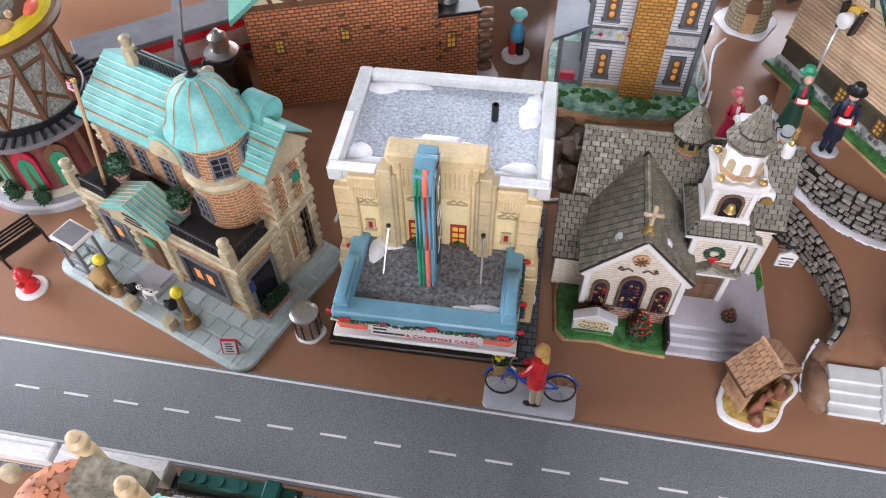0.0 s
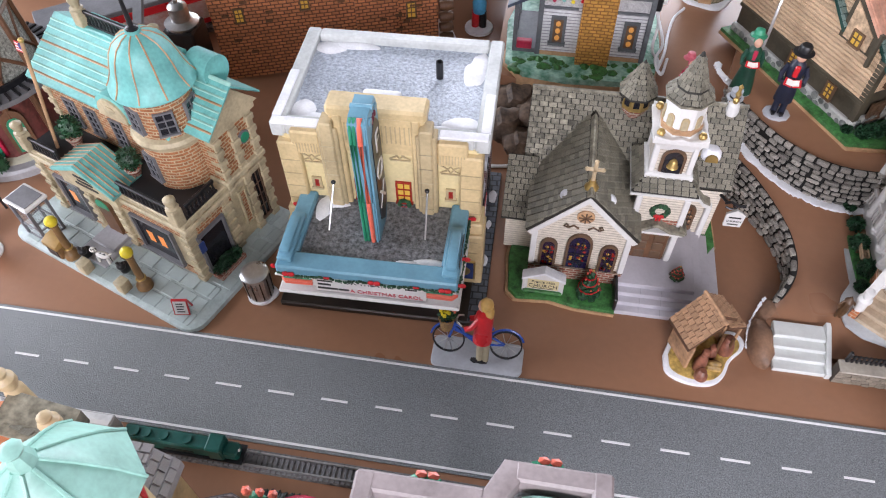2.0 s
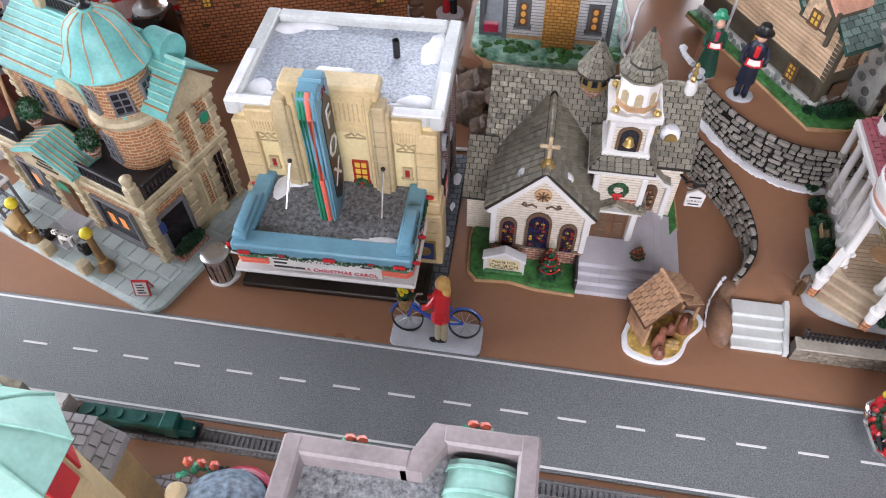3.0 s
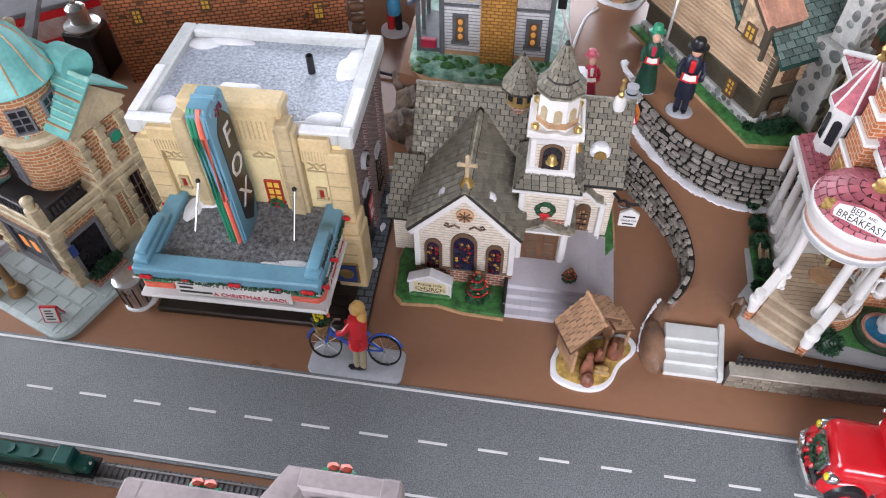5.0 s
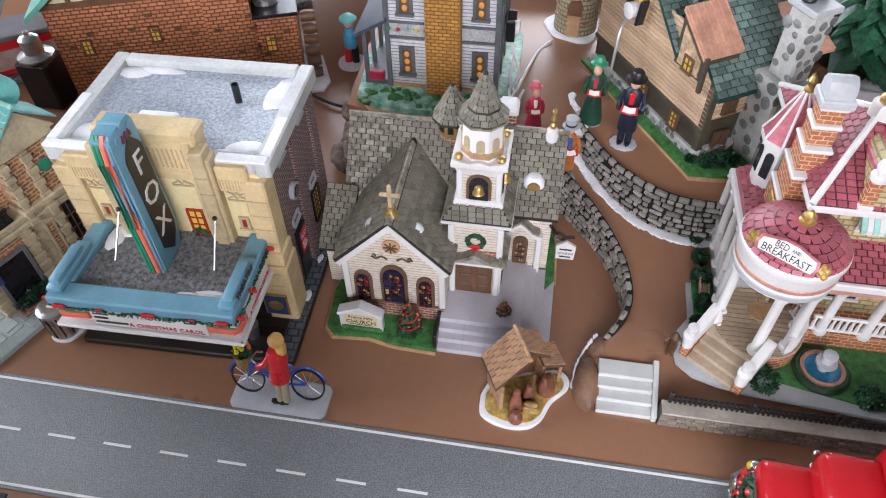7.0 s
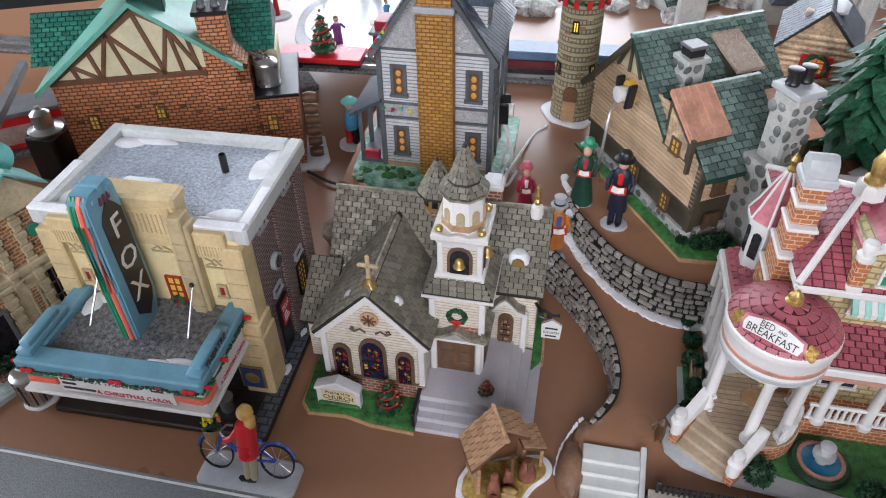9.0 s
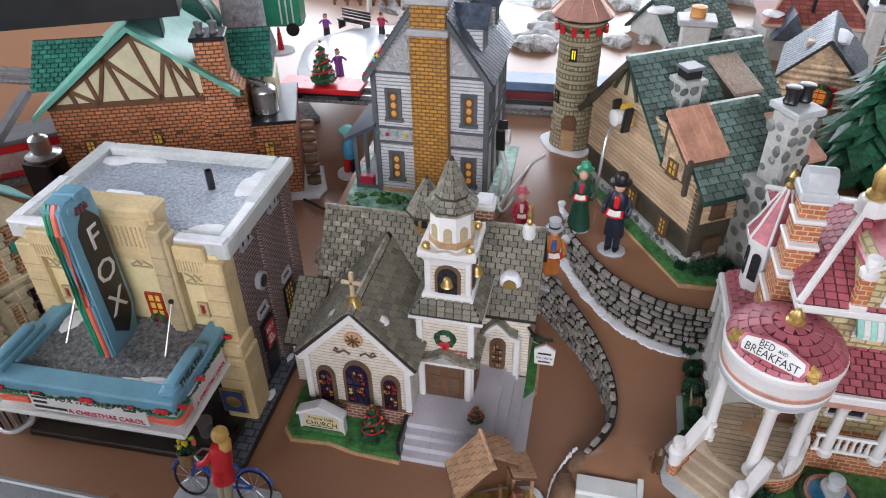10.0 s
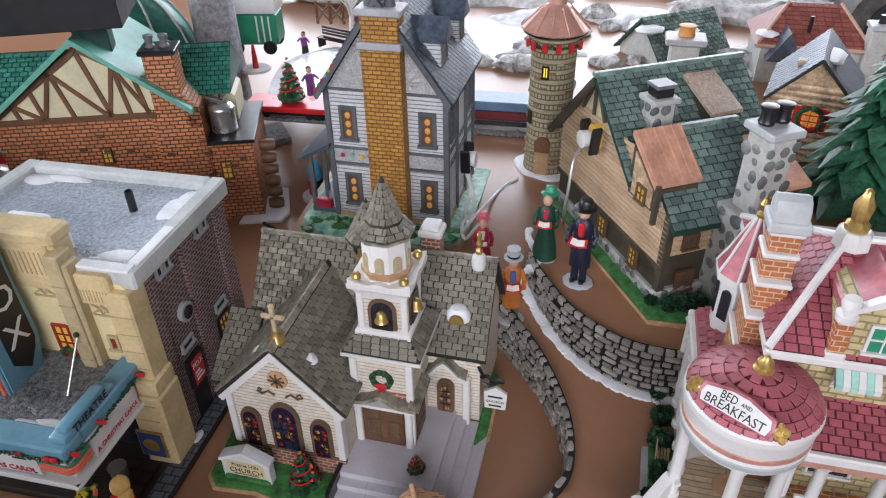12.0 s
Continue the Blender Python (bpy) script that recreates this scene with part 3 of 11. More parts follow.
# front: centre block, pylons, panels and end piers
part("front_wall", box(-0.0655, 0.0655, 0.0, 0.006, 0.005, 0.137), paint("pale_yellow_glaze", (0.72, 0.6, 0.33), 0.42, 0.14, 40, 0.12), th)
part("centre_block", box(-0.031, 0.031, -0.002, 0.013, 0.128, 0.166, 0.0012), CREAM, th)
part("centre_cap", box(-0.0325, 0.0325, -0.0035, 0.014, 0.1585, 0.167, 0.0018), CREAM, th)
for s in (-1, 1):
    for x0, x1, y, z1 in ((0.0255, 0.039, -0.0065, 0.1505), (0.028, 0.0365, -0.0085, 0.1565), (0.0225, 0.028, -0.004, 0.161)):
        bm = box(min(s * x0, s * x1), max(s * x0, s * x1), y, 0.004, 0.06, z1, 0.0009)
        part("pylon", bm, CREAM_DARK if y < -0.005 else CREAM, th)
    js = bmesh.new()
    for k in range(6):
        box(min(s * 0.0279, s * 0.0366), max(s * 0.0279, s * 0.0366), -0.0089, -0.0083, 0.072 + k * 0.013, 0.0726 + k * 0.013, bm=js)
    part("pylon_joint", js, STONE_TAN, th)
    # side panel with its raised cornice
    part("panel_cornice", box(min(s * 0.039, s * 0.059), max(s * 0.039, s * 0.059), -0.0045, 0.008, 0.124, 0.144, 0.0012), CREAM, th)
    for k in range(9):
        x = s * (0.041 + 0.002 * k)
        part("flute", box(x - 0.0003, x + 0.0003, -0.0049, -0.0043, 0.127, 0.1345), CREAM_DARK, th)
    # end pier in three stages
    for x0, x1, y, z0, z1 in ((0.054, 0.069, -0.005, 0.07, 0.134), (0.0525, 0.071, -0.0085, 0.062, 0.073), (0.051, 0.0725, -0.0105, 0.005, 0.062)):
        part("end_pier", box(min(s * x0, s * x1), max(s * x0, s * x1), y, 0.012, z0, z1, 0.0012), CREAM, th)
    js = bmesh.new()
    for k in range(9):
        z = 0.018 + k * 0.0125
        y = -0.0109 if z < 0.062 else -0.0054
        if not 0.06 < z < 0.075:
            box(min(s * 0.055, s * 0.0685), max(s * 0.055, s * 0.0685), y, y + 0.0006, z, z + 0.0006, bm=js)
    part("pier_joint", js, CREAM_DARK, th)
    # lattice ornaments
    for cx, cz, w in ((s * 0.0475, 0.1185, 0.0068), (s * 0.0135, 0.1275, 0.007)):
        la = bmesh.new()
        for sx in (-1, 1):
            t = tube([(cx - w, -0.0008, cz - sx * 0.0035), (cx - w * 0.4, -0.001, cz - sx * 0.001), (cx, -0.0012, cz + sx * 0.003), (cx + w * 0.4, -0.001, cz - sx * 0.001), (cx + w, -0.0008, cz - sx * 0.0035)], 0.0006, 5)
            joined(t, la)
        box(cx - w, cx + w, -0.001, 0, cz + 0.0042, cz + 0.0052, bm=la)
        box(cx - w, cx + w, -0.001, 0, cz - 0.0052, cz - 0.0042, bm=la)
        part("lattice_ornament", la, CREAM_DARK, th)
    window(th, pose(s * 0.0475, 0, 0.09), 0.0032, 0.0078, CREAM_DARK, STAIN[0], (0, 0), name="narrow_window", rim=0.0018)
    win = window(th, pose(s * 0.0145, 0, 0.0825), 0.0085, 0.0185, STAIN[0], PANE_YELLOW, (1, 2), name="tall_window")
    wreath(th, (s * 0.0145, -0.0025, 0.0815), 0.0036)
    rodp = part("stay_rod", rod((s * 0.0325, -0.0085, 0.1045), (s * 0.034, -0.036, 0.074), 0.0007, 8), STEEL, th, "thin silver stay rod")
    part("rod_bracket", ball(0.0017, (s * 0.0325, -0.0095, 0.105), None, 2), BLACK, rodp)
for k in range(15):
    x = -0.021 + 0.003 * k
    part("flute", box(x - 0.0004, x + 0.0004, -0.0025, -0.0018, 0.139, 0.1535), CREAM_DARK, th)
# marquee
part("marquee_core", box(-0.058, 0.058, -0.066, 0.002, 0.0535, 0.0735, 0.001), WHITE, th)
part("marquee_soffit", box(-0.0625, 0.0625, -0.0715, 0.0, 0.0505, 0.0535, 0.0008), WHITE, th, "white flared lower rim")
bm = box(-0.061, 0.061, -0.07, -0.0555, 0.0705, 0.079, 0.0012)
box(-0.061, -0.0485, -0.0555, 0.0, 0.0705, 0.079, 0.0012, bm=bm)
box(0.0485, 0.061, -0.0555, 0.0, 0.0705, 0.079, 0.0012, bm=bm)
rimp = part("marquee_rim", bm, BLUE, th, "blue marquee rim")
for s in (-1, 1):
    b2 = box(min(s * 0.05, s * 0.0605), max(s * 0.05, s * 0.0605), -0.066, -0.024, 0.0785, 0.083, 0.0018, seg=2)
    box(min(s * 0.052, s * 0.0595), max(s * 0.052, s * 0.0595), -0.062, -0.03, 0.082, 0.0865, 0.0018, bm=b2, seg=2)
    part("rim_block", b2, BLUE, rimp)
GRIT_DARK = paint("dark_grey_grit", (0.2, 0.21, 0.225), 0.34, 0.55, 360, 1.6, fine=800)
part("marquee_deck", box(-0.049, 0.049, -0.056, 0.0, 0.0725, 0.0742), GRIT_DARK, th, "wrinkled dark grey canopy deck")
for x, y, sx, sy in ((-0.042, -0.012, 0.8, 1.6), (-0.036, -0.006, 1.6, 0.6), (0.04, -0.051, 1.4, 0.45), (0.026, -0.053, 1.2, 0.3)):
    part("snow_patch", ball(0.0075, (x, y, 0.0742), None, 2, (sx, sy, 0.16), 0.25, 2), SNOW, th)
# sign faces, stripes and lettering
part("letter_board", box(-0.036, 0.04, -0.0688, -0.0655, 0.0545, 0.0695, 0.0003), WHITE, th, "white letter board")
part("letter_board", box(0.0575, 0.0608, -0.052, -0.012, 0.0545, 0.0695, 0.0003), WHITE, th)
FRONT = UPRIGHT
LETTER = paint("black_letters", (0.02, 0.02, 0.02), 0.5, 0.1)
LETTER_RED = paint("red_letters", (0.55, 0.03, 0.06), 0.5, 0.1)
writing("FOX THEATRE", th, Matrix.Translation((0.0, -0.069, 0.0672)) @ FRONT, 0.0056, LETTER, 0.0002)
writing("A CHRISTMAS CAROL", th, Matrix.Translation((0.0125, -0.069, 0.0577)) @ FRONT, 0.0052, LETTER_RED, 0.0002, squeeze=0.98)
writing("A CHRISTMAS CAROL", th, Matrix.Translation((0.061, -0.032, 0.0577)) @ pose(0, 0, 0, 90, 0, 90), 0.0042, LETTER_RED, 0.0002, squeeze=0.9)
bb = bmesh.new()
for x0, x1, z in ((-0.0345, -0.0205, 0.0582), (-0.034, -0.0235, 0.0665), (0.026, 0.034, 0.0665), (-0.034, -0.025, 0.0625), (-0.02, -0.013, 0.0582)):
    box(x0, x1, -0.0691, -0.0687, z - 0.0009, z + 0.0009, bm=bb)
part("text_bars", bb, LETTER, th)
writing("THEATRE", th, Matrix.Translation((0.0606, -0.045, 0.0822)) @ pose(0, 0, 0, 90, 0, 90), 0.0066, LETTER, 0.0003, squeeze=1.0)
for s in (-1, 1):
    for z, mat in ((0.0683, GREEN), (0.0655, GREEN), (0.0618, CORAL), (0.0592, CORAL)):
        x = s * 0.049
        t = tube([(x - s * 0.0105, -0.0672, z), (x + s * 0.008, -0.0676, z), (x + s * 0.0105, -0.065, z), (x + s * 0.0105, -0.054, z)], 0.0014, 7)
        part("neon_stripe", t, mat, th)
gp = [(-0.06, -0.0705, 0.0725)]
for k in range(1, 9):
    gp.append((-0.06 + 0.015 * k, -0.071, 0.0725 - (0.0016 if k % 2 else 0)))
part("garland", garland(gp, 0.0011), LEAF, th, "green garland with red bows")
part("garland", garland([(0.0615, -0.07, 0.0725), (0.062, -0.05, 0.07), (0.062, -0.03, 0.072), (0.062, -0.008, 0.072)], 0.0012, seed=4), LEAF, th)
for x, y in ((-0.052, -0.0715), (-0.026, -0.0715), (0.006, -0.0715), (0.034, -0.0715), (0.053, -0.0715), (0.0618, -0.066), (0.0622, -0.044), (0.0622, -0.008), (-0.0615, -0.066), (-0.061, -0.01)):
    big = 1.0 if abs(x) > 0.04 or abs(x - 0.006) < 0.001 else 0.5
    b = ball(0.0021 * big, (x - 0.002 * big, y, 0.0735), None, 1, (1.3, 0.8, 0.9))
    ball(0.0021 * big, (x + 0.002 * big, y, 0.0735), b, 1, (1.3, 0.8, 0.9))
    part("bow", b, RED, th)
bm = bmesh.new()
for z in (0.0705, 0.0535):
    box(-0.0618, 0.0618, -0.0708, -0.0694, z - 0.0007, z + 0.0007, bm=bm)
    box(0.0604, 0.0618, -0.0708, 0.0, z - 0.0007, z + 0.0007, bm=bm)
part("white_trim", bm, WHITE, th)
# blade sign
outline = [(-0.036, 0.074), (-0.0365, 0.176), (-0.036, 0.1835), (-0.031, 0.1865), (-0.0125, 0.1865), (-0.0095, 0.182), (-0.0085, 0.172), (-0.0085, 0.16), (-0.006, 0.1), (-0.009, 0.086), (-0.014, 0.074)]
blade = part("blade_sign", slab_yz(outline, -0.0095, 0.0055, 0.0008), BLUE, th, "blue vertical theatre sign with neon stripes")
panel = [(-0.029, 0.094), (-0.03, 0.165), (-0.027, 0.17), (-0.02, 0.177), (-0.014, 0.17), (-0.0105, 0.165), (-0.0095, 0.1), (-0.012, 0.094), (-0.019, 0.085)]
for x0, x1 in ((0.0053, 0.0062), (-0.0102, -0.0093)):
    part("black_panel", slab_yz(panel, x0, x1), BLACK, blade)
for k, ch in enumerate("FOX"):
    writing(ch, blade, Matrix.Translation((0.0064, -0.0195, 0.1565 - 0.0235 * k)) @ pose(0, 0, 0, 90, 0, 90), 0.0215, WHITE, 0.0004)
    writing(ch, blade, Matrix.Translation((-0.0104, -0.0195, 0.1565 - 0.0235 * k)) @ pose(0, 0, 0, 90, 0, -90), 0.0215, WHITE, 0.0004)
for x, mat, r in ((-0.0075, GREEN, 0.0014), (-0.0046, GREEN, 0.0014), (-0.0004, CORAL, 0.0021), (0.0034, BLUE, 0.0012)):
    part("neon_stripe", tube([(x, -0.0365, 0.0745), (x, -0.0372, 0.12), (x, -0.0375, 0.17), (x, -0.036, 0.1805), (x, -0.0325, 0.186)], r, 8), mat, blade)
for y, z, r in ((-0.029, 0.1805, 0.0026), (-0.015, 0.1805, 0.0026), (-0.022, 0.1855, 0.0018)):
    part("scroll_boss", rod((-0.0105, y, z), (0.0068, y, z), r, 14), BLUE, blade)
blade.matrix_local = Matrix.Translation((-0.0006, 0, 0)) @ Matrix.Diagonal((0.78, 1, 1, 1))
ba = bmesh.new()
for y in (-0.025, -0.021, -0.017):
    box(0.0052, 0.0066, y - 0.0009, y + 0.0009, 0.1755, 0.18, bm=ba)
part("maroon_bars", ba, paint("maroon", (0.16, 0.02, 0.05), 0.4, 0.1), blade)
# the marquee hangs clear of the doors
for ob in list(th.children):
    low = ob.type == 'MESH' and max(v.co.y for v in ob.data.vertices) < 0.004 and min(v.co.z for v in ob.data.vertices) > 0.05
    if ob.name.split(".")[0] in ("marquee_core", "marquee_soffit", "marquee_rim", "marquee_deck", "letter_board", "lettering", "text_bars", "neon_stripe", "garland", "bow", "white_trim") or (ob.name.startswith("snow_patch") and low):
        ob.matrix_local = Matrix.Translation((0, 0, 0.0055)) @ ob.matrix_local
# street level
post = part("front_poster", box(0.0495, 0.0675, -0.0118, -0.0103, 0.012, 0.034, 0.0004), GOLD, th, "blue film poster in a gold frame")
part("poster_sheet", box(0.051, 0.066, -0.0124, -0.0116, 0.0135, 0.0325), paint("blue_poster", (0.03, 0.05, 0.16), 0.4, 0.3, 150), post)
part("poster_figure", lathe([(0.0055, 0), (0.0035, 0.0003)], 16, m=pose(0.0585, -0.0124, 0.023, 90)), GOLD, post)
part("front_doors", box(-0.045, 0.045, -0.002, 0.0, 0.0055, 0.045, 0.0004), DARK_GLASS, th)
can = thing("litter_bin", pose(0.109, 0.094, 0.0055), "small silver litter bin under the marquee", "bin")
part("drum", lathe([(0.0045, 0), (0.0052, 0.013), (0.0048, 0.0135), (0.0042, 0.012), (0.004, 0.004)], 16), STEEL, can)
part("rim", lathe([(0.0051, 0.012), (0.0056, 0.0125), (0.0056, 0.0138), (0.0047, 0.0138)], 16), STEEL, can)

# ---- church ----
UNDER = paint("dark_roof_felt", (0.022, 0.02, 0.015), 0.7, 0.2)
ch = thing("church", pose(0.24, 0.105, 0), "white clapboard ceramic church with bell tower and shingled roofs", "church")
lawn = [(-0.083, 0.006), (-0.076, -0.001), (-0.05, 0.001), (-0.03, -0.003), (0.0, -0.004), (0.0, 0.06), (0.06, 0.06), (0.074, 0.066), (0.08, 0.075), (0.078, 0.13), (0.06, 0.145), (-0.07, 0.145), (-0.086, 0.12), (-0.083, 0.07), (-0.086, 0.04)]
part("base_rim", prism([(x * 1.01, y) for x, y in lawn], 0, 0.003, 0.0012), COPPER_LINE, ch, "earth-brown base edge")
part("lawn", prism([(x * 0.985 , y * 0.985 + 0.001) for x, y in lawn], 0.0025, 0.0062, 0.0018), GRASS, ch, "green textured lawn base")
# steps that wrap two sides
for k in range(4):
    pts = [(0.0, 0.0058 * k), (0.079 - 0.0072 * k, 0.0058 * k), (0.079 - 0.0072 * k, 0.082), (0.0, 0.082)]
    part("step", prism(pts, 0.0001 + 0.0042 * k, 0.0042 * (k + 1), 0.0005), PALE_STONE, ch, "lilac-grey stone step")
part("step_wall", box(-0.0022, 0.0004, -0.001, 0.026, 0.0, 0.0185, 0.0006), BLACK, ch, "black iron step rail")
jn = bmesh.new()
for x in (0.018, 0.034):
    for k in range(3):
        box(x - 0.0002, x + 0.0002, 0.0058 * k, 0.0058 * k + 0.0058, 0.0042 * (k + 1) - 0.0002, 0.0042 * (k + 1) + 0.00015, bm=jn)
part("step_joint", jn, GREY_STONE, ch)
# front wing
EX, EZ, PX, PZ = 0.0365, 0.0635, -0.033, 0.1015
gable = [(PX - 0.0345, 0.005), (PX + 0.0345, 0.005), (PX + 0.0345, EZ), (PX, PZ - 0.003), (PX - 0.0345, EZ)]
part("front_wing", slab_xz(gable, 0.024, 0.12), SIDING, ch, "cream clapboard front wing")
PLINTH = courses("red_brick_plinth", (0.36, 0.1, 0.06), (0.5, 0.4, 0.32), 0.006, 0.0028)
part("brick_plinth", box(PX - 0.0355, PX + 0.0355, 0.0228, 0.026, 0.005, 0.0195), PLINTH, ch, "red brick plinth")
part("plinth_sill", box(PX - 0.0358, PX + 0.0358, 0.0222, 0.0255, 0.0195, 0.0213, 0.0005), FRAME_BROWN, ch)
for s in (-1, 1):
    part("corner_board", box(PX + s * 0.0338 - 0.0022, PX + s * 0.0338 + 0.0022, 0.022, 0.028, 0.021, EZ, 0.0005), WHITE, ch)
    t = slab_xz([(PX, PZ + 0.0005), (PX, PZ - 0.005), (PX + s * EX, EZ - 0.006), (PX + s * (EX + 0.003), EZ - 0.0035)], 0.0205, 0.0245)
    part("bargeboard", t, WHITE, ch, "white bargeboard")
    r = slab_xz([(PX, PZ + 0.003), (PX, PZ + 0.0005), (PX + s * (EX + 0.003), EZ - 0.0035), (PX + s * (EX + 0.0045), EZ - 0.0015)], 0.021, 0.112)
    part("wing_roof", r, UNDER, ch, "olive-grey shingled roof slope")
part("wing_ridge", slab_xz([(PX - 0.0026, PZ + 0.0008), (PX - 0.0006, PZ + 0.0042), (PX + 0.0006, PZ + 0.0042), (PX + 0.0026, PZ + 0.0008), (PX, PZ + 0.002)], 0.0205, 0.103), SHINGLE, ch)
part("rose_window", lathe([(0.0062, 0), (0.0062, 0.0012), (0.0052, 0.0018), (0, 0.0018)], 24, m=pose(PX, 0.024, 0.0795, 90)), COPPER_LINE, ch, "round copper rose window")
ro = bmesh.new()
for k in range(4):
    a = radians(45 * k)
    box(-0.005, 0.005, -0.0005, 0.0005, -0.0005, 0.0005, bm=ro, m=Matrix.Translation((PX, 0.022, 0.0795)) @ Matrix.Rotation(a, 4, 'Y'))
part("rose_tracery", ro, FRAME_BROWN, ch)
for s in (-1, 1):
    t = tube([(PX + s * 0.0035, 0.0232, 0.0665), (PX + s * 0.007, 0.0228, 0.0695), (PX + s * 0.011, 0.0228, 0.0668), (PX + s * 0.014, 0.0228, 0.0685), (PX + s * 0.0128, 0.0228, 0.0708), (PX + s * 0.011, 0.0228, 0.0695)], 0.0007, 6)
    part("scroll_ornament", t, FRAME_BROWN, ch)
arch_window(ch, pose(PX, 0.024, 0.0232), 0.015, 0.0335, FRAME_BROWN, [STAIN[1], STAIN[0], STAIN[2], STAIN[3]], "centre_window")
for s in (-1, 1):
    arch_window(ch, pose(PX + s * 0.0222, 0.024, 0.0222), 0.0088, 0.0265, FRAME_BROWN, [STAIN[3], STAIN[0], STAIN[2]], "side_window")
# main block behind
RY, RZ = 0.117, 0.113
EY, EVZ = 0.0805, 0.0635
body = [(0.085, 0.005), (0.15, 0.005), (0.15, EVZ), (RY, RZ - 0.003), (0.085, EVZ)]
part("main_block", slab_yz(body, -0.078, 0.0715), SIDING, ch, "clapboard main block")
for a, b, c, d in (((RY, RZ + 0.002), (RY, RZ - 0.0015), (EY + 0.001, EVZ - 0.003), (EY, EVZ)), ((RY, RZ - 0.0015), (RY, RZ + 0.002), (0.1535, EVZ), (0.1525, EVZ - 0.003))):
    part("main_roof", slab_yz([a, b, c, d], -0.0815, 0.0755), UNDER, ch, "olive-grey shingled main roof")
part("ridge_cap", box(-0.082, 0.076, RY - 0.0015, RY + 0.0015, RZ + 0.0005, RZ + 0.003, 0.0007), SHINGLE, ch)
part("side_lean_to", slab_yz([(0.05, 0.005), (0.085, 0.005), (0.085, 0.07), (0.05, 0.044)], -0.09, -0.0675), SIDING, ch)
part("lean_to_roof", slab_yz([(0.045, 0.043), (0.083, 0.0725), (0.083, 0.0755), (0.044, 0.0455)], -0.0935, -0.07), UNDER, ch)
# side porch with its small curved gable
PORCH_TOP = [(0.0637, 0.0465), (0.0585, 0.0485), (0.0535, 0.0545), (0.0495, 0.058), (0.0455, 0.0545), (0.041, 0.0485), (0.038, 0.0475)]
part("side_porch", slab_xz([(0.038, 0.005), (0.0637, 0.005), *PORCH_TOP], 0.0805, 0.092), SIDING, ch)
part("porch_bargeboard", slab_xz([*[(x, z + 0.0016) for x, z in PORCH_TOP], *[(x, z - 0.0016) for x, z in PORCH_TOP[::-1]]], 0.077, 0.0808), WHITE, ch)
part("porch_roof", slab_xz([*[(x, z + 0.0034) for x, z in PORCH_TOP], *[(x, z + 0.0016) for x, z in PORCH_TOP[::-1]]], 0.0775, 0.105), SHINGLE, ch)
part("porch_post", box(0.0615, 0.0662, 0.0778, 0.0835, 0.004, 0.0465, 0.0008), WHITE, ch)
arch_window(ch, pose(0.0505, 0.0805, 0.0185), 0.0072, 0.0235, FRAME_BROWN, [WOOD, COPPER_LINE], "side_door", 0.1)
part("door_bench", box(0.0455, 0.0555, 0.0778, 0.0805, 0.0168, 0.0188, 0.0004), FRAME_BROWN, ch)
# tower
TX, TY = 0.0205, 0.0705
part("tower_wall", box(TX - 0.0175, TX + 0.0175, 0.047, 0.092, 0.005, 0.084, 0.0004), SIDING, ch, "clapboard bell tower")
for s in (-1, 1):
    part("tower_corner_board", box(TX + s * 0.0168 - 0.0022, TX + s * 0.0168 + 0.0022, 0.0455, 0.049, 0.0165, 0.083, 0.0006), WHITE, ch)
part("tower_cornice", lathe([(0.0255, 0.0755), (0.026, 0.078), (0.031, 0.0825), (0.0325, 0.0835), (0.0325, 0.0845)], 4, (TX, TY, 0), turn=0.5), WHITE, ch, "white coved cornice", smooth=20)
part("tower_skirt", lathe([(0.0332, 0.0845), (0.0332, 0.0862), (0.0225, 0.0955), (0.0225, 0.0965)], 4, (TX, TY, 0), turn=0.5), UNDER, ch, "shingled skirt roof of the tower")
part("skirt_edge", lathe([(0.034, 0.0832), (0.034, 0.0855), (0.0325, 0.0855)], 4, (TX, TY, 0), turn=0.5), WHITE, ch)
door = part("door", box(TX - 0.0135, TX + 0.0125, 0.0445, 0.0475, 0.0168, 0.0485, 0.0004), WOOD, ch, "brown panelled double door")
for sx in (-1, 1):
    for k in range(3):
        part("door_panel", box(TX + sx * 0.006 - 0.004, TX + sx * 0.006 + 0.004, 0.0438, 0.0447, 0.0185 + k * 0.0098, 0.0265 + k * 0.0098, 0.0004), FRAME_BROWN, door)
side_door = part("flank_door", box(TX + 0.0172, TX + 0.0188, 0.0505, 0.071, 0.0168, 0.0485, 0.0004), WOOD, ch, "brown panelled door on the flank")
for k in range(3):
    part("door_panel", box(TX + 0.0187, TX + 0.0194, 0.0535, 0.068, 0.0185 + k * 0.0098, 0.0265 + k * 0.0098, 0.0003), FRAME_BROWN, side_door)
for s in (-1, 1):
    part("door_pilaster", box(TX + s * 0.0158 - 0.0022, TX + s * 0.0158 + 0.0022, 0.0428, 0.048, 0.0168, 0.051, 0.0008), WHITE, ch)
part("door_hood", slab_xz([(TX - 0.021, 0.0522), (TX - 0.01, 0.0532), (TX, 0.059), (TX + 0.01, 0.0532), (TX + 0.021, 0.0522), (TX + 0.0215, 0.0545), (TX + 0.01, 0.056), (TX, 0.062), (TX - 0.01, 0.056), (TX - 0.0215, 0.0545)], 0.0395, 0.0475, 0.0005), SHINGLE, ch, "shingled hood over the door")
part("hood_edge", slab_xz([(TX - 0.02, 0.05), (TX + 0.02, 0.05), (TX + 0.0205, 0.0522), (TX - 0.0205, 0.0522)], 0.0405, 0.0475), WHITE, ch)
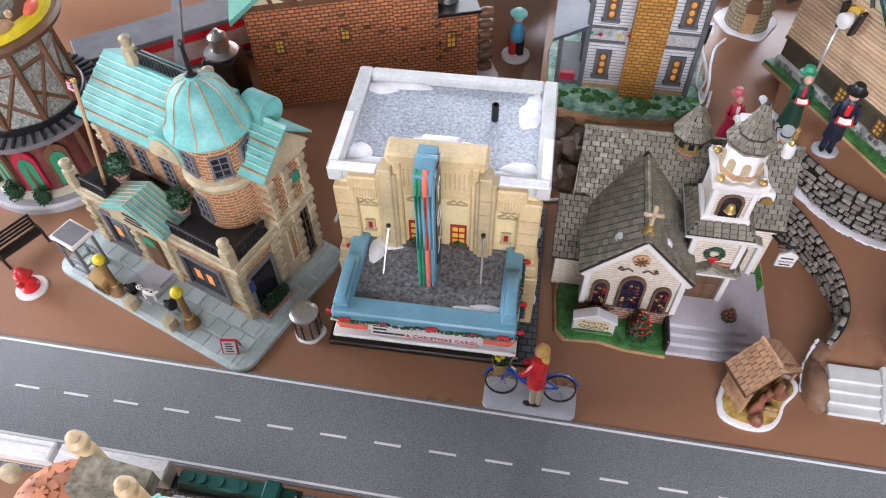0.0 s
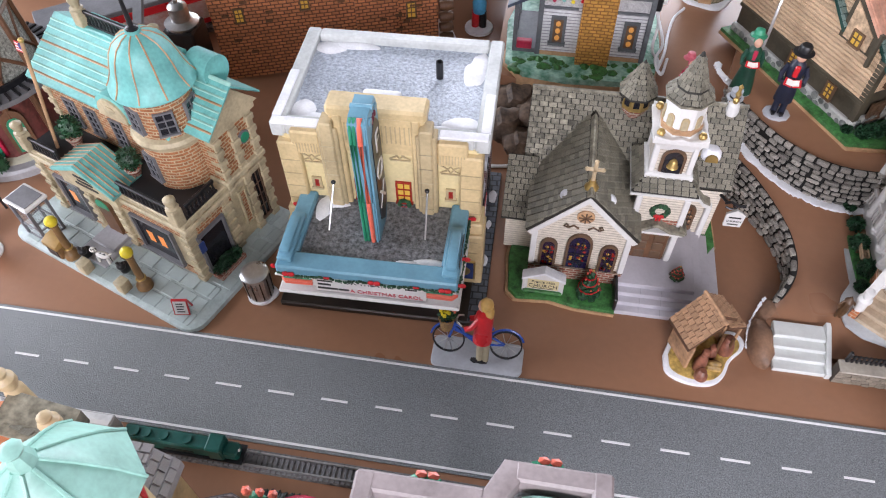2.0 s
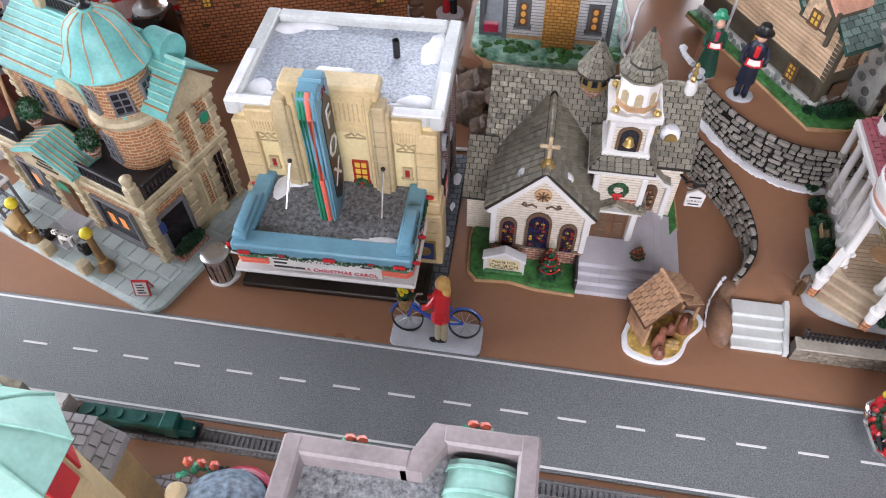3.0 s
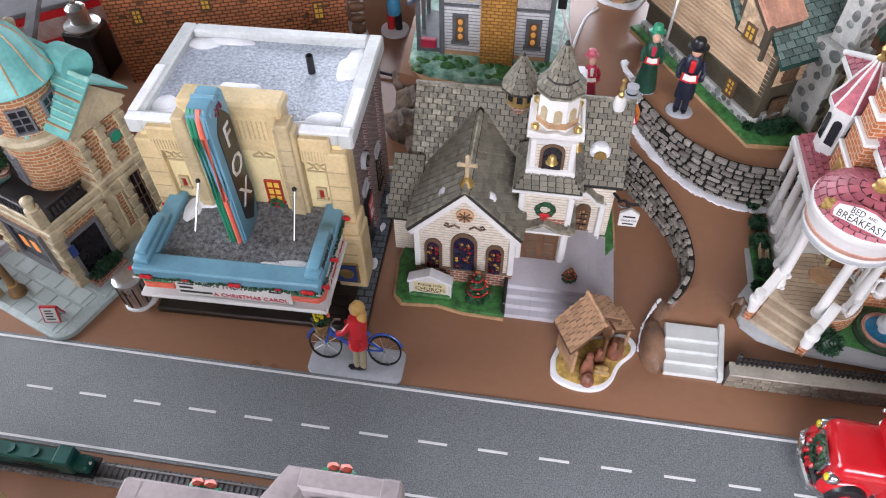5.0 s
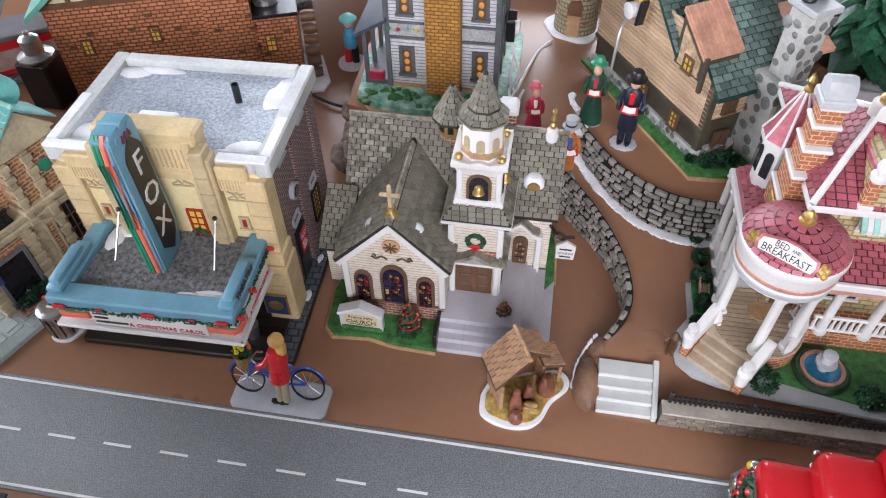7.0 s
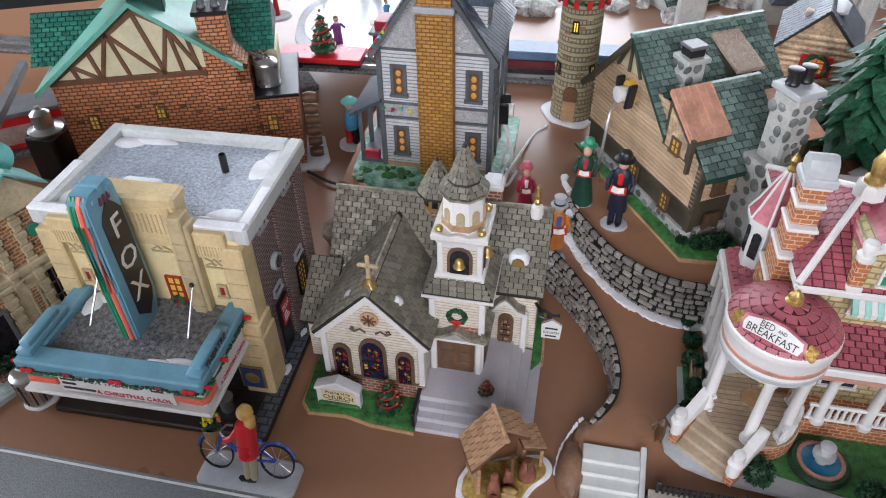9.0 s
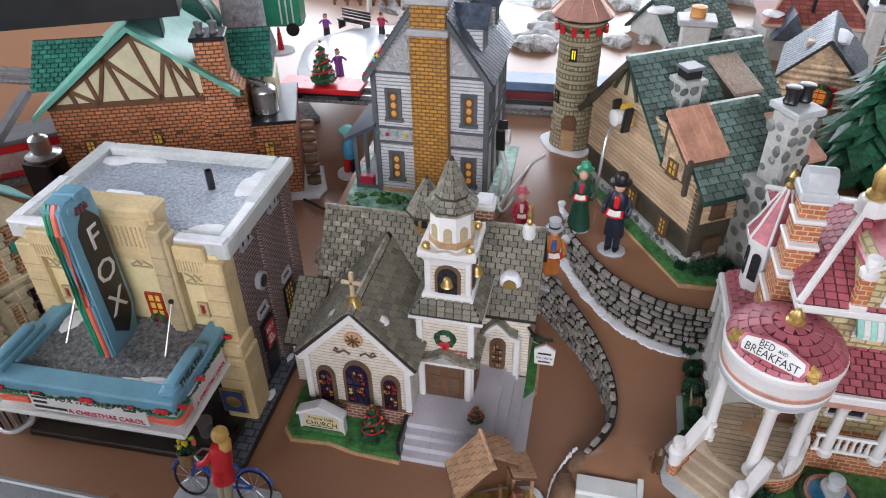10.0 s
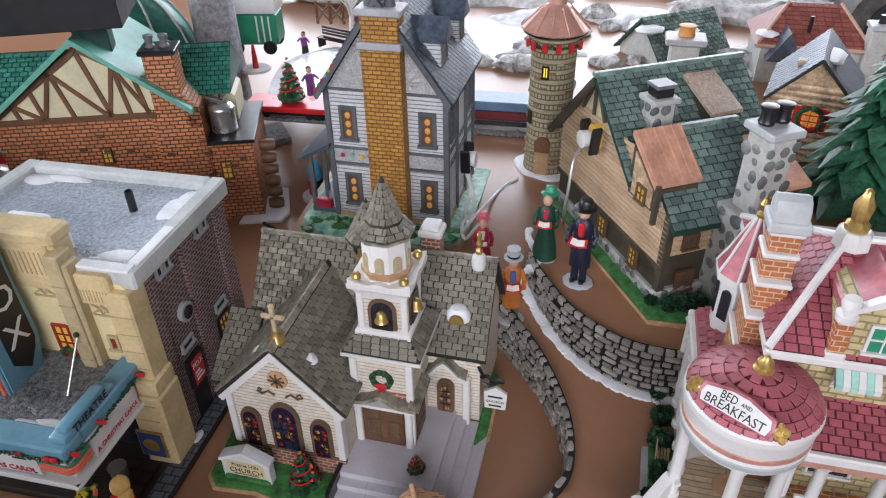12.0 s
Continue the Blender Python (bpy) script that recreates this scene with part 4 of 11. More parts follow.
part("flank_hood", slab_xz([(TX + 0.0172, 0.0522), (TX + 0.023, 0.0512), (TX + 0.023, 0.0532), (TX + 0.0172, 0.0575)], 0.0415, 0.07, 0.0004), SHINGLE, ch)
part("brick_band", box(TX + 0.003, TX + 0.0165, 0.0462, 0.0472, 0.0565, 0.0602), PLINTH, ch)
wreath(ch, (TX, 0.0462, 0.0695), 0.0055, 0.0021)
bel = part("belfry", box(TX - 0.0135, TX + 0.0135, TY - 0.0135, TY + 0.0135, 0.0965, 0.1265, 0.0008), SIDING, ch, "white belfry with arched bell opening")
for sx in (-1, 1):
    for sy in (-1, 1):
        part("belfry_pilaster", box(TX + sx * 0.0128 - 0.002, TX + sx * 0.0128 + 0.002, TY + sy * 0.0128 - 0.002, TY + sy * 0.0128 + 0.002, 0.0965, 0.1265, 0.0006), WHITE, bel)
        part("gold_ball", lathe([(0.0016, 0), (0.0012, 0.001), (0.0026, 0.002), (0.0029, 0.0036), (0.002, 0.0054), (0, 0.0062)], 12, (TX + sx * 0.0136, TY + sy * 0.0136, 0.1312)), GOLD, ch)
for m in (pose(TX, TY - 0.0136, 0.1), pose(TX + 0.0136, TY, 0.1, 0, 0, 90)):
    aw = part("bell_arch", slab_xz(arch_points(0.0165, 0.0215, 10), -0.0014, 0.001, 0.0005), FRAME_BROWN, bel)
    aw.matrix_local = m
    # flat dark sheet stands in for the shade inside the arch
    part("bell_opening", slab_xz(arch_points(0.0125, 0.0193, 10), -0.002, -0.0013), DARK_GLASS, aw)
    bl = part("bell", lathe([(0.0043, 0), (0.0034, 0.0015), (0.0027, 0.005), (0.0012, 0.0065), (0, 0.0068)], 14, (0, -0.0022, 0.007)), GOLD, aw, "gilded bell")
part("belfry_parapet", lathe([(0.0198, 0.12), (0.0205, 0.123), (0.0222, 0.1262), (0.0255, 0.1285), (0.0258, 0.1315), (0.0225, 0.1318)], 4, (TX, TY, 0), turn=0.5), WHITE, ch, "white flared parapet", smooth=20)
for m in (pose(TX, TY, 0), pose(TX, TY, 0, 0, 0, 90), pose(TX, TY, 0, 0, 0, 180)):
    part("parapet_crest", slab_xz([(-0.0175, 0.1312), (0.0175, 0.1312), (0.0175, 0.1348), (0.0125, 0.1332), (0.006, 0.132), (0, 0.1338), (-0.006, 0.132), (-0.0125, 0.1332), (-0.0175, 0.1348)], -0.018, -0.0155, 0.0004, m=m), WHITE, ch)
part("belfry_base", lathe([(0.0232, 0.0945), (0.0235, 0.0975), (0.0212, 0.0995), (0.0195, 0.1)], 4, (TX, TY, 0), turn=0.5), WHITE, ch)
part("octagon", lathe([(0.0152, 0.126), (0.0152, 0.1315), (0.0138, 0.1335), (0.0132, 0.156), (0.0146, 0.1565), (0.0146, 0.158), (0.011, 0.158)], 8, (TX, TY, 0), turn=0.5), WHITE, ch, "white eight-sided lantern")
for k in range(8):
    a = radians(45 * k - 90)
    m = Matrix.Translation((TX + 0.0126 * math.cos(a), TY + 0.0126 * math.sin(a), 0.1375)) @ pose(0, 0, 0, 0, 0, 45 * k)
    w = part("lantern_window", slab_xz(arch_points(0.0052, 0.0098, 8), -0.0007, 0.0008), CREAM_DARK, ch)
    w.matrix_local = m
    part("pane", slab_xz(arch_points(0.0032, 0.0078, 8), -0.0011, -0.0005), STONE_TAN, w)
part("lantern_band", lathe([(0.0143, 0.1325), (0.0147, 0.1335), (0.0147, 0.1368), (0.014, 0.1374)], 8, (TX, TY, 0), turn=0.5), COPPER_LINE, ch, "copper-brown band round the lantern")
part("spire", lathe([(0.0155, 0.1575), (0.0155, 0.1588), (0.01, 0.1652), (0.0058, 0.1755), (0.001, 0.1895), (0, 0.1905)], 8, (TX, TY, 0), turn=0.5), UNDER, ch, "shingled eight-sided spire")
part("spire_eave", lathe([(0.0155, 0.156), (0.0165, 0.1568), (0.0165, 0.1582), (0.015, 0.1586)], 8, (TX, TY, 0), turn=0.5), SHINGLE, ch)
# small turret on the ridge
UX, UY = -0.0055, 0.112
part("turret", lathe([(0.0045, 0.1), (0.0095, 0.108), (0.0095, 0.122), (0.0105, 0.1225)], 8, (UX, UY, 0), turn=0.5), PLINTH, ch, "small brick ridge turret")
part("turret_band", lathe([(0.0102, 0.1105), (0.0102, 0.113), (0.0098, 0.1215), (0.0115, 0.1225), (0.0115, 0.1235)], 8, (UX, UY, 0), turn=0.5), GOLD, ch)
part("turret_roof", lathe([(0.0145, 0.1228), (0.0145, 0.1242), (0.0095, 0.132), (0.004, 0.1425), (0, 0.151)], 8, (UX, UY, 0), turn=0.5), UNDER, ch, "shingled turret cap")
for k in range(8):
    a = radians(45 * k - 90)
    w = part("turret_window", slab_xz(arch_points(0.0042, 0.0065, 6), -0.0006, 0.0006), DARK_GLASS, ch)
    w.matrix_local = Matrix.Translation((UX + 0.0095 * math.cos(a), UY + 0.0095 * math.sin(a), 0.1145)) @ pose(0, 0, 0, 0, 0, 45 * k)
# chimney, finial, snow
part("chimney", box(0.026, 0.038, 0.119, 0.131, 0.095, 0.1235, 0.0005), PLINTH, ch, "red brick chimney with a snowy cap")
part("chimney_cap", box(0.0245, 0.0395, 0.1175, 0.1325, 0.123, 0.1275, 0.001), WHITE, ch)
part("chimney_cap", box(0.0265, 0.0375, 0.1195, 0.1305, 0.127, 0.1308, 0.0012, seg=2), SNOW, ch)
part("urn", lathe([(0.0042, 0.109), (0.0048, 0.113), (0.004, 0.118), (0.0022, 0.1195)], 12, (0.064, RY - 0.003, 0)), WHITE, ch)
part("gold_finial", lathe([(0.0018, 0.119), (0.0024, 0.122), (0.0012, 0.124), (0.0022, 0.127), (0.0011, 0.13), (0.0017, 0.1335), (0, 0.136)], 10, (0.064, RY - 0.003, 0)), GOLD, ch)
part("snow_eyelid", lathe([(0.0075, 0), (0.0072, 0.005), (0.0045, 0.0085), (0, 0.0095)], 16, m=Matrix.Translation((0.0555, 0.0955, 0.0825)) @ Matrix.Diagonal((1, 0.9, 1, 1))), SNOW, ch, "snow-capped eyelid vent")
part("eyelid_grille", slab_xz(arch_points(0.009, 0.0062, 8), 0.0878, 0.0895, m=pose(0.0555, 0, 0.0832)), GOLD, ch)
part("cross_base", lathe([(0.0045, 0.098), (0.005, 0.103), (0.003, 0.1055), (0.0022, 0.109)], 12, (PX, 0.031, 0)), GOLD, ch)
cr = box(PX - 0.0013, PX + 0.0013, 0.03, 0.0324, 0.108, 0.1255, 0.0005)
box(PX - 0.0052, PX + 0.0052, 0.03, 0.0324, 0.1178, 0.1201, 0.0005, bm=cr)
for a in ((PX - 0.0054, 0.119), (PX + 0.0054, 0.119), (PX, 0.126)):
    ball(0.0018, (a[0], 0.0312, a[1]), cr, 1)
part("cross", cr, paint("pale_gilt", (0.55, 0.42, 0.26), 0.35, 0.2), ch, "cream and gold gable cross")
for s in (-1, 1):
    part("snow_lump", lathe([(0.0055, -0.012), (0.0058, -0.002), (0.0052, 0.002), (0.003, 0.0045), (0, 0.0052)], 14, m=pose(PX + s * 0.0145, 0.036, PZ - 0.0165, 18)), SNOW, ch)
# yard: notice board, trees, hanging board
nb = thing("notice_board", pose(0.1845, 0.1145, 0.006), "white church notice board on the lawn", "sign")
part("pedestal", box(-0.015, 0.015, -0.005, 0.005, 0, 0.003, 0.0008), GRASS, nb)
part("board", slab_xz([(-0.0135, 0.003), (0.0135, 0.003), (0.0135, 0.0165), (0, 0.0235), (-0.0135, 0.0165)], -0.0025, 0.0025, 0.0004), WHITE, nb)
for s in (-1, 1):
    part("hood", slab_xz([(0, 0.0258), (0, 0.0235), (s * 0.0165, 0.015), (s * 0.0165, 0.0175)], -0.004, 0.004, 0.0004), SNOW, nb)
    part("post", box(s * 0.0145 - 0.0012, s * 0.0145 + 0.0012, -0.003, 0.003, 0, 0.0165, 0.0003), WHITE, nb)
part("panel", box(-0.0118, 0.0118, -0.0031, -0.0024, 0.0045, 0.0155), paint("cream_board", (0.72, 0.62, 0.36), 0.5, 0.1), nb)
writing("CHURCH", nb, pose(0, -0.0032, 0.0083, 90), 0.0056, LETTER, 0.0001, squeeze=0.95)
writing("Prairie Hills", nb, pose(0, -0.0032, 0.0133, 90), 0.0038, LETTER, 0.0001)
part("text_bars", box(-0.008, 0.008, -0.0033, -0.003, 0.0052, 0.0057), LETTER, nb)


def little_tree(name, m, h, r, label, seed, baubles=True):
    tr = thing(name, m, label, "tree")
    part("trunk", lathe([(r * 0.16, 0), (r * 0.1, h * 0.3)], 8), WOOD, tr)
    bm = bmesh.new()
    rng = random.Random(seed)
    for k in range(6):
        z = h * (0.12 + 0.8 * k / 6)
        rr = r * (1 - 0.78 * k / 6)
        n = 9 - k
        for i in range(n):
            a = 2 * math.pi * (i + rng.random() * 0.5) / n
            ball(rr * 0.42, (rr * 0.66 * math.cos(a), rr * 0.66 * math.sin(a), z), bm, 1, (1.1, 1.1, 0.75), 0.5, 4)
        ball(rr * 0.6, (0, 0, z + h * 0.03), bm, 1, (1, 1, 1.1), 0.4, 4)
    for v in bm.verts:
        v.co += Vector((rng.uniform(-1, 1), rng.uniform(-1, 1), rng.uniform(-1, 1))) * r * 0.05
    part("crown", bm, LEAF, tr, smooth=20)
    pts = [(r * (1 - 0.8 * t / 40) * 0.98 * math.cos(t * 0.55), r * (1 - 0.8 * t / 40) * 0.98 * math.sin(t * 0.55), h * (0.16 + 0.72 * t / 40)) for t in range(41)]
    part("ribbon", tube(pts, r * 0.06, 5), RED, tr, "red ribbon")
    bm = bmesh.new()
    for i in range(14):
        z = rng.uniform(0.15, 0.85)
        a = rng.uniform(0, 6.28)
        ball(r * 0.1, (r * (1 - 0.8 * z) * math.cos(a), r * (1 - 0.8 * z) * math.sin(a), h * z + h * 0.05), bm, 1)
    part("bauble", bm, CORAL, tr)["kind"] = "stuff"
    ball_top = part("star", ball(r * 0.14, (0, 0, h * 0.98), None, 1), GOLD, tr)
    return tr


little_tree("christmas_tree", pose(0.2195, 0.1165, 0.006), 0.0295, 0.0095, "small dark green christmas tree with red ribbon on the church lawn", 5)
little_tree("potted_fir", pose(0.2845, 0.1345, 0.0168), 0.0135, 0.0055, "round little fir with red bows on the church steps", 6)
hs = thing("hanging_sign", pose(0.3135, 0.19, 0.0), "white hanging church board on a black iron bracket", "sign")
part("bracket_arm", tube([(0.0, -0.008, 0.054), (0.004, -0.009, 0.0565), (0.009, -0.01, 0.054), (0.015, -0.01, 0.0545)], 0.0012, 7), BLACK, hs)
part("scroll", tube([(0.001, -0.009, 0.051), (0.005, -0.0095, 0.0495), (0.0085, -0.01, 0.0515), (0.006, -0.01, 0.0535)], 0.0009, 6), BLACK, hs)
part("board", slab_xz([(0.0035, 0.033), (0.0165, 0.033), (0.0172, 0.046), (0.0145, 0.048), (0.01, 0.051), (0.0055, 0.048), (0.0028, 0.046)], -0.0122, -0.0098, 0.0004), WHITE, hs)
writing("CHURCH", hs, pose(0.01, -0.0124, 0.039, 90), 0.0027, LETTER, 0.0001)
bb = box(0.0055, 0.0145, -0.0126, -0.0121, 0.0425, 0.0437)
box(0.006, 0.014, -0.0126, -0.0121, 0.0352, 0.0362, bm=bb)
part("text_bars", bb, LETTER, hs)
part("wall_arm", rod((-0.003, 0.0, 0.054), (0.002, -0.0085, 0.0545), 0.0012), BLACK, hs)

# shingles
for s in (-1, 1):
    L = math.hypot(EX + 0.004, PZ - EZ + 0.003)
    u = (0, 1, 0) if s < 0 else (0, -1, 0)
    o = (PX + s * (EX + 0.0045), 0.1115 if s > 0 else 0.021, EZ - 0.0014)
    v = (-s * (EX + 0.0045), 0, PZ + 0.0032 - EZ + 0.0014)
    # the slope runs into the main roof
    tiles(ch, "shingle", (o[0], 0.021, o[2]), (0, 1, 0), v, lambda b, L=L: None if b > L - 0.001 else (0.0, 0.0885 - 0.029 * (1 - b / L)), 0.0062, 0.0042, 0.0014, SHINGLE, limit=250) if s > 0 else tiles(ch, "shingle", (o[0], 0.1115, o[2]), (0, -1, 0), v, lambda b, L=L: None if b > L - 0.001 else (0.002 + 0.029 * (1 - b / L), 0.0905), 0.0062, 0.0042, 0.0014, SHINGLE, limit=250)
LM = math.hypot(RY - EY, RZ + 0.002 - EVZ)
tiles(ch, "shingle", (-0.0815, EY, EVZ + 0.0001), (1, 0, 0), (0, RY - EY, RZ + 0.002 - EVZ), lambda b: None if b > LM - 0.001 else (0, 0.157), 0.0066, 0.004, 0.0009, SHINGLE, near=(0.02, 0.1, 0.1), limit=300)
tiles(ch, "shingle", (-0.0935, 0.044, 0.0456), (1, 0, 0), (0, 0.039, 0.03), lambda b: None if b > 0.048 else (0, 0.0235), 0.0058, 0.0044, 0.001, SHINGLE)
for k in range(8):
    for cx, cy, r0, z0, r1, z1, w in ((TX, TY, 0.016, 0.1586, 0.01, 0.1655, 0.005), (TX, TY, 0.01, 0.1655, 0.0016, 0.188, 0.004), (UX, UY, 0.0142, 0.124, 0.002, 0.147, 0.0042)):
        a = radians(45 * k - 90)
        c, s = math.cos(a), math.sin(a)
        ap = math.cos(radians(22.5))
        half0, half1 = r0 * math.sin(radians(22.5)), r1 * math.sin(radians(22.5))
        L = math.hypot((r0 - r1) * ap, z1 - z0)
        u = Vector((-s, c, 0))
        o = Vector((cx + r0 * ap * c, cy + r0 * ap * s, z0))
        def span(b, h0=half0, h1=half1, L=L):
            return None if b > L else (-(h0 + (h1 - h0) * b / L) , (h0 + (h1 - h0) * b / L))
        tiles(ch, "shingle", o, u, (-(r0 - r1) * ap * c, -(r0 - r1) * ap * s, z1 - z0), span, w, 0.0038, 0.0009, SHINGLE)
sk = 0.0332 * math.cos(radians(45))
for k in (0, 1, 3):
    a = radians(90 * k - 90)
    c, s = math.cos(a), math.sin(a)
    L = math.hypot(0.0107 * 0.707, 0.0093)
    tiles(ch, "shingle", (TX + sk * c, TY + sk * s, 0.0863), (-s, c, 0), (-0.0076 * c, -0.0076 * s, 0.0093), lambda b, L=L: None if b > L else (-(0.0234 - 0.0082 * b / L), 0.0234 - 0.0082 * b / L), 0.0055, 0.0034, 0.0009, SHINGLE)

# ---- police station ----
ps = thing("police_station", pose(-0.068, 0.033, 0, 0, 0, -20.7), "tan stone and brick ceramic police station with verdigris dome", "police station")
SLAB_TEAL = paint("pale_teal_paving", (0.42, 0.5, 0.49), 0.45, 0.2, 70, 0.25, pieces=0.08)
part("base_slab", prism(rounded(-0.204, 0.0, 0.0, 0.135, 0.014), 0, 0.0042, 0.001), SLAB_TEAL, ps, "pale teal paved base")
tiles(ps, "paving_stone", (-0.19, 0.0025, 0.0042), (1, 0, 0), (0, 1, 0), lambda b: None if b > 0.042 else (0.002, 0.18), 0.0145, 0.0138, 0.0006, SLAB_TEAL, "tile")
tiles(ps, "paving_stone", (-0.022, 0.044, 0.0042), (1, 0, 0), (0, 1, 0), lambda b: None if b > 0.08 else (0, 0.019), 0.0095, 0.0138, 0.0006, SLAB_TEAL, "tile")
X0, X1, YF, YB, Z1 = -0.188, -0.026, 0.045, 0.128, 0.07
part("ground_floor", box(X0, X1, YF, YB, 0.004, Z1), STONE_TAN, ps)
part("brick_band", box(X0 + 0.008, X1 - 0.008, YF - 0.001, YF + 0.002, 0.052, 0.058), BRICK, ps)
part("brick_band", box(X0 + 0.008, X1 - 0.008, YF - 0.001, YF + 0.002, 0.004, 0.012), BRICK, ps)
part("brick_band", box(X1 - 0.002, X1 + 0.001, YF + 0.008, 0.09, 0.052, 0.058), BRICK, ps)
part("cornice", box(X0 - 0.003, X1 + 0.003, YF - 0.003, YB, 0.0605, 0.0655, 0.001), STONE_TAN, ps)
part("cornice", box(X0 - 0.0015, X1 + 0.0015, YF - 0.0015, YB, 0.0655, 0.071, 0.001), STONE_TAN, ps)
course = bmesh.new()


def quoined_pier(x0, x1, y0, y1, z0, z1, n):
    """A pier of stone courses with sunk joints."""
    h = (z1 - z0) / n
    for k in range(n):
        g = 0.0011 if k % 2 else 0.0
        part("quoin", box(x0 + g, x1 - g, y0 + g, y1 - g, z0 + h * k, z0 + h * (k + 1) - 0.0003, 0.0005), STONE_TAN, ps, smooth=None)


for x in (X0 - 0.001, -0.139, -0.105, X1 - 0.007):
    quoined_pier(x, x + 0.008, YF - 0.0035, YF + 0.006, 0.004, 0.06, 12)
quoined_pier(X1 - 0.006, X1 + 0.003, 0.079, 0.089, 0.004, 0.06, 12)
quoined_pier(X1 - 0.006, X1 + 0.004, 0.106, 0.114, 0.004, 0.118, 20)
quoined_pier(X1 - 0.006, X1 + 0.004, 0.0895, 0.097, 0.06, 0.118, 12)
quoined_pier(X1 - 0.006, X1 + 0.004, 0.124, 0.132, 0.004, 0.118, 20)
for x, w in ((-0.1575, 0.024), (-0.0665, 0.038)):
    window(ps, pose(x, YF, 0.013), w, 0.036, FRAME_GREY, DARK_GLASS, (0, 0), 0.003, 0.0022, "shop_window")
window(ps, Matrix.Translation((X1, 0.0635, 0.012)) @ pose(0, 0, 0, 0, 0, 90), 0.024, 0.037, FRAME_GREY, DARK_GLASS, (0, 0), 0.003, 0.0022, "shop_window")
window(ps, Matrix.Translation((X1 + 0.0005, 0.1015, 0.02)) @ pose(0, 0, 0, 0, 0, 90), 0.005, 0.034, STONE_TAN, BRICK, (0, 0), name="brick_panel")
window(ps, Matrix.Translation((X1 + 0.0005, 0.119, 0.01)) @ pose(0, 0, 0, 0, 0, 90), 0.008, 0.05, FRAME_BROWN, DARK_GLASS, (1, 3), name="side_window")
GLOW_ORANGE = glow("interior_lamp", (1, 0.35, 0.08), 0.5, (0.4, 0.15, 0.05))
# glow put on the dark panes as thin orange plates; no lamp inside
for x in (-0.16, -0.062, -0.074):
    part("interior_glow", box(x - 0.003, x + 0.003, YF - 0.0013, YF - 0.0008, 0.024, 0.036), GLOW_ORANGE, ps)
door = part("door", slab_xz(arch_points(0.015, 0.041, 10), YF - 0.003, YF, m=pose(-0.1195, 0, 0.008)), WOOD, ps, "red-brown arched door")
part("fanlight", slab_xz(arch_points(0.0135, 0.009, 10), YF - 0.0036, YF - 0.0026, m=pose(-0.1195, 0, 0.0395)), GREEN, door)
part("door_step", box(-0.135, -0.104, 0.012, YF, 0.004, 0.0075, 0.0006), GREY_STONE, ps, "pale grey entrance step")
part("door_step", box(-0.132, -0.107, 0.026, YF, 0.0075, 0.0105, 0.0006), GREY_STONE, ps)
# pediment and roofed porch
part("pediment", slab_xz([(-0.149, 0.0585), (-0.09, 0.0585), (-0.09, 0.072), (-0.1195, 0.086), (-0.149, 0.072)], 0.039, 0.062, 0.0008), STONE_TAN, ps)
for s in (-1, 1):
    t = slab_xz([(-0.1195, 0.0905), (-0.1195, 0.0865), (-0.1195 + s * 0.033, 0.0705), (-0.1195 + s * 0.0335, 0.0735)], 0.036, 0.066, 0.0005)
    part("pediment_roof", t, TEAL, ps, "verdigris metal roof")
    for k in range(7):
        y = 0.0385 + 0.0043 * k
        part("roof_rib", rod((-0.1195, y, 0.0907), (-0.1195 + s * 0.0335, y, 0.0739), 0.0005, 5), COPPER_LINE, ps)
for k, (txt, w) in enumerate((("a", 0.021), ("b", 0.016), ("c", 0.024))):
    part("text_bars", box(-0.1195 - w / 2, -0.1195 + w / 2, 0.0385, 0.0392, 0.0735 - 0.0042 * k, 0.0755 - 0.0042 * k), LETTER, ps)
# balcony
part("balcony_floor", box(X0, X1, YF, 0.082, 0.0705, 0.0722), BLACK, ps)


def baluster_run(a, b, n):
    a, b = Vector(a), Vector(b)
    rail = box(0, (b - a).length, -0.0013, 0.0013, 0.0095, 0.0122, 0.0005)
    box(0, (b - a).length, -0.0012, 0.0012, 0, 0.0018, bm=rail)
    ang = math.atan2(b.y - a.y, b.x - a.x)
    m = Matrix.Translation(a) @ Matrix.Rotation(ang, 4, 'Z')
    r = part("balustrade", rail, BLACK, ps, "black iron balustrade")
    r.matrix_local = m
    for k in range(n):
        x = (b - a).length * (k + 0.5) / n
        part("baluster", lathe([(0.0009, 0.0018), (0.0014, 0.0035), (0.0008, 0.006), (0.0012, 0.0096)], 6, (x, 0, 0)), BLACK, r)


baluster_run((X0 + 0.006, 0.0455, 0.0715), (-0.151, 0.0455, 0.0715), 9)
baluster_run((-0.088, 0.0455, 0.0715), (X1 - 0.006, 0.0455, 0.0715), 13)
baluster_run((X1 - 0.001, 0.052, 0.0715), (X1 - 0.001, 0.082, 0.0715), 8)


def urn_post(x, y, z, h=0.016):
    p = part("urn_post", box(x - 0.0042, x + 0.0042, y - 0.0042, y + 0.0042, z, z + h, 0.0007), STONE_TAN, ps, "stone post with urn")
    part("urn", lathe([(0.0045, 0), (0.005, 0.0015), (0.003, 0.0025), (0.0036, 0.005), (0.0044, 0.0075), (0.0044, 0.0095), (0.003, 0.0102), (0.0015, 0.0115), (0, 0.012)], 14, (x, y, z + h)), STONE_TAN, p)


urn_post(X0 + 0.002, 0.0445, 0.071)
urn_post(X1 - 0.003, 0.0445, 0.071)
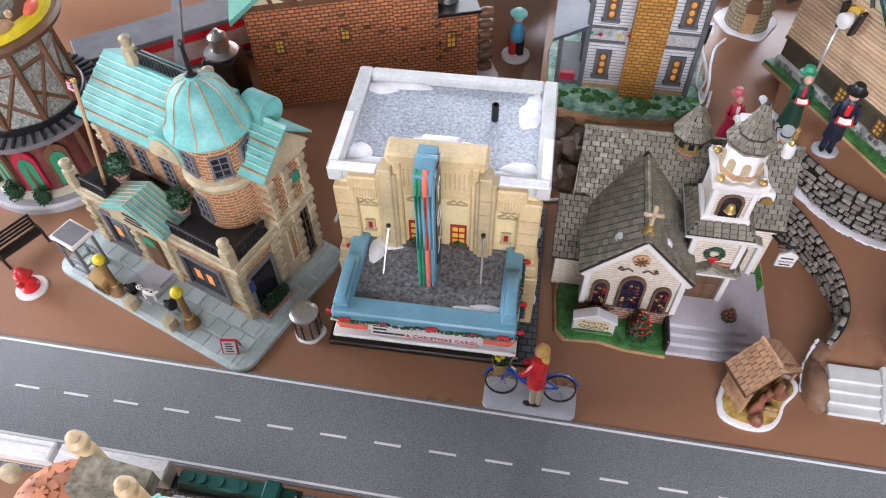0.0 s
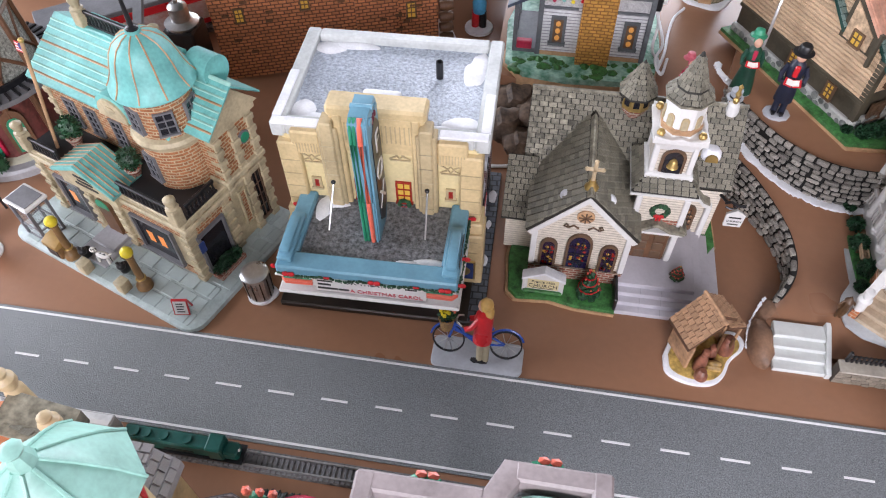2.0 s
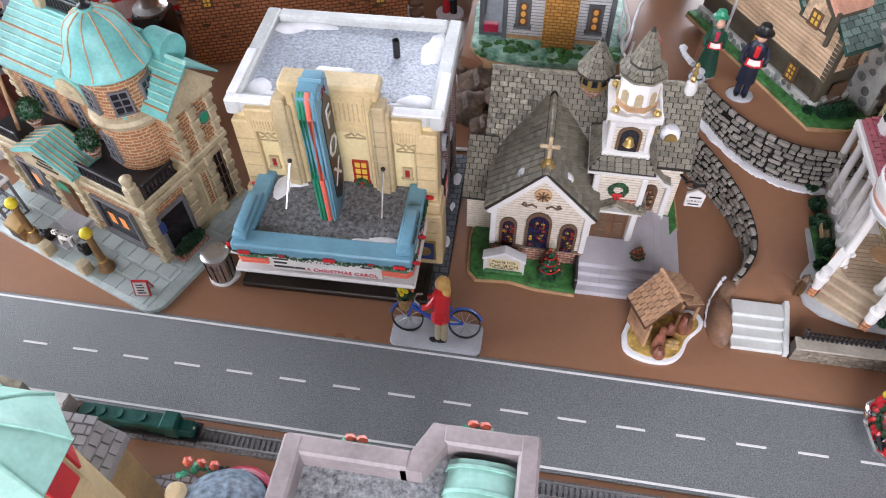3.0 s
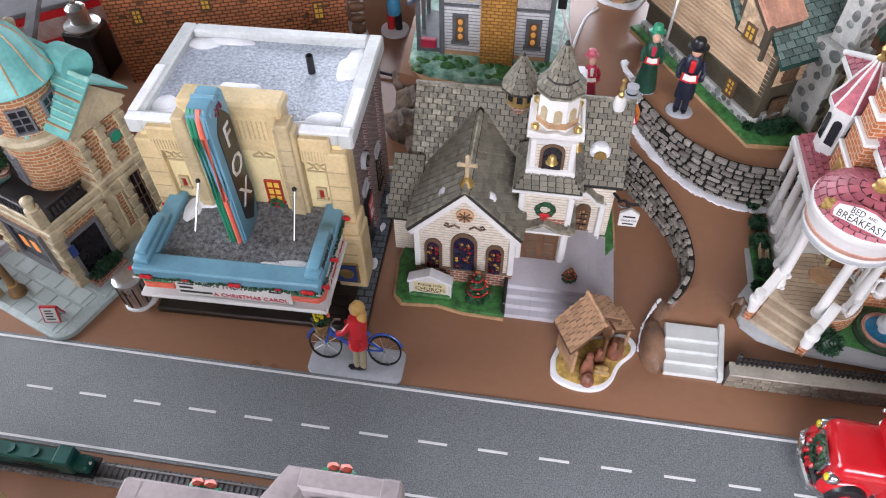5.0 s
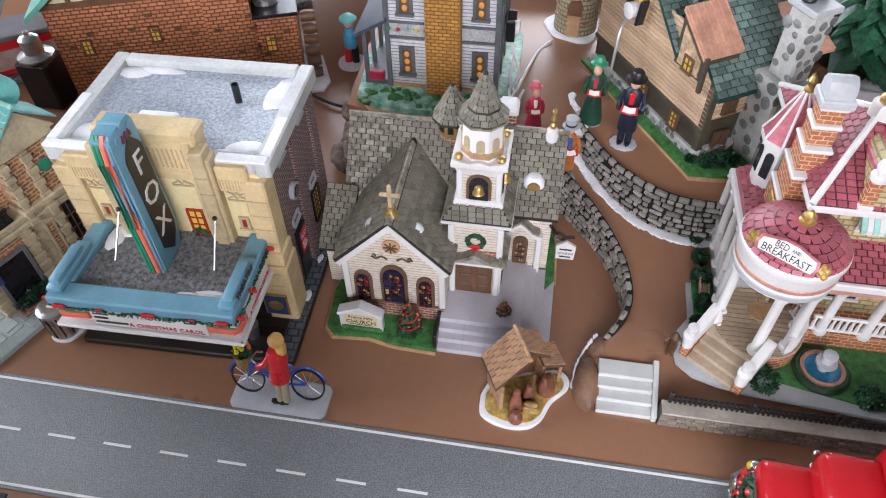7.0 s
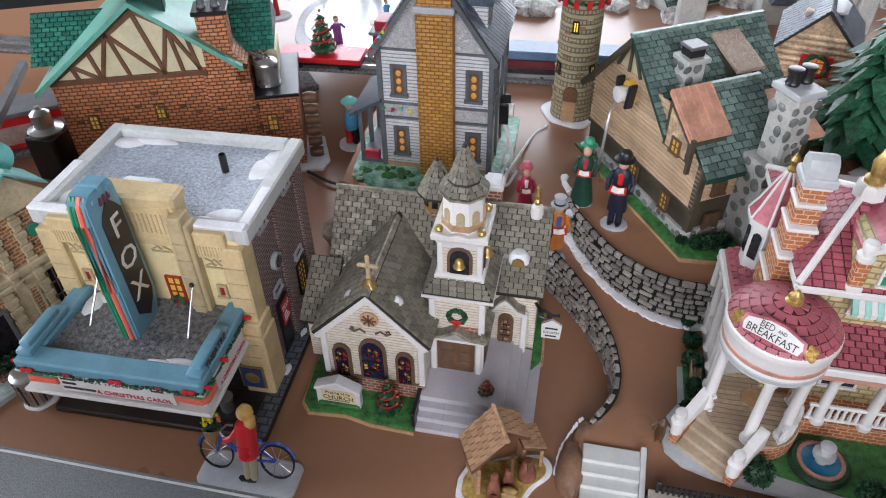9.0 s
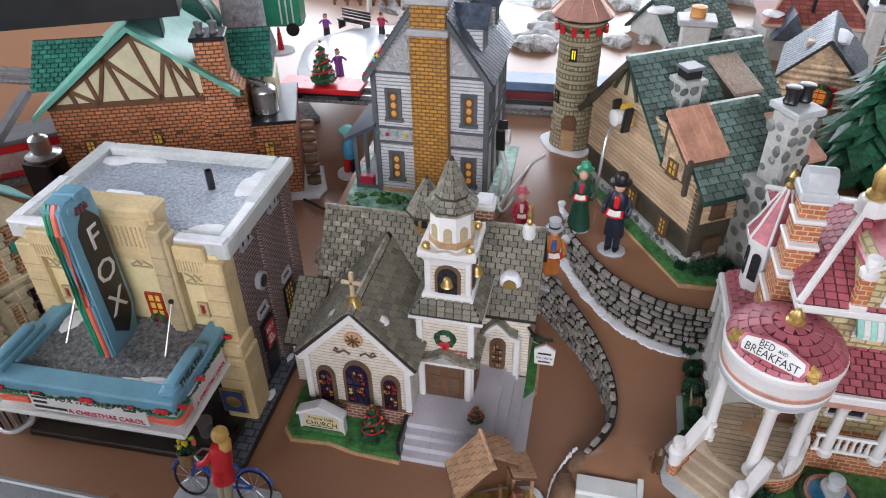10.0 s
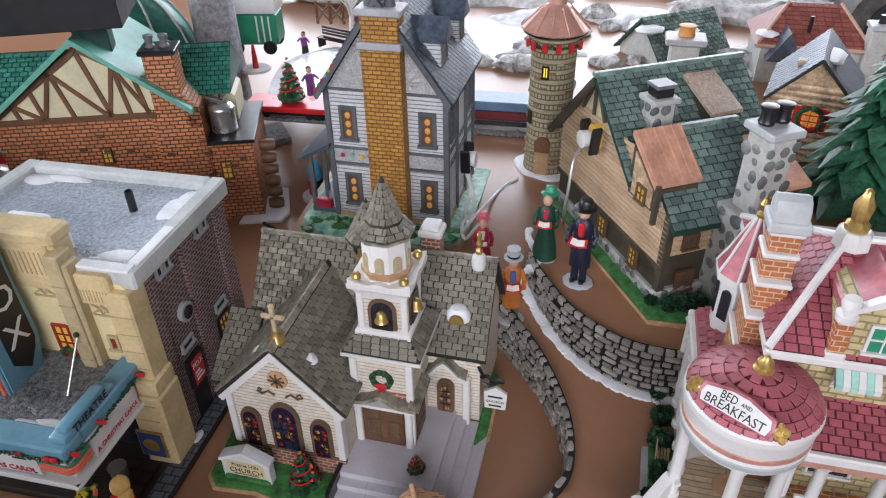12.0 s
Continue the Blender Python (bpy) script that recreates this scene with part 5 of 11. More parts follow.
# upper storey
part("upper_wall", box(X0 + 0.003, -0.05, 0.079, YB, 0.0715, 0.119), BRICK, ps, "orange brick upper storey")
part("upper_cornice", box(X0, -0.05, 0.0755, YB + 0.002, 0.1135, 0.1205, 0.0014), STONE_TAN, ps)
quoined_pier(X0 + 0.001, X0 + 0.008, 0.077, 0.084, 0.0715, 0.114, 8)
for x in (-0.162, -0.139, -0.112):
    window(ps, pose(x, 0.079, 0.08), 0.0095, 0.024, FRAME_GREY, DARK_GLASS, (1, 3), name="sash_window")
part("wing_wall", box(-0.05, X1 + 0.001, 0.09, YB + 0.003, 0.0715, 0.118), BRICK, ps)
part("wing_cornice", box(-0.052, X1 + 0.006, 0.086, YB + 0.006, 0.1165, 0.1235, 0.0014), STONE_TAN, ps)
part("wing_band", box(-0.045, X1 + 0.005, 0.0885, YB + 0.005, 0.07, 0.075, 0.001), STONE_TAN, ps)
part("round_window", rod((X1 + 0.0005, 0.119, 0.097), (X1 + 0.0025, 0.119, 0.097), 0.0055, 18), FRAME_GREY, ps)
part("round_window", rod((X1 + 0.0022, 0.119, 0.097), (X1 + 0.003, 0.119, 0.097), 0.0042, 18), GREEN, ps)
# main roof
def lapped_roof(x0, x1, ye, ze, yr, zr, yb, zb, ribs):
    part("roof", slab_yz([(ye, ze), (yr, zr), (yb, zb), (yb, zb - 0.002), (yr, zr - 0.0025), (ye, ze - 0.002)], x0, x1, 0.0004), TEAL, ps, "verdigris sheet roof with copper streaks")
    for k in range(1, ribs):
        f = k / ribs
        y, z = ye + (yr - ye) * f, ze + (zr - ze) * f
        part("roof_lap", box(x0, x1, y - 0.0009, y + 0.0009, z - 0.0004, z + 0.0008, 0.0003), COPPER_LINE if k % 4 == 1 else TEAL_PALE, ps)


lapped_roof(X0 - 0.004, -0.046, 0.073, 0.1205, 0.117, 0.15, 0.134, 0.14, 9)
lapped_roof(-0.048, X1 + 0.008, 0.084, 0.1235, 0.115, 0.1495, 0.14, 0.128, 8)
part("ridge_cap", box(-0.05, X1 + 0.009, 0.1135, 0.1165, 0.149, 0.152, 0.0008), TEAL_PALE, ps)
part("gable_end", slab_yz([(0.087, 0.122), (0.137, 0.122), (0.115, 0.146)], X1 + 0.001, X1 + 0.006), STONE_TAN, ps)
part("roof_deck", box(-0.165, -0.07, 0.112, 0.13, 0.145, 0.1515, 0.001), TEAL, ps)
urn_post(-0.157, 0.115, 0.151, 0.013)
urn_post(-0.078, 0.115, 0.151, 0.015)
baluster_run((-0.152, 0.116, 0.152), (-0.083, 0.116, 0.152), 18)
part("roof_barrel", lathe([(0.0, 0), (0.012, 0.0), (0.012, 0.02), (0, 0.02)], 20, m=Matrix.Translation((-0.055, 0.122, 0.15)) @ pose(0, 0, 0, 0, 90, 0)), TEAL, ps)
eye = slab_xz(arch_points(0.034, 0.021, 14), 0.0735, 0.1, 0.0008, m=pose(-0.0985, 0, 0.117))
part("eyebrow_roof", eye, TEAL, ps, "verdigris eyebrow gable")
part("eyebrow_face", slab_xz(arch_points(0.028, 0.017, 14), 0.0718, 0.0745, 0.0006, m=pose(-0.0985, 0, 0.1175)), STONE_TAN, ps)
part("rosette", ball(0.0034, (-0.0985, 0.0716, 0.1265), None, 2, (1.5, 0.4, 0.9), 0.4), STONE_TAN, ps)
# corner turret and dome
DX, DY = -0.0625, 0.0905
TB = courses("turret_brick", (0.42, 0.16, 0.06), (0.5, 0.38, 0.24), 0.0062, 0.0029)
part("turret_wall", lathe([(0.0245, 0.0715), (0.0245, 0.114), (0.0225, 0.114), (0.0225, 0.154)], 32, (DX, DY, 0)), BRICK, ps, "round orange brick turret")
part("turret_band", lathe([(0.0245, 0.1105), (0.027, 0.1125), (0.028, 0.116), (0.0265, 0.119), (0.023, 0.12)], 32, (DX, DY, 0)), STONE_TAN, ps)
for az in (-100, -40, 15):
    for z, h, w in ((0.0795, 0.022, 0.0105), (0.125, 0.017, 0.0105)):
        r = 0.0246 if z < 0.1 else 0.0226
        if z < 0.1 and az != -100:
            continue
        m = Matrix.Translation((DX + r * math.cos(radians(az)) * 0.985, DY + r * math.sin(radians(az)) * 0.985, z)) @ pose(0, 0, 0, 0, 0, az + 90)
        window(ps, m, w, h, FRAME_GREY, DARK_GLASS, (1, 2), name="turret_window")
prof = [(0.0285, 0.1535), (0.0295, 0.1545), (0.0292, 0.156), (0.0262, 0.1605), (0.0235, 0.1665), (0.0218, 0.173), (0.0195, 0.1795), (0.0155, 0.186), (0.0095, 0.1905), (0.005, 0.192), (0.005, 0.194), (0, 0.1945)]
dome = part("dome", lathe(prof, 40, (DX, DY, 0)), TEAL, ps, "bell-shaped verdigris dome with copper seams")
for k in range(10):
    a = 2 * math.pi * (k + 0.3) / 10
    part("dome_seam", tube([(DX + (r + 0.0001) * math.cos(a), DY + (r + 0.0001) * math.sin(a), z) for r, z in prof[2:10]], 0.0006, 5), COPPER_LINE, dome)
fin = part("finial", lathe([(0.0042, 0.1935), (0.0042, 0.1955), (0.0018, 0.197), (0.0013, 0.215), (0.0019, 0.2165), (0.0012, 0.219), (0, 0.22)], 12, (DX, DY, 0)), BLACK, dome)
# flag and balcony pots
fp = thing("flagpole", ps.matrix_world @ pose(-0.166, 0.055, 0.0722), "wooden flagpole with a small striped flag", "flag")
part("pole", rod((0, 0, 0), (-0.004, 0.018, 0.086), 0.0014, 10), COPPER_LINE, fp)
part("knob", ball(0.0022, (-0.004, 0.018, 0.0865), None, 2), GOLD, fp)
for k in range(7):
    part("stripe", box(-0.0155, -0.0045, 0.0172 + 0.0002 * k, 0.0178 + 0.0002 * k, 0.0745 + k * 0.0011, 0.0756 + k * 0.0011), RED if k % 2 == 0 else WHITE, fp)
part("canton", box(-0.0095, -0.0044, 0.0168, 0.0186, 0.0783, 0.0824), paint("flag_blue", (0.03, 0.04, 0.2), 0.5, 0.1), fp)
for x, y, s in ((-0.156, 0.066, 1.0), (-0.0905, 0.064, 0.95)):
    pot = thing("potted_shrub", ps.matrix_world @ pose(x, y, 0.0722), "dark green clipped shrub in a clay pot", "plant", group="balcony shrubs")
    part("pot", lathe([(0.004, 0), (0.006, 0.007), (0.0065, 0.0075), (0.0065, 0.009), (0.005, 0.009)], 14), PLINTH, pot)
    part("foliage", bush_mesh(0.0088 * s, 420, 3 + int(s * 10), (1, 1, 1.15), at=(0, 0, 0.0165)), LEAF, pot)
# street furniture on the base
P = ps.matrix_world
bo = thing("telephone_booth", P @ pose(-0.178, 0.0165, 0.0045), "grey framed glass telephone booth with a pale roof", "telephone booth")
for x in (-0.011, 0.011):
    for y in (-0.0085, 0.0085):
        part("post", box(x - 0.0012, x + 0.0012, y - 0.0012, y + 0.0012, 0, 0.037), FRAME_GREY, bo)
for z in (0.0, 0.012, 0.0355):
    rl = box(-0.011, 0.011, -0.0092, -0.0078, z, z + 0.0014)
    box(-0.011, 0.011, 0.0078, 0.0092, z, z + 0.0014, bm=rl)
    box(-0.0117, -0.0103, -0.008, 0.008, z, z + 0.0014, bm=rl)
    box(0.0103, 0.0117, -0.008, 0.008, z, z + 0.0014, bm=rl)
    part("rail", rl, FRAME_GREY, bo)
GLASS = bpy.data.materials.new("clear_glass")
GLASS.use_nodes = True
GLASS.node_tree.nodes["Principled BSDF"].inputs["Transmission Weight"].default_value = 1.0
GLASS.node_tree.nodes["Principled BSDF"].inputs["Roughness"].default_value = 0.05
for a in ((-0.0105, 0.0105, -0.0088, -0.0084), (0.0106, 0.011, -0.0075, 0.0075), (-0.011, -0.0106, -0.0075, 0.0075)):
    g = part("glass_pane", box(a[0], a[1], a[2], a[3], 0.0015, 0.0355), GLASS, bo)
    g.visible_shadow = False
rf = part("roof", box(-0.0135, 0.0135, -0.011, 0.011, 0.037, 0.0405, 0.0008), WHITE, bo)
part("roof_panel", box(-0.011, 0.011, -0.0087, 0.0087, 0.0404, 0.0412), FRAME_GREY, rf)
part("sign_strip", box(-0.006, 0.006, -0.0113, -0.0109, 0.0377, 0.0396), LETTER, rf)
OAK = paint("oak_paint", (0.25, 0.14, 0.055), 0.45, 0.3)
YELLOW = paint("yellow_globe", (0.75, 0.6, 0.03), 0.35, 0.15)
lamp = thing("street_lamp", P @ pose(-0.137, 0.0085, 0.0045), "bronze post lamp with a yellow globe", "street lamp", group="station lamps")
part("post", lathe([(0.0065, 0), (0.0065, 0.003), (0.005, 0.006), (0.0035, 0.008), (0.003, 0.012), (0.0026, 0.036), (0.0034, 0.037), (0.0034, 0.039)], 14), OAK, lamp)
part("collar", lathe([(0.0036, 0.01), (0.0042, 0.011), (0.0036, 0.012)], 14), GOLD, lamp)
part("globe", ball(0.0048, (0, 0, 0.0425), None, 3), YELLOW, lamp)
part("face_mark", box(-0.0025, 0.0025, -0.0049, -0.0042, 0.04, 0.0412), LETTER, lamp)
copy_thing(lamp, P @ pose(-0.064, 0.0155, 0.0045))
nbx = thing("newspaper_box", P @ pose(-0.148, 0.0065, 0.0045), "tan newspaper box with a black paper window", "newspaper box")
part("cabinet", box(-0.0075, 0.0075, -0.0055, 0.0055, 0, 0.012, 0.0005), OAK, nbx)
part("lid", slab_yz([(-0.0062, 0.0115), (0.0062, 0.0115), (0.0062, 0.0185), (0.0, 0.0185), (-0.0062, 0.0155)], -0.008, 0.008, 0.0005), paint("ochre_lid", (0.4, 0.25, 0.08), 0.45, 0.2), nbx)
part("paper_window", box(-0.0058, 0.0058, -0.006, -0.0054, 0.0018, 0.0098), BLACK, nbx)
for x, y in ((-0.116, 0.004), (-0.076, 0.0055)):
    bl = solo("bollard", joined(prism(rounded(-0.0045, 0.0045, -0.0045, 0.0045, 0.001, 2), 0, 0.0105, 0.0006), None), STONE_TAN, "square tan stone bollard by the steps", "bollard", P @ pose(x, y, 0.0045), group="bollards")
af = thing("sandwich_board", P @ pose(-0.022, 0.0135, 0.0045, 0, 0, 30), "small white board with a red border", "sign")
for s, ang in ((-1, 16), (1, -16)):
    b = part("board", box(-0.006, 0.006, -0.0005, 0.0005, 0, 0.0145), RED, af)
    b.matrix_local = pose(0, s * 0.0042, 0, ang * -1)
    part("sheet", box(-0.005, 0.005, -0.0008, 0.0008, 0.001, 0.0133), WHITE, b)
    tb = bmesh.new()
    for k in range(4):
        box(-0.003, 0.003 - 0.0008 * (k % 2), -0.001, 0.001, 0.003 + 0.0025 * k, 0.004 + 0.0025 * k, bm=tb)
    part("text_bars", tb, LETTER, b)
pl = thing("planter", P @ pose(-0.0185, 0.0635, 0.0045, 0, 0, 0), "brick planter with a low dark hedge", "planter")
part("trough", box(-0.005, 0.005, -0.0145, 0.0145, 0, 0.005, 0.0005), PLINTH, pl)
part("hedge", bush_mesh(0.0075, 700, 9, (0.75, 1.95, 0.75), at=(0, 0, 0.008)), LEAF, pl)
part("wall_plaque", box(-0.0225, -0.0215, 0.047, 0.0525, 0.036, 0.047, 0.0003), paint("blue_plaque", (0.03, 0.06, 0.22), 0.4, 0.2), ps)
cats = bmesh.new()
for x, y in ((-0.124, 0.014), (-0.086, 0.0185)):
    t = ball(0.0052, (0, 0, 0.0065), None, 2, (0.75, 1.0, 1.15), 0.15)
    ball(0.0036, (0, -0.0035, 0.0125), t, 2)
    ball(0.0016, (-0.0018, -0.0035, 0.0158), t, 1)
    ball(0.0016, (0.0018, -0.0035, 0.0158), t, 1)
    solo("lion_statue", t, BLACK, "black seated animal statuette beside the entrance", "statue", P @ pose(x, y, 0.0045, 0, 0, 25), group="entrance statuettes")
dalm = paint("spotted_white", (0.75, 0.74, 0.7), 0.4, 0.05)
t = ball(0.004, (0, 0, 0.008), None, 2, (1.6, 0.75, 0.8))
ball(0.0026, (-0.0068, 0, 0.0125), t, 2, (1.2, 0.9, 0.9))
for x in (-0.0045, 0.0045):
    for y in (-0.0016, 0.0016):
        rod((x, y, 0.007), (x, y, 0), 0.001, 7, t)
rod((0.006, 0, 0.0095), (0.0095, 0, 0.0125), 0.0006, 6, t)
for v in t.faces:
    pass
dg = solo("dog_statue", t, dalm, "white spotted dog statuette on the entrance step", "statue", P @ pose(-0.1065, 0.0165, 0.0078, 0, 0, 15))
dg.data.materials.append(BLACK)
rng = random.Random(8)
for p in dg.data.polygons:
    if noise.noise(p.center * 900) > 0.28:
        p.material_index = 1

# trash can, hydrant, bench
tc = thing("trash_can", pose(-0.031, 0.0795, 0), "silver ribbed trash can on a snowy base", "trash can")
part("snow_base", prism([(0.0125 * math.cos(a) * (1 + 0.12 * math.sin(3 * a)), 0.0105 * math.sin(a)) for a in np.linspace(0, 6.283, 24, endpoint=False)], 0, 0.0022, 0.0008), SNOW, tc)
part("drum", lathe([(0.0092, 0.002), (0.0096, 0.004), (0.0102, 0.0275), (0.0098, 0.029), (0.006, 0.0305), (0.0055, 0.029), (0, 0.028)], 28), STEEL, tc)
for k in range(20):
    a = 2 * math.pi * k / 20
    part("rib", rod((0.0099 * math.cos(a), 0.0099 * math.sin(a), 0.005), (0.0104 * math.cos(a), 0.0104 * math.sin(a), 0.026), 0.0006, 5), DARK_SLAB if k % 2 else STEEL, tc)
part("rim", lathe([(0.0098, 0.027), (0.0108, 0.0275), (0.0108, 0.0295), (0.0085, 0.031), (0.0066, 0.031)], 28), STEEL, tc)
hy = thing("fire_hydrant", pose(-0.268, 0.0835, 0), "glossy red fire hydrant on a round white base", "fire hydrant")
part("base_disc", lathe([(0.0125, 0), (0.0125, 0.0018), (0.0115, 0.0026), (0, 0.0026)], 28), WHITE, hy)
part("barrel", lathe([(0.0075, 0.0025), (0.0078, 0.0045), (0.0055, 0.006), (0.005, 0.016), (0.0062, 0.017), (0.0062, 0.019), (0.005, 0.0195), (0.0042, 0.0235), (0.002, 0.0258), (0.0015, 0.028), (0, 0.0282)], 20), RED, hy)
for a in (0, 90, 180):
    part("nozzle", rod((0, 0, 0.0135), (0.0085 * math.cos(radians(a - 90)), 0.0085 * math.sin(radians(a - 90)), 0.0135), 0.0026, 12), RED, hy)
be = thing("bench", pose(-0.293, 0.118, 0, 0, 0, 62), "dark iron park bench with slatted seat", "bench")
for k in range(4):
    part("seat_slat", box(-0.02, 0.02, -0.004 + 0.003 * k, -0.0018 + 0.003 * k, 0.0105, 0.0115), DARK_SLAB, be)
for k in range(4):
    part("back_slat", box(-0.02, 0.02, 0.0082 + 0.0007 * k, 0.009 + 0.0007 * k, 0.0125 + 0.0031 * k, 0.0148 + 0.0031 * k), DARK_SLAB, be)
for x in (-0.0185, 0.0185):
    part("leg", tube([(x, -0.006, 0), (x, -0.004, 0.006), (x, -0.005, 0.0105), (x, 0.006, 0.01), (x, 0.009, 0.0), ], 0.0011, 6), BLACK, be)
    part("arm", tube([(x, 0.0105, 0.024), (x, 0.007, 0.012), (x, 0.003, 0.017), (x, -0.005, 0.017), (x, -0.0052, 0.0105)], 0.001, 6), BLACK, be)

# ---- dry-stone walls ----
DRYSTONE = paint("dark_drystone", (0.46, 0.43, 0.38), 0.5, 0.6, 260, 1.0, dark=(0.05, 0.045, 0.04), fine=800, pieces=0.4)
MORTAR_DARK = paint("dark_joint", (0.006, 0.0055, 0.005), 0.7, 0.3)


def side_of(line, i):
    a, b = line[max(i - 1, 0)], line[min(i + 1, len(line) - 1)]
    d = Vector((b.x - a.x, b.y - a.y, 0)).normalized()
    return d, Vector((-d.y, d.x, 0))


def dry_wall(name, line, foot, top, label, flip, seed):
    """A curved retaining wall: a dark core and rows of separate stones on its face and along its top."""
    wall = thing(name, pose(0, 0, 0), label, "wall", kind="structure")
    n = len(line)
    bm = bmesh.new()
    prev = None
    for i, p in enumerate(line):
        d, s = side_of(line, i)
        s = s * flip
        z0, z1 = foot(i / (n - 1)), top(i / (n - 1))
        q = [bm.verts.new((p.x + s.x * w, p.y + s.y * w, z)) for w, z in ((0.0, z0), (0.0, z1 - 0.001), (-0.004, z1 - 0.001), (-0.004, z0))]
        if prev:
            for k in range(4):
                bm.faces.new([prev[k], prev[(k + 1) % 4], q[(k + 1) % 4], q[k]])
        else:
            bm.faces.new(q)
        prev = q
    bm.faces.new(prev[::-1])
    part("wall_core", bm, MORTAR_DARK, wall)
    rng = random.Random(seed)
    me = tile_mesh("stone", DRYSTONE)
    length = [0.0]
    for a, b in zip(line, line[1:]):
        length.append(length[-1] + math.hypot(b.x - a.x, b.y - a.y))

    def at(l):
        l = min(max(l, 0), length[-1])
        i = max(k for k in range(n) if length[k] <= l + 1e-9)
        i = min(i, n - 2)
        f = (l - length[i]) / (length[i + 1] - length[i])
        p = line[i].lerp(line[i + 1], f)
        d, s = side_of(line, i)
        return p, d, s * flip, (i + f) / (n - 1)

    row = 0
    while True:
        l, any_stone = rng.uniform(-0.006, 0), False
        while l < length[-1] - 0.002:
            w = rng.choice((0.0045, 0.006, 0.0075, 0.009, 0.0125)) * rng.uniform(0.85, 1.15)
            p, d, s, f = at(l + w / 2)
            z0, z1 = foot(f), top(f)
            h = (z1 - 0.0035 - z0) / max(1, round((z1 - 0.0035 - z0) / 0.0052))
            z = z0 + row * h
            if z + h < z1 - 0.003 + 1e-6:
                any_stone = True
                ax = d * flip
                k = rng.uniform(0.0012, 0.0036)
                o = p - d * (w / 2) * flip
                m = Matrix(((ax.x, 0, s.x, o.x), (ax.y, 0, s.y, o.y), (0, 1, 0, z), (0, 0, 0, 1)))
                ob = new("stone", me)
                ob.parent = wall
                ob.matrix_local = m @ Matrix.Rotation(rng.uniform(-0.1, 0.1), 4, 'Z') @ Matrix.Diagonal((w * rng.uniform(0.84, 0.92), h * rng.uniform(0.72, 0.86), k, 1))
            l += w
        row += 1
        if not any_stone or row > 14:
            break
    l = 0.0
    while l < length[-1] - 0.004:
        w = rng.uniform(0.005, 0.0125)
        p, d, s, f = at(l + w / 2)
        z1 = top(f)
        ax = d * flip
        o = p - d * (w / 2) * flip - s * 0.0034
        m = Matrix(((ax.x, -s.x * -1, 0, o.x), (ax.y, -s.y * -1, 0, o.y), (0, 0, 1, z1 - 0.0032), (0, 0, 0, 1)))
        ob = new("coping_stone", me)
        ob.parent = wall
        ob.matrix_local = m @ Matrix.Diagonal((w * 0.9, 0.0046, rng.uniform(0.0036, 0.0052), 1))
        l += w
    return wall


low_line = [p for p in LOW_WALL if p.y > 0.125]
dry_wall("wall_low", low_line, lambda f: 0.0, lambda f: 0.0135 + 0.0275 * min(1, f * 1.25) ** 0.8, "curved dry-stone wall of dark grey stones below the path", 1, 3)
dry_wall("wall_high", HIGH_WALL[8:], lambda f: path_height(0, HIGH_WALL[8 + int(f * (len(HIGH_WALL) - 9))].y) - 0.001, lambda f: 0.0605, "curved dry-stone retaining wall of dark grey stones", -1, 4)
bm = bmesh.new()
rng = random.Random(5)
for i in range(8, len(HIGH_WALL) - 1):
    for j in range(3):
        p = HIGH_WALL[i].lerp(HIGH_WALL[i + 1], j / 3)
        d, s = side_of(HIGH_WALL, i)
        w = rng.uniform(0.0028, 0.0046)
        ball(w, (p.x - s.x * 0.004, p.y - s.y * 0.004, path_height(0, p.y) + 0.0003), bm, 1, (1.25, 1.25, 0.4), 0.3, 5)
solo("snow_drift", bm, SNOW, "strip of white snow along the foot of the stone wall", "snow", kind="stuff")
bm = bmesh.new()
for t in range(16):
    f = t / 15
    ball(rng.uniform(0.0022, 0.0036), (0.325 + 0.006 * math.sin(f * 5), 0.295 + f * 0.055, path_height(0, 0.295 + f * 0.055) + 0.022 * (1 - 0.4 * f)), bm, 1, (1.2, 1.5, 0.7), 0.4, 4)
solo("snow_drift", bm, SNOW, "thin ridge of snow on the bank behind the carolers", "snow", kind="stuff")
# earth bank with snow beside the steps
bank = bmesh.new()
ball(0.016, (0.3465, 0.094, -0.001), bank, 3, (0.62, 1.35, 1.0), 0.16, 2)
ball(0.012, (0.357, 0.118, 0.002), bank, 3, (0.9, 1.35, 0.95), 0.16, 2)
solo("earth_bank", bank, EARTH, "brown earth bank that joins the wall to the steps", "bank", kind="structure")
bm = bmesh.new()
bank_line = [(0.3365, 0.09, 0.002), (0.3372, 0.1, 0.004), (0.339, 0.108, 0.0058), (0.3425, 0.116, 0.0082), (0.347, 0.124, 0.0102), (0.352, 0.131, 0.011)]
for (x, y, z), (x1, y1, z1) in zip(bank_line, bank_line[1:]):
    for k in range(5):
        f = k / 5
        ball(rng.uniform(0.0007, 0.0015), (x + (x1 - x) * f + rng.uniform(-0.0008, 0.0008), y + (y1 - y) * f, z + (z1 - z) * f - 0.0006), bm, 1, (0.9, 1.3, 0.6), 0.4, 4)
solo("snow_drift", bm, SNOW, "small snow patches on the earth bank", "snow", kind="stuff")

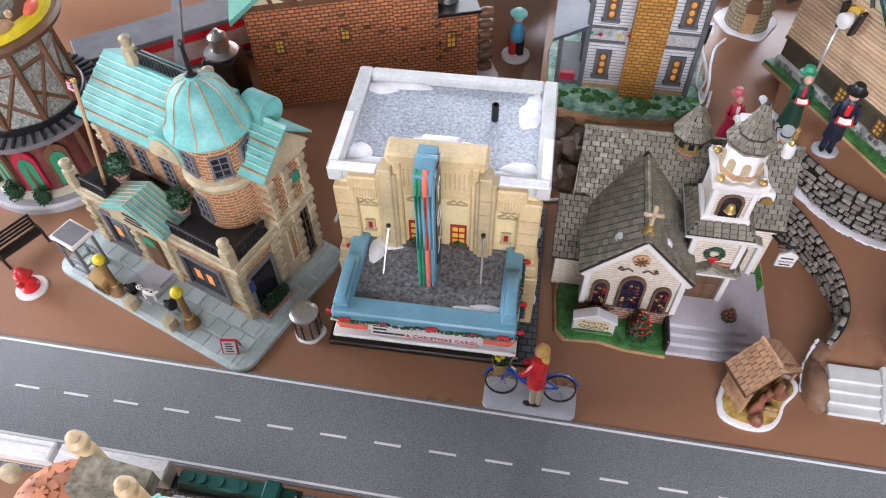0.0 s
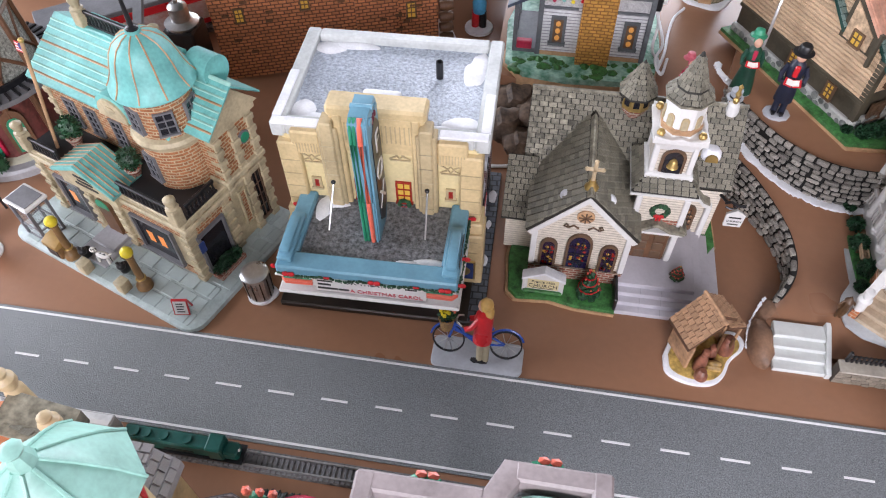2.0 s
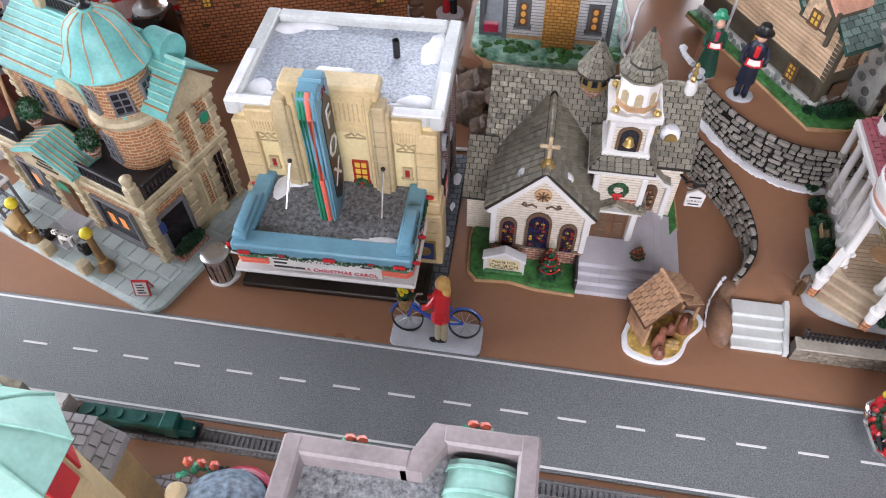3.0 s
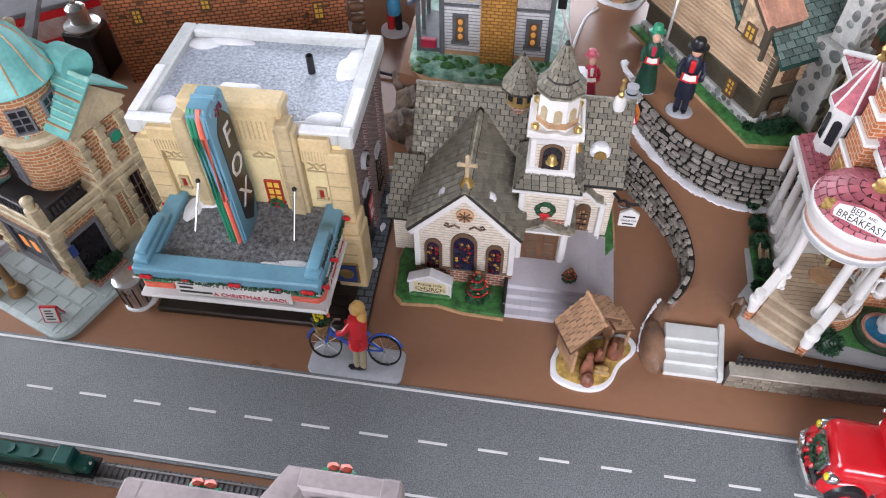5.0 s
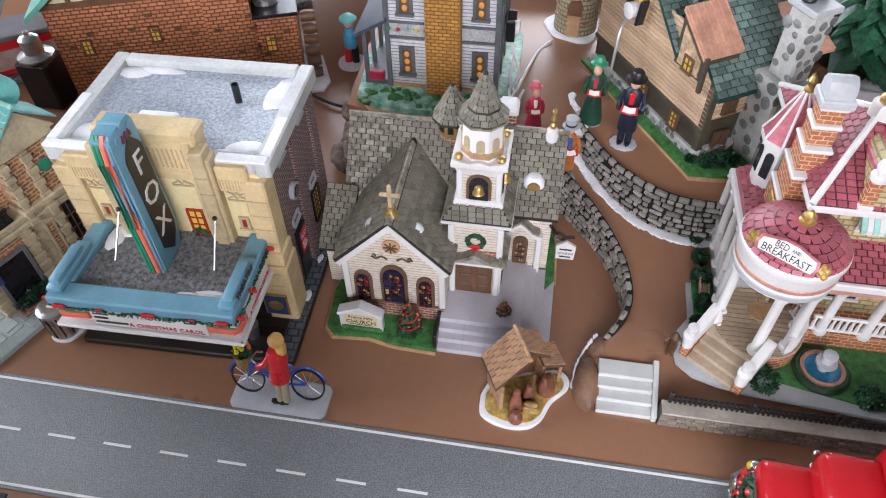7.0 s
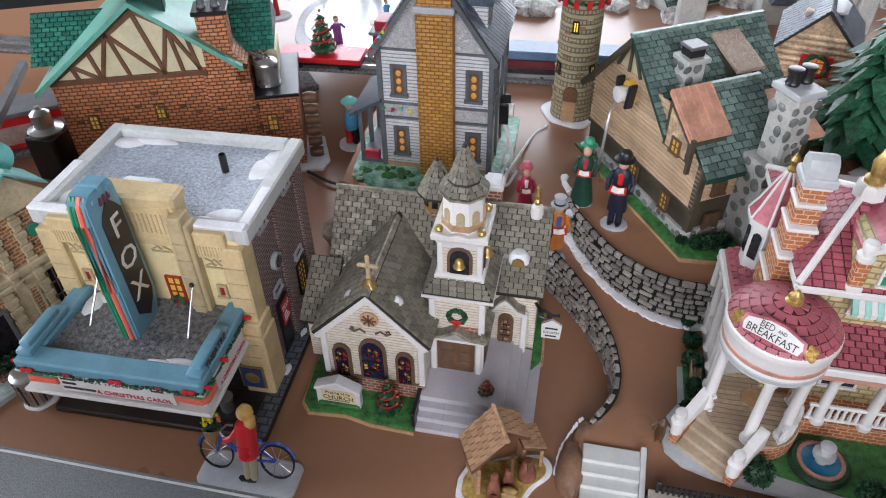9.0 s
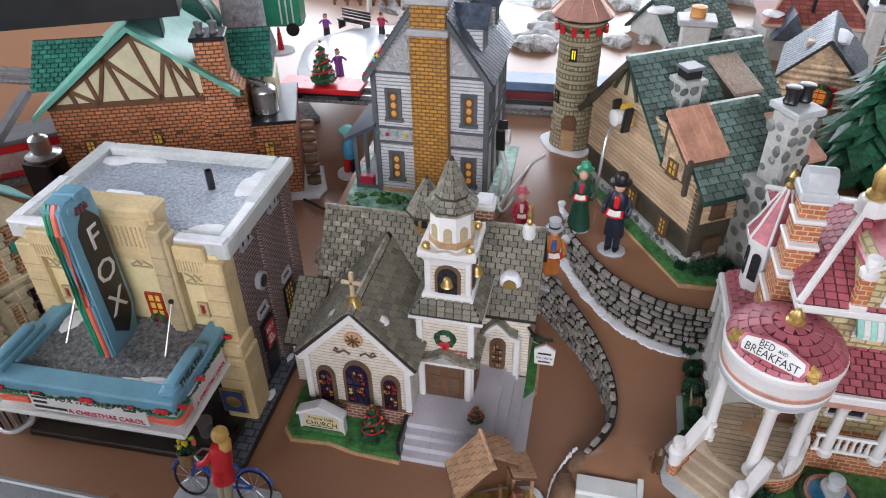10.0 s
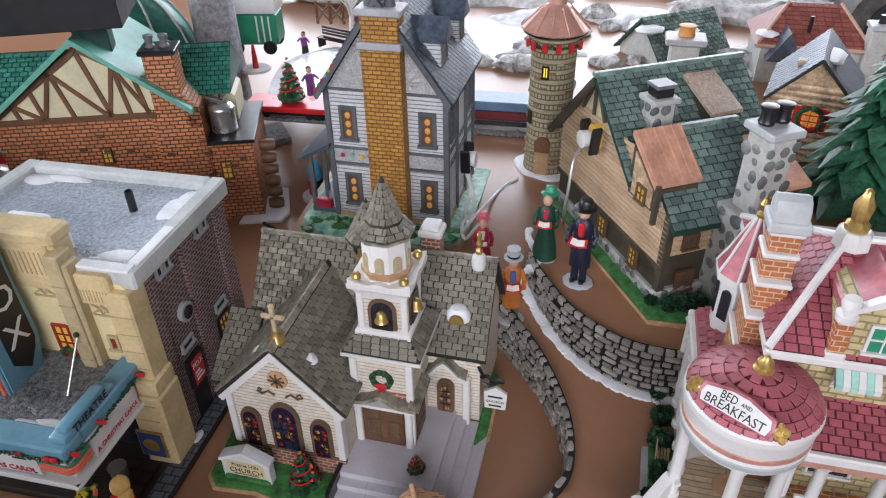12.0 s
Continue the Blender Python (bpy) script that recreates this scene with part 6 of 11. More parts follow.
# ---- white steps and stone front wall with fence ----
WHITE_STEP = paint("white_steps", (0.62, 0.64, 0.62), 0.5, 0.08, 60, 0.1)
stp = thing("garden_steps", pose(0.353, 0.0735, 0), "white painted steps up to the terrace", "steps")
for k in range(4):
    part("step", box(0, 0.036, 0.0072 * k, 0.034, 0.0037 * k, 0.0037 * (k + 1), 0.0004), WHITE_STEP, stp)
part("cheek", slab_yz([(-0.001, 0), (0.035, 0), (0.035, 0.0185), (0.031, 0.0185), (-0.001, 0.0055)], 0.036, 0.0395, 0.0005), WHITE_STEP, stp)
RUBBLE = paint("tan_rubble", (0.36, 0.31, 0.24), 0.6, 0.4, 160, 0.7, fine=700, pieces=0.25)
fw = thing("wall_front", pose(0.393, 0.0695, 0), "low tan rubble wall with a pale coping", "wall", kind="structure")
part("wall_core", box(0, 0.32, 0.0015, 0.009, 0, 0.0165), paint("dark_mortar", (0.06, 0.045, 0.032), 0.7, 0.3), fw)
part("coping", box(0, 0.32, -0.0008, 0.0098, 0.0165, 0.0182, 0.0004), paint("pale_coping", (0.4, 0.36, 0.3), 0.5, 0.2), fw)
rngw = random.Random(12)
me = tile_mesh("stone", RUBBLE)
for row in range(5):
    x = rngw.uniform(-0.004, 0)
    while x < 0.24:
        w = rngw.uniform(0.0036, 0.0075)
        ob = new("stone", me)
        ob.parent = fw
        ob.matrix_local = Matrix(((1, 0, 0, max(0, x)), (0, 0, -1, 0.0017), (0, 1, 0, 0.0003 + row * 0.0033), (0, 0, 0, 1))) @ Matrix.Rotation(rngw.uniform(-0.12, 0.12), 4, 'Z') @ Matrix.Diagonal((w, 0.0034, rngw.uniform(0.0012, 0.0022), 1))
        x += w
fn = thing("picket_fence", pose(0.397, 0.0785, 0.0182), "low black picket fence on the front wall", "fence")
for z in (0.0012, 0.0055):
    part("rail", box(0, 0.31, -0.0006, 0.0006, z, z + 0.0011), BLACK, fn)
pk = mesh_of("picket", slab_xz([(-0.0007, 0), (0.0007, 0), (0.0007, 0.0078), (0, 0.009), (-0.0007, 0.0078)], -0.0013, -0.0004), BLACK)
for k in range(96):
    ob = new("picket", pk)
    ob.parent = fn
    ob.location.x = 0.001 + 0.0032 * k
for k in range(7):
    part("post", box(0.05 * k, 0.05 * k + 0.002, -0.0014, 0.0014, 0, 0.0105, 0.0003), BLACK, fn)

# ---- bed and breakfast ----
bb = thing("guest_house", pose(0.46, 0.14, 0.0145), "pink-roofed ceramic guest house with a round white porch", "house")
O = Vector((0.46, 0.14))


def loc(pts):
    return [(x - O.x, y - O.y) for x, y in pts]


PINK_UNDER = paint("dark_rose_grout", (0.07, 0.012, 0.018), 0.5, 0.2)
KERB = paint("pale_grey_kerb", (0.45, 0.47, 0.48), 0.5, 0.12, 60, 0.25, pieces=0.1)
YELLOW_BLOCK = courses("pale_yellow_block", (0.6, 0.5, 0.27), (0.3, 0.24, 0.12), 0.0085, 0.0042, 0.0006)
RED_ORANGE = courses("orange_red_brick", (0.5, 0.16, 0.05), (0.62, 0.42, 0.3), 0.0066, 0.0032, 0.0005)
ground = loc([(0.4145, 0.234), (0.414, 0.15), (0.406, 0.138), (0.4015, 0.124), (0.404, 0.11), (0.414, 0.101), (0.43, 0.096), (0.447, 0.093), (0.53, 0.0865), (0.62, 0.0865), (0.62, 0.27), (0.425, 0.27)])
part("kerb", prism(ground, 0, 0.0028, 0.0006), KERB, bb, "pale grey kerb")
part("lawn", prism(loc([(0.4185, 0.232), (0.418, 0.15), (0.424, 0.14), (0.46, 0.106), (0.53, 0.0925), (0.62, 0.0925), (0.62, 0.265), (0.428, 0.265)]), 0.0026, 0.0042, 0.0008), GRASS, bb, "green textured lawn")
PORCH_WOOD = courses("pale_deck", (0.5, 0.38, 0.26), (0.24, 0.16, 0.1), 0.5, 0.004, 0.0004)
deck = part("porch_deck", lathe([(0.0305, 0.002), (0.0305, 0.0155), (0.0295, 0.0165), (0, 0.0165)], 40, (-0.004, 0.002, 0)), RED_ORANGE, bb)
part("boarded_floor", lathe([(0.03, 0.0165), (0.0295, 0.0172), (0, 0.0172)], 40, (-0.004, 0.002, 0)), PORCH_WOOD, bb, "pale boarded porch floor")
part("door_mat", lathe([(0.0085, 0.0172), (0.008, 0.0178), (0, 0.0178)], 20, (-0.001, 0.011, 0), m=None), COPPER_LINE, bb, "brown oval mat")
ST = Matrix.Translation((-0.0125, -0.0055, 0)) @ Matrix.Rotation(radians(-38), 4, 'Z') @ Matrix.Translation((0, 0.0195, 0)) @ Matrix.Diagonal((0.86, 1, 1.32, 1))
for k in range(4):
    part("porch_step", box(-0.02, 0.02, -0.058 + 0.0062 * k, -0.02, 0.0015 + 0.0028 * k - (0.001 if k == 0 else 0.0), 0.0015 + 0.0028 * (k + 1), 0.0005, m=ST), paint("pale_timber", (0.52, 0.41, 0.29), 0.5, 0.2), bb, "pale timber porch step")
for s in (-1, 1):
    cw = box(s * 0.0235 - 0.0032, s * 0.0235 + 0.0032, -0.058, -0.028, 0.002, 0.0115, 0.0004, m=ST)
    part("stair_cheek", cw, RED_ORANGE, bb)
    part("stair_coping", slab_yz([(-0.059, 0.011), (-0.059, 0.0145), (-0.03, 0.0235), (-0.027, 0.0235), (-0.027, 0.012)], s * 0.0235 - 0.0038, s * 0.0235 + 0.0038, 0.0006, m=ST), WHITE, bb)
    part("newel", lathe([(0.0045, 0.011), (0.0045, 0.0175), (0.0055, 0.018), (0.0055, 0.0195), (0.003, 0.0205), (0.0042, 0.023), (0.004, 0.0255), (0, 0.0262)], 16, (0, 0, 0), m=ST @ Matrix.Translation((s * 0.0235, -0.0565, 0))), WHITE, bb)
# round pavilion
RX, RYY = -0.0055, -0.0015
for k, az in enumerate((-172, -98, -50, -5, 150)):
    x, y = RX + 0.0265 * math.cos(radians(az)), 0.0035 + 0.0265 * math.sin(radians(az))
    part("column", lathe([(0.0046, 0.017), (0.0046, 0.02), (0.0034, 0.021), (0.0031, 0.069), (0.0042, 0.0715), (0.0044, 0.075)], 18, (x, y, 0)), WHITE, bb, "white porch column")


def ring_rail(r, z0, z1, a0, a1, n, w=0.0024):
    bm = bmesh.new()
    for k in range(n):
        a, b = radians(a0 + (a1 - a0) * k / n), radians(a0 + (a1 - a0) * (k + 1) / n)
        P4 = [(-0.004 + r * math.cos(t) + (w * dx) * math.cos(t), 0.001 + r * math.sin(t) + (w * dx) * math.sin(t)) for t in (a, b) for dx in (-0.5, 0.5)]
        prism([P4[0], P4[1], P4[3], P4[2]], z0, z1, bm=bm)
    bmesh.ops.remove_doubles(bm, verts=bm.verts, dist=1e-6)
    return bm


for a0, a1 in ((-62, 30), (140, 195)):
    part("porch_rail", ring_rail(0.0268, 0.0305, 0.033, a0, a1, 16), WHITE, bb)
    part("porch_rail", ring_rail(0.0268, 0.0175, 0.0195, a0, a1, 16), WHITE, bb)
    for k in range(int(abs(a1 - a0) / 8)):
        a = radians(a0 + 8 * (k + 0.5))
        part("rail_baluster", lathe([(0.001, 0.0195), (0.0015, 0.023), (0.0009, 0.027), (0.0013, 0.0306)], 7, (-0.004 + 0.0268 * math.cos(a), 0.001 + 0.0268 * math.sin(a), 0)), WHITE, bb)
part("porch_fascia", lathe([(0.0275, 0.0725), (0.0297, 0.073), (0.0302, 0.0785), (0.0312, 0.0795), (0.0308, 0.0805), (0.0305, 0.0845), (0.0312, 0.0862), (0.0312, 0.0905), (0.0318, 0.092), (0.0324, 0.0945), (0.0322, 0.0968), (0.031, 0.0982), (0.0265, 0.0982)], 56, (RX, RYY + 0.005, 0)), WHITE, bb, "white moulded porch ring")
part("dentil_band", lathe([(0.0299, 0.0742), (0.0307, 0.0746), (0.0309, 0.0772), (0.0302, 0.0778)], 56, (RX, RYY + 0.005, 0)), KERB, bb)
part("pink_band", lathe([(0.0304, 0.0808), (0.031, 0.0812), (0.031, 0.0838), (0.0304, 0.0844)], 56, (RX, RYY + 0.005, 0)), COPPER, bb)
dome_p = [(0.031, 0.0975), (0.0296, 0.1005), (0.0265, 0.1037), (0.022, 0.1068), (0.0165, 0.1094), (0.0105, 0.1113), (0.003, 0.1126), (0.0, 0.1128)]
pd = part("porch_roof", lathe(dome_p, 48, (RX, RYY + 0.005, 0)), PINK_UNDER, bb, "low domed roof of rose-pink tiles")
for (r0, z0), (r1, z1) in zip(dome_p[:6], dome_p[1:7]):
    rm = (r0 + r1) / 2
    nn = max(8, int(2 * math.pi * rm / 0.0064))
    for k in range(nn):
        a = 2 * math.pi * (k + (0.5 if int(r0 * 1e4) % 2 else 0)) / nn
        c, s = math.cos(a), math.sin(a)
        L = math.hypot(r0 - r1, z1 - z0)
        u, v = Vector((-s, c, 0)), Vector((-(r0 - r1) * c, -(r0 - r1) * s, z1 - z0)).normalized()
        w = u.cross(v)
        W = 2 * math.pi * rm / nn
        o = Vector((RX + r0 * c, RYY + 0.005 + r0 * s, z0)) - u * (W / 2)
        m = Matrix(((u.x, v.x, w.x, o.x), (u.y, v.y, w.y, o.y), (u.z, v.z, w.z, o.z), (0, 0, 0, 1)))
        ob = new("roof_tile", tile_mesh("shingle", PINK_TILE))
        ob.parent = pd
        ob.matrix_local = m @ Matrix.Diagonal((W, L, 0.0008, 1))
part("gold_finial", lathe([(0.0046, 0.112), (0.005, 0.1132), (0.0034, 0.1142), (0.0042, 0.1158), (0.0038, 0.1178), (0.002, 0.1192), (0.0013, 0.121), (0, 0.1217)], 16, (RX + 0.001, RYY + 0.005, 0)), GOLD, bb, "gilded porch finial")
SG = Matrix.Translation((RX - 0.0108, RYY - 0.017, 0.1062)) @ pose(0, 0, 0, 0, 0, -33) @ pose(0, 0, 0, 58) @ Matrix.Diagonal((0.78, 0.95, 1, 1))
sg = part("name_board", prism([(-0.022, -0.005), (0.022, -0.005), (0.0235, 0), (0.022, 0.005), (0.012, 0.0068), (0.006, 0.0082), (-0.006, 0.0082), (-0.012, 0.0068), (-0.022, 0.005), (-0.0235, 0)], 0.002, 0.0045, 0.0005), PINK_TILE, bb, "white oval name board with pink rim")
sg.matrix_local = SG
part("board_face", prism([(-0.02, -0.004), (0.02, -0.004), (0.0212, 0), (0.02, 0.0038), (0.0115, 0.0056), (0.005, 0.007), (-0.005, 0.007), (-0.0115, 0.0056), (-0.02, 0.0038), (-0.0212, 0)], 0.0045, 0.0051), WHITE, sg)
writing("BREAKFAST", sg, pose(0, -0.0013, 0.0052), 0.0066, LETTER, 0.0001, squeeze=1.08)
writing("BED", sg, pose(-0.0055, 0.0036, 0.0052), 0.0058, LETTER, 0.0001)
writing("AND", sg, pose(0.0052, 0.0036, 0.0052), 0.003, LETTER, 0.0001)
for s in (-1, 1):
    for dx, dy, r in ((0.0, 0.0, 0.0028), (0.003, 0.002, 0.0022), (0.003, -0.0018, 0.0022), (-0.0005, 0.0035, 0.0018)):
        g = part("gold_scroll", lathe([(r, 0), (r * 1.1, 0.001), (r * 0.6, 0.0018), (r * 0.5, 0.0012), (0, 0.0012)], 12, (s * (0.0255 + dx), dy, 0.003)), GOLD, sg)
# house body
part("house_wall", box(0.003, 0.16, 0.022, 0.125, 0.004, 0.115), YELLOW_BLOCK, bb, "pale yellow block walls")
part("eave", box(-0.0045, 0.165, 0.0085, 0.13, 0.114, 0.1205, 0.0018), WHITE, bb, "white snow-edged eave")
E1, AX, AY, AZ = 0.1205, 0.03, 0.0565, 0.157
corners = [(-0.004, 0.009), (0.11, 0.009), (0.11, 0.13), (-0.004, 0.13)]
hip = bmesh.new()
vs = [hip.verts.new((x, y, E1)) for x, y in corners]
ra, rb = hip.verts.new((AX, AY, AZ)), hip.verts.new((AX + 0.03, AY, AZ))
for f in ((vs[0], vs[1], rb, ra), (vs[1], vs[2], rb), (vs[2], vs[3], ra, rb), (vs[3], vs[0], ra), tuple(vs[::-1])):
    hip.faces.new(f)
part("hip_roof", hip, PINK_UNDER, bb, "steep hipped roof of rose-pink tiles", smooth=None)


def tri_tiles(parent, a, b, c, tw, th, thick, mat, near=None, limit=300):
    """Tiles over the roof face with eave a-b and top corner or ridge end c."""
    a, b, c = Vector(a), Vector(b), Vector(c)
    u = (b - a).normalized()
    foot = a + u * (c - a).dot(u)
    v = c - foot
    L, W, k = v.length, (b - a).length, (c - a).dot(u)
    tiles(parent, "roof_tile", a, u, v, lambda h: None if h > L * 0.97 else (k * h / L, W - (W - k) * h / L), tw, th, thick, mat, near=near, limit=limit)


tri_tiles(bb, (-0.004, 0.13, E1), (-0.004, 0.009, E1), (AX, AY, AZ), 0.0062, 0.0042, 0.0013, PINK_TILE)
L_hip = math.hypot(AY - 0.009, AZ - E1)
tiles(bb, "roof_tile", (-0.004, 0.009, E1), (1, 0, 0), (0, AY - 0.009, AZ - E1), lambda h: None if h > L_hip * 0.98 else ((AX + 0.004) * h / L_hip, 0.114 - 0.05 * h / L_hip), 0.0062, 0.0042, 0.0013, PINK_TILE)
for a, b in (((-0.004, 0.009, E1), (AX, AY, AZ)), ((0.11, 0.009, E1), (AX + 0.03, AY, AZ)), ((-0.004, 0.13, E1), (AX, AY, AZ)), ((AX, AY, AZ), (AX + 0.03, AY, AZ))):
    hp = part("hip_ridge", tube([Vector(a).lerp(Vector(b), t / 9) + Vector((0, 0, 0.001)) for t in range(10)], 0.0021, 8), WHITE, bb, "white hip ridge")
part("apex_block", lathe([(0.009, 0.154), (0.0085, 0.161), (0.007, 0.163)], 8, (AX + 0.002, AY, 0)), WHITE, bb)
part("gold_finial", lathe([(0.0055, 0.1625), (0.006, 0.1655), (0.0038, 0.168), (0.0042, 0.17), (0.005, 0.176), (0.0026, 0.181), (0.0018, 0.184), (0, 0.1855)], 8, (AX + 0.002, AY, 0)), GOLD, bb, "large gilded roof finial")
# stepped brick chimney on the flank
for z0, z1, x0, x1, y0, y1 in ((0.06, 0.1, -0.0125, 0.004, 0.027, 0.0585), (0.1025, 0.12, -0.011, 0.005, 0.031, 0.0575), (0.1225, 0.1365, -0.0095, 0.0055, 0.0365, 0.057), (0.139, 0.151, -0.0085, 0.006, 0.0405, 0.0565), (0.1535, 0.1625, -0.0075, 0.0062, 0.0425, 0.056)):
    part("chimney_stage", box(x0, x1, y0, y1, z0, z1 + 0.001, 0.0004), RED_ORANGE, bb, "orange brick chimney stage")
    part("chimney_band", box(x0 - 0.0012, x1 + 0.0012, y0 - 0.0012, y1 + 0.0012, z1, z1 + 0.0026, 0.0007), WHITE, bb)
part("chimney_cap", box(-0.0105, 0.0088, 0.0395, 0.0585, 0.165, 0.1705, 0.001), KERB, bb)
part("chimney_cap", slab_yz([(0.0415, 0.1705), (0.0565, 0.1705), (0.0565, 0.176), (0.0535, 0.1805), (0.049, 0.1822), (0.0445, 0.1805), (0.0415, 0.176)], -0.0085, 0.0068, 0.0008), KERB, bb, "rounded grey chimney hood")
part("gold_plaque", box(-0.0135, -0.0122, 0.0365, 0.0485, 0.079, 0.0965, 0.0008), GOLD, bb)
# small corner turret behind
TU = (-0.006, 0.0755)
part("turret_wall", lathe([(0.0135, 0.075), (0.0135, 0.114), (0.0165, 0.115), (0.0172, 0.1195), (0.016, 0.12)], 8, (*TU, 0), turn=0.5), WHITE, bb)
part("turret_roof", lathe([(0.0168, 0.1195), (0.0122, 0.1285), (0.0072, 0.1415), (0.002, 0.1535), (0, 0.154)], 8, (*TU, 0), turn=0.5), PINK_TILE, bb, "pink turret cap with white ribs")
for k in range(8):
    a = math.pi * 2 * (k + 0.5) / 8
    part("turret_rib", tube([(TU[0] + r * math.cos(a), TU[1] + r * math.sin(a), z) for r, z in ((0.0169, 0.1197), (0.0123, 0.1287), (0.0073, 0.1417), (0.0022, 0.1533))], 0.0009, 6), WHITE, bb)
    ww = part("turret_window", slab_xz(arch_points(0.006, 0.02, 8), -0.0008, 0.0008), DARK_GLASS, bb)
    a2 = radians(45 * k - 90)
    ww.matrix_local = Matrix.Translation((TU[0] + 0.0125 * math.cos(a2), TU[1] + 0.0125 * math.sin(a2), 0.09)) @ pose(0, 0, 0, 0, 0, 45 * k)
part("gold_finial", lathe([(0.0025, 0.152), (0.0032, 0.155), (0.0016, 0.157), (0.003, 0.161), (0.0015, 0.164), (0, 0.1665)], 12, (*TU, 0)), GOLD, bb)
# side and front porches
part("side_porch_roof", slab_xz([(-0.0265, 0.0735), (-0.0245, 0.0775), (0.006, 0.088), (0.006, 0.0735)], 0.026, 0.09, 0.0006), PINK_TILE, bb, "pink side porch roof")
part("side_porch_eave", box(-0.0285, -0.0235, 0.02, 0.092, 0.0705, 0.0755, 0.001), WHITE, bb)
part("side_porch_floor", box(-0.0265, 0.006, 0.02, 0.09, 0.004, 0.0165), WHITE, bb)
part("side_beam", box(-0.0275, -0.025, 0.028, 0.09, 0.0305, 0.033, 0.0004), WHITE, bb)
for y in (0.034, 0.052, 0.07, 0.087):
    part("column", lathe([(0.0042, 0.016), (0.0042, 0.019), (0.003, 0.02), (0.0028, 0.068), (0.004, 0.071)], 14, (-0.026, y, 0)), WHITE, bb)
for k in range(16):
    part("rail_baluster", lathe([(0.001, 0.0165), (0.0014, 0.022), (0.0009, 0.026), (0.0012, 0.0306)], 6, (-0.0263, 0.031 + 0.0036 * k, 0)), WHITE, bb)
part("front_porch_roof", slab_yz([(-0.001, 0.0665), (-0.001, 0.0695), (0.0235, 0.085), (0.0235, 0.0665)], 0.024, 0.165, 0.0006), PINK_UNDER, bb, "pink front porch roof")
tiles(bb, "roof_tile", (0.0245, -0.001, 0.0697), (1, 0, 0), (0, 0.0245, 0.0155), lambda h: None if h > 0.0285 else (0, 0.14), 0.0066, 0.0042, 0.0011, PINK_TILE)
tiles(bb, "roof_tile", (-0.0245, 0.09, 0.0777), (0, -1, 0), (0.0305, 0, 0.0105), lambda h: None if h > 0.0315 else (0, 0.062), 0.0066, 0.0042, 0.0011, PINK_TILE)
part("front_porch_eave", box(0.022, 0.166, -0.004, 0.001, 0.0632, 0.0692, 0.001), WHITE, bb)
part("porch_frieze", box(0.024, 0.165, -0.002, 0.001, 0.058, 0.0632), COPPER, bb)
part("front_porch_floor", box(0.02, 0.165, -0.001, 0.0235, 0.004, 0.0165), RED_ORANGE, bb)
for x in (0.036, 0.064, 0.1, 0.14):
    part("column", lathe([(0.0045, 0.016), (0.0045, 0.0195), (0.0033, 0.0205), (0.003, 0.0555), (0.0045, 0.0585)], 14, (x, 0.0012, 0)), WHITE, bb)
for z in (0.018, 0.0305):
    part("porch_rail", box(0.028, 0.16, 0.0, 0.0023, z, z + 0.0022, 0.0004), WHITE, bb)
for k in range(32):
    part("rail_baluster", lathe([(0.001, 0.0195), (0.0015, 0.023), (0.0009, 0.027), (0.0013, 0.0306)], 6, (0.03 + 0.004 * k, 0.0011, 0)), WHITE, bb)
window(bb, pose(0.048, 0.022, 0.03), 0.02, 0.03, WHITE, DARK_GLASS, (0, 0), name="porch_window")
window(bb, pose(0.088, 0.022, 0.03), 0.02, 0.03, WHITE, DARK_GLASS, (0, 0), name="porch_window")
part("front_door", box(0.006, 0.022, 0.02, 0.0222, 0.0168, 0.056, 0.0005), WOOD, bb)
# upper window with striped awning and gabled dormer
window(bb, pose(0.0405, 0.022, 0.095), 0.013, 0.015, WHITE, PANE_YELLOW, (1, 0), name="upper_window")
for k in range(6):
    part("awning_stripe", slab_yz([(0.0215, 0.1135), (0.01, 0.1035), (0.01, 0.1005), (0.0215, 0.1105)], 0.0305 + 0.0034 * k, 0.0338 + 0.0034 * k, 0.0002), WHITE if k % 2 else TEAL_PALE, bb, "striped awning")
DX = 0.0425
part("dormer", slab_xz([(DX + x, z) for x, z in ((-0.019, 0.1185), (0.019, 0.1185), (0.019, 0.138), (0.0175, 0.1465), (0.008, 0.1515), (0, 0.1555), (-0.008, 0.1515), (-0.0175, 0.1465), (-0.019, 0.138))], 0.011, 0.05, 0.0006), YELLOW_BLOCK, bb)
part("dormer_roof", slab_xz([(DX + x, z) for x, z in ((-0.019, 0.142), (0, 0.154), (0.019, 0.142), (0.019, 0.145), (0, 0.157), (-0.019, 0.145))], 0.014, 0.056, 0.0005), PINK_TILE, bb)
part("dormer_coping", slab_xz([(DX + x, z) for x, z in ((-0.0205, 0.1445), (-0.0205, 0.1485), (-0.014, 0.1505), (-0.008, 0.155), (0, 0.159), (0.008, 0.155), (0.014, 0.1505), (0.0205, 0.1485), (0.0205, 0.1445), (0.009, 0.1505), (0, 0.1542), (-0.009, 0.1505))], 0.009, 0.014, 0.0005), WHITE, bb)
for s in (-1, 1):
    part("dormer_pier", box(DX + s * 0.0175 - 0.0035, DX + s * 0.0175 + 0.0035, 0.0095, 0.016, 0.1185, 0.141, 0.0004), RED_ORANGE, bb)
    part("pier_foot", box(DX + s * 0.0175 - 0.0045, DX + s * 0.0175 + 0.0045, 0.0085, 0.017, 0.119, 0.1235, 0.0007), WHITE, bb)
    part("dormer_urn", lathe([(0.0048, 0.141), (0.0052, 0.1445), (0.003, 0.146), (0.0044, 0.15), (0.0036, 0.153), (0, 0.154)], 12, (DX + s * 0.0175, 0.0128, 0)), WHITE, bb)
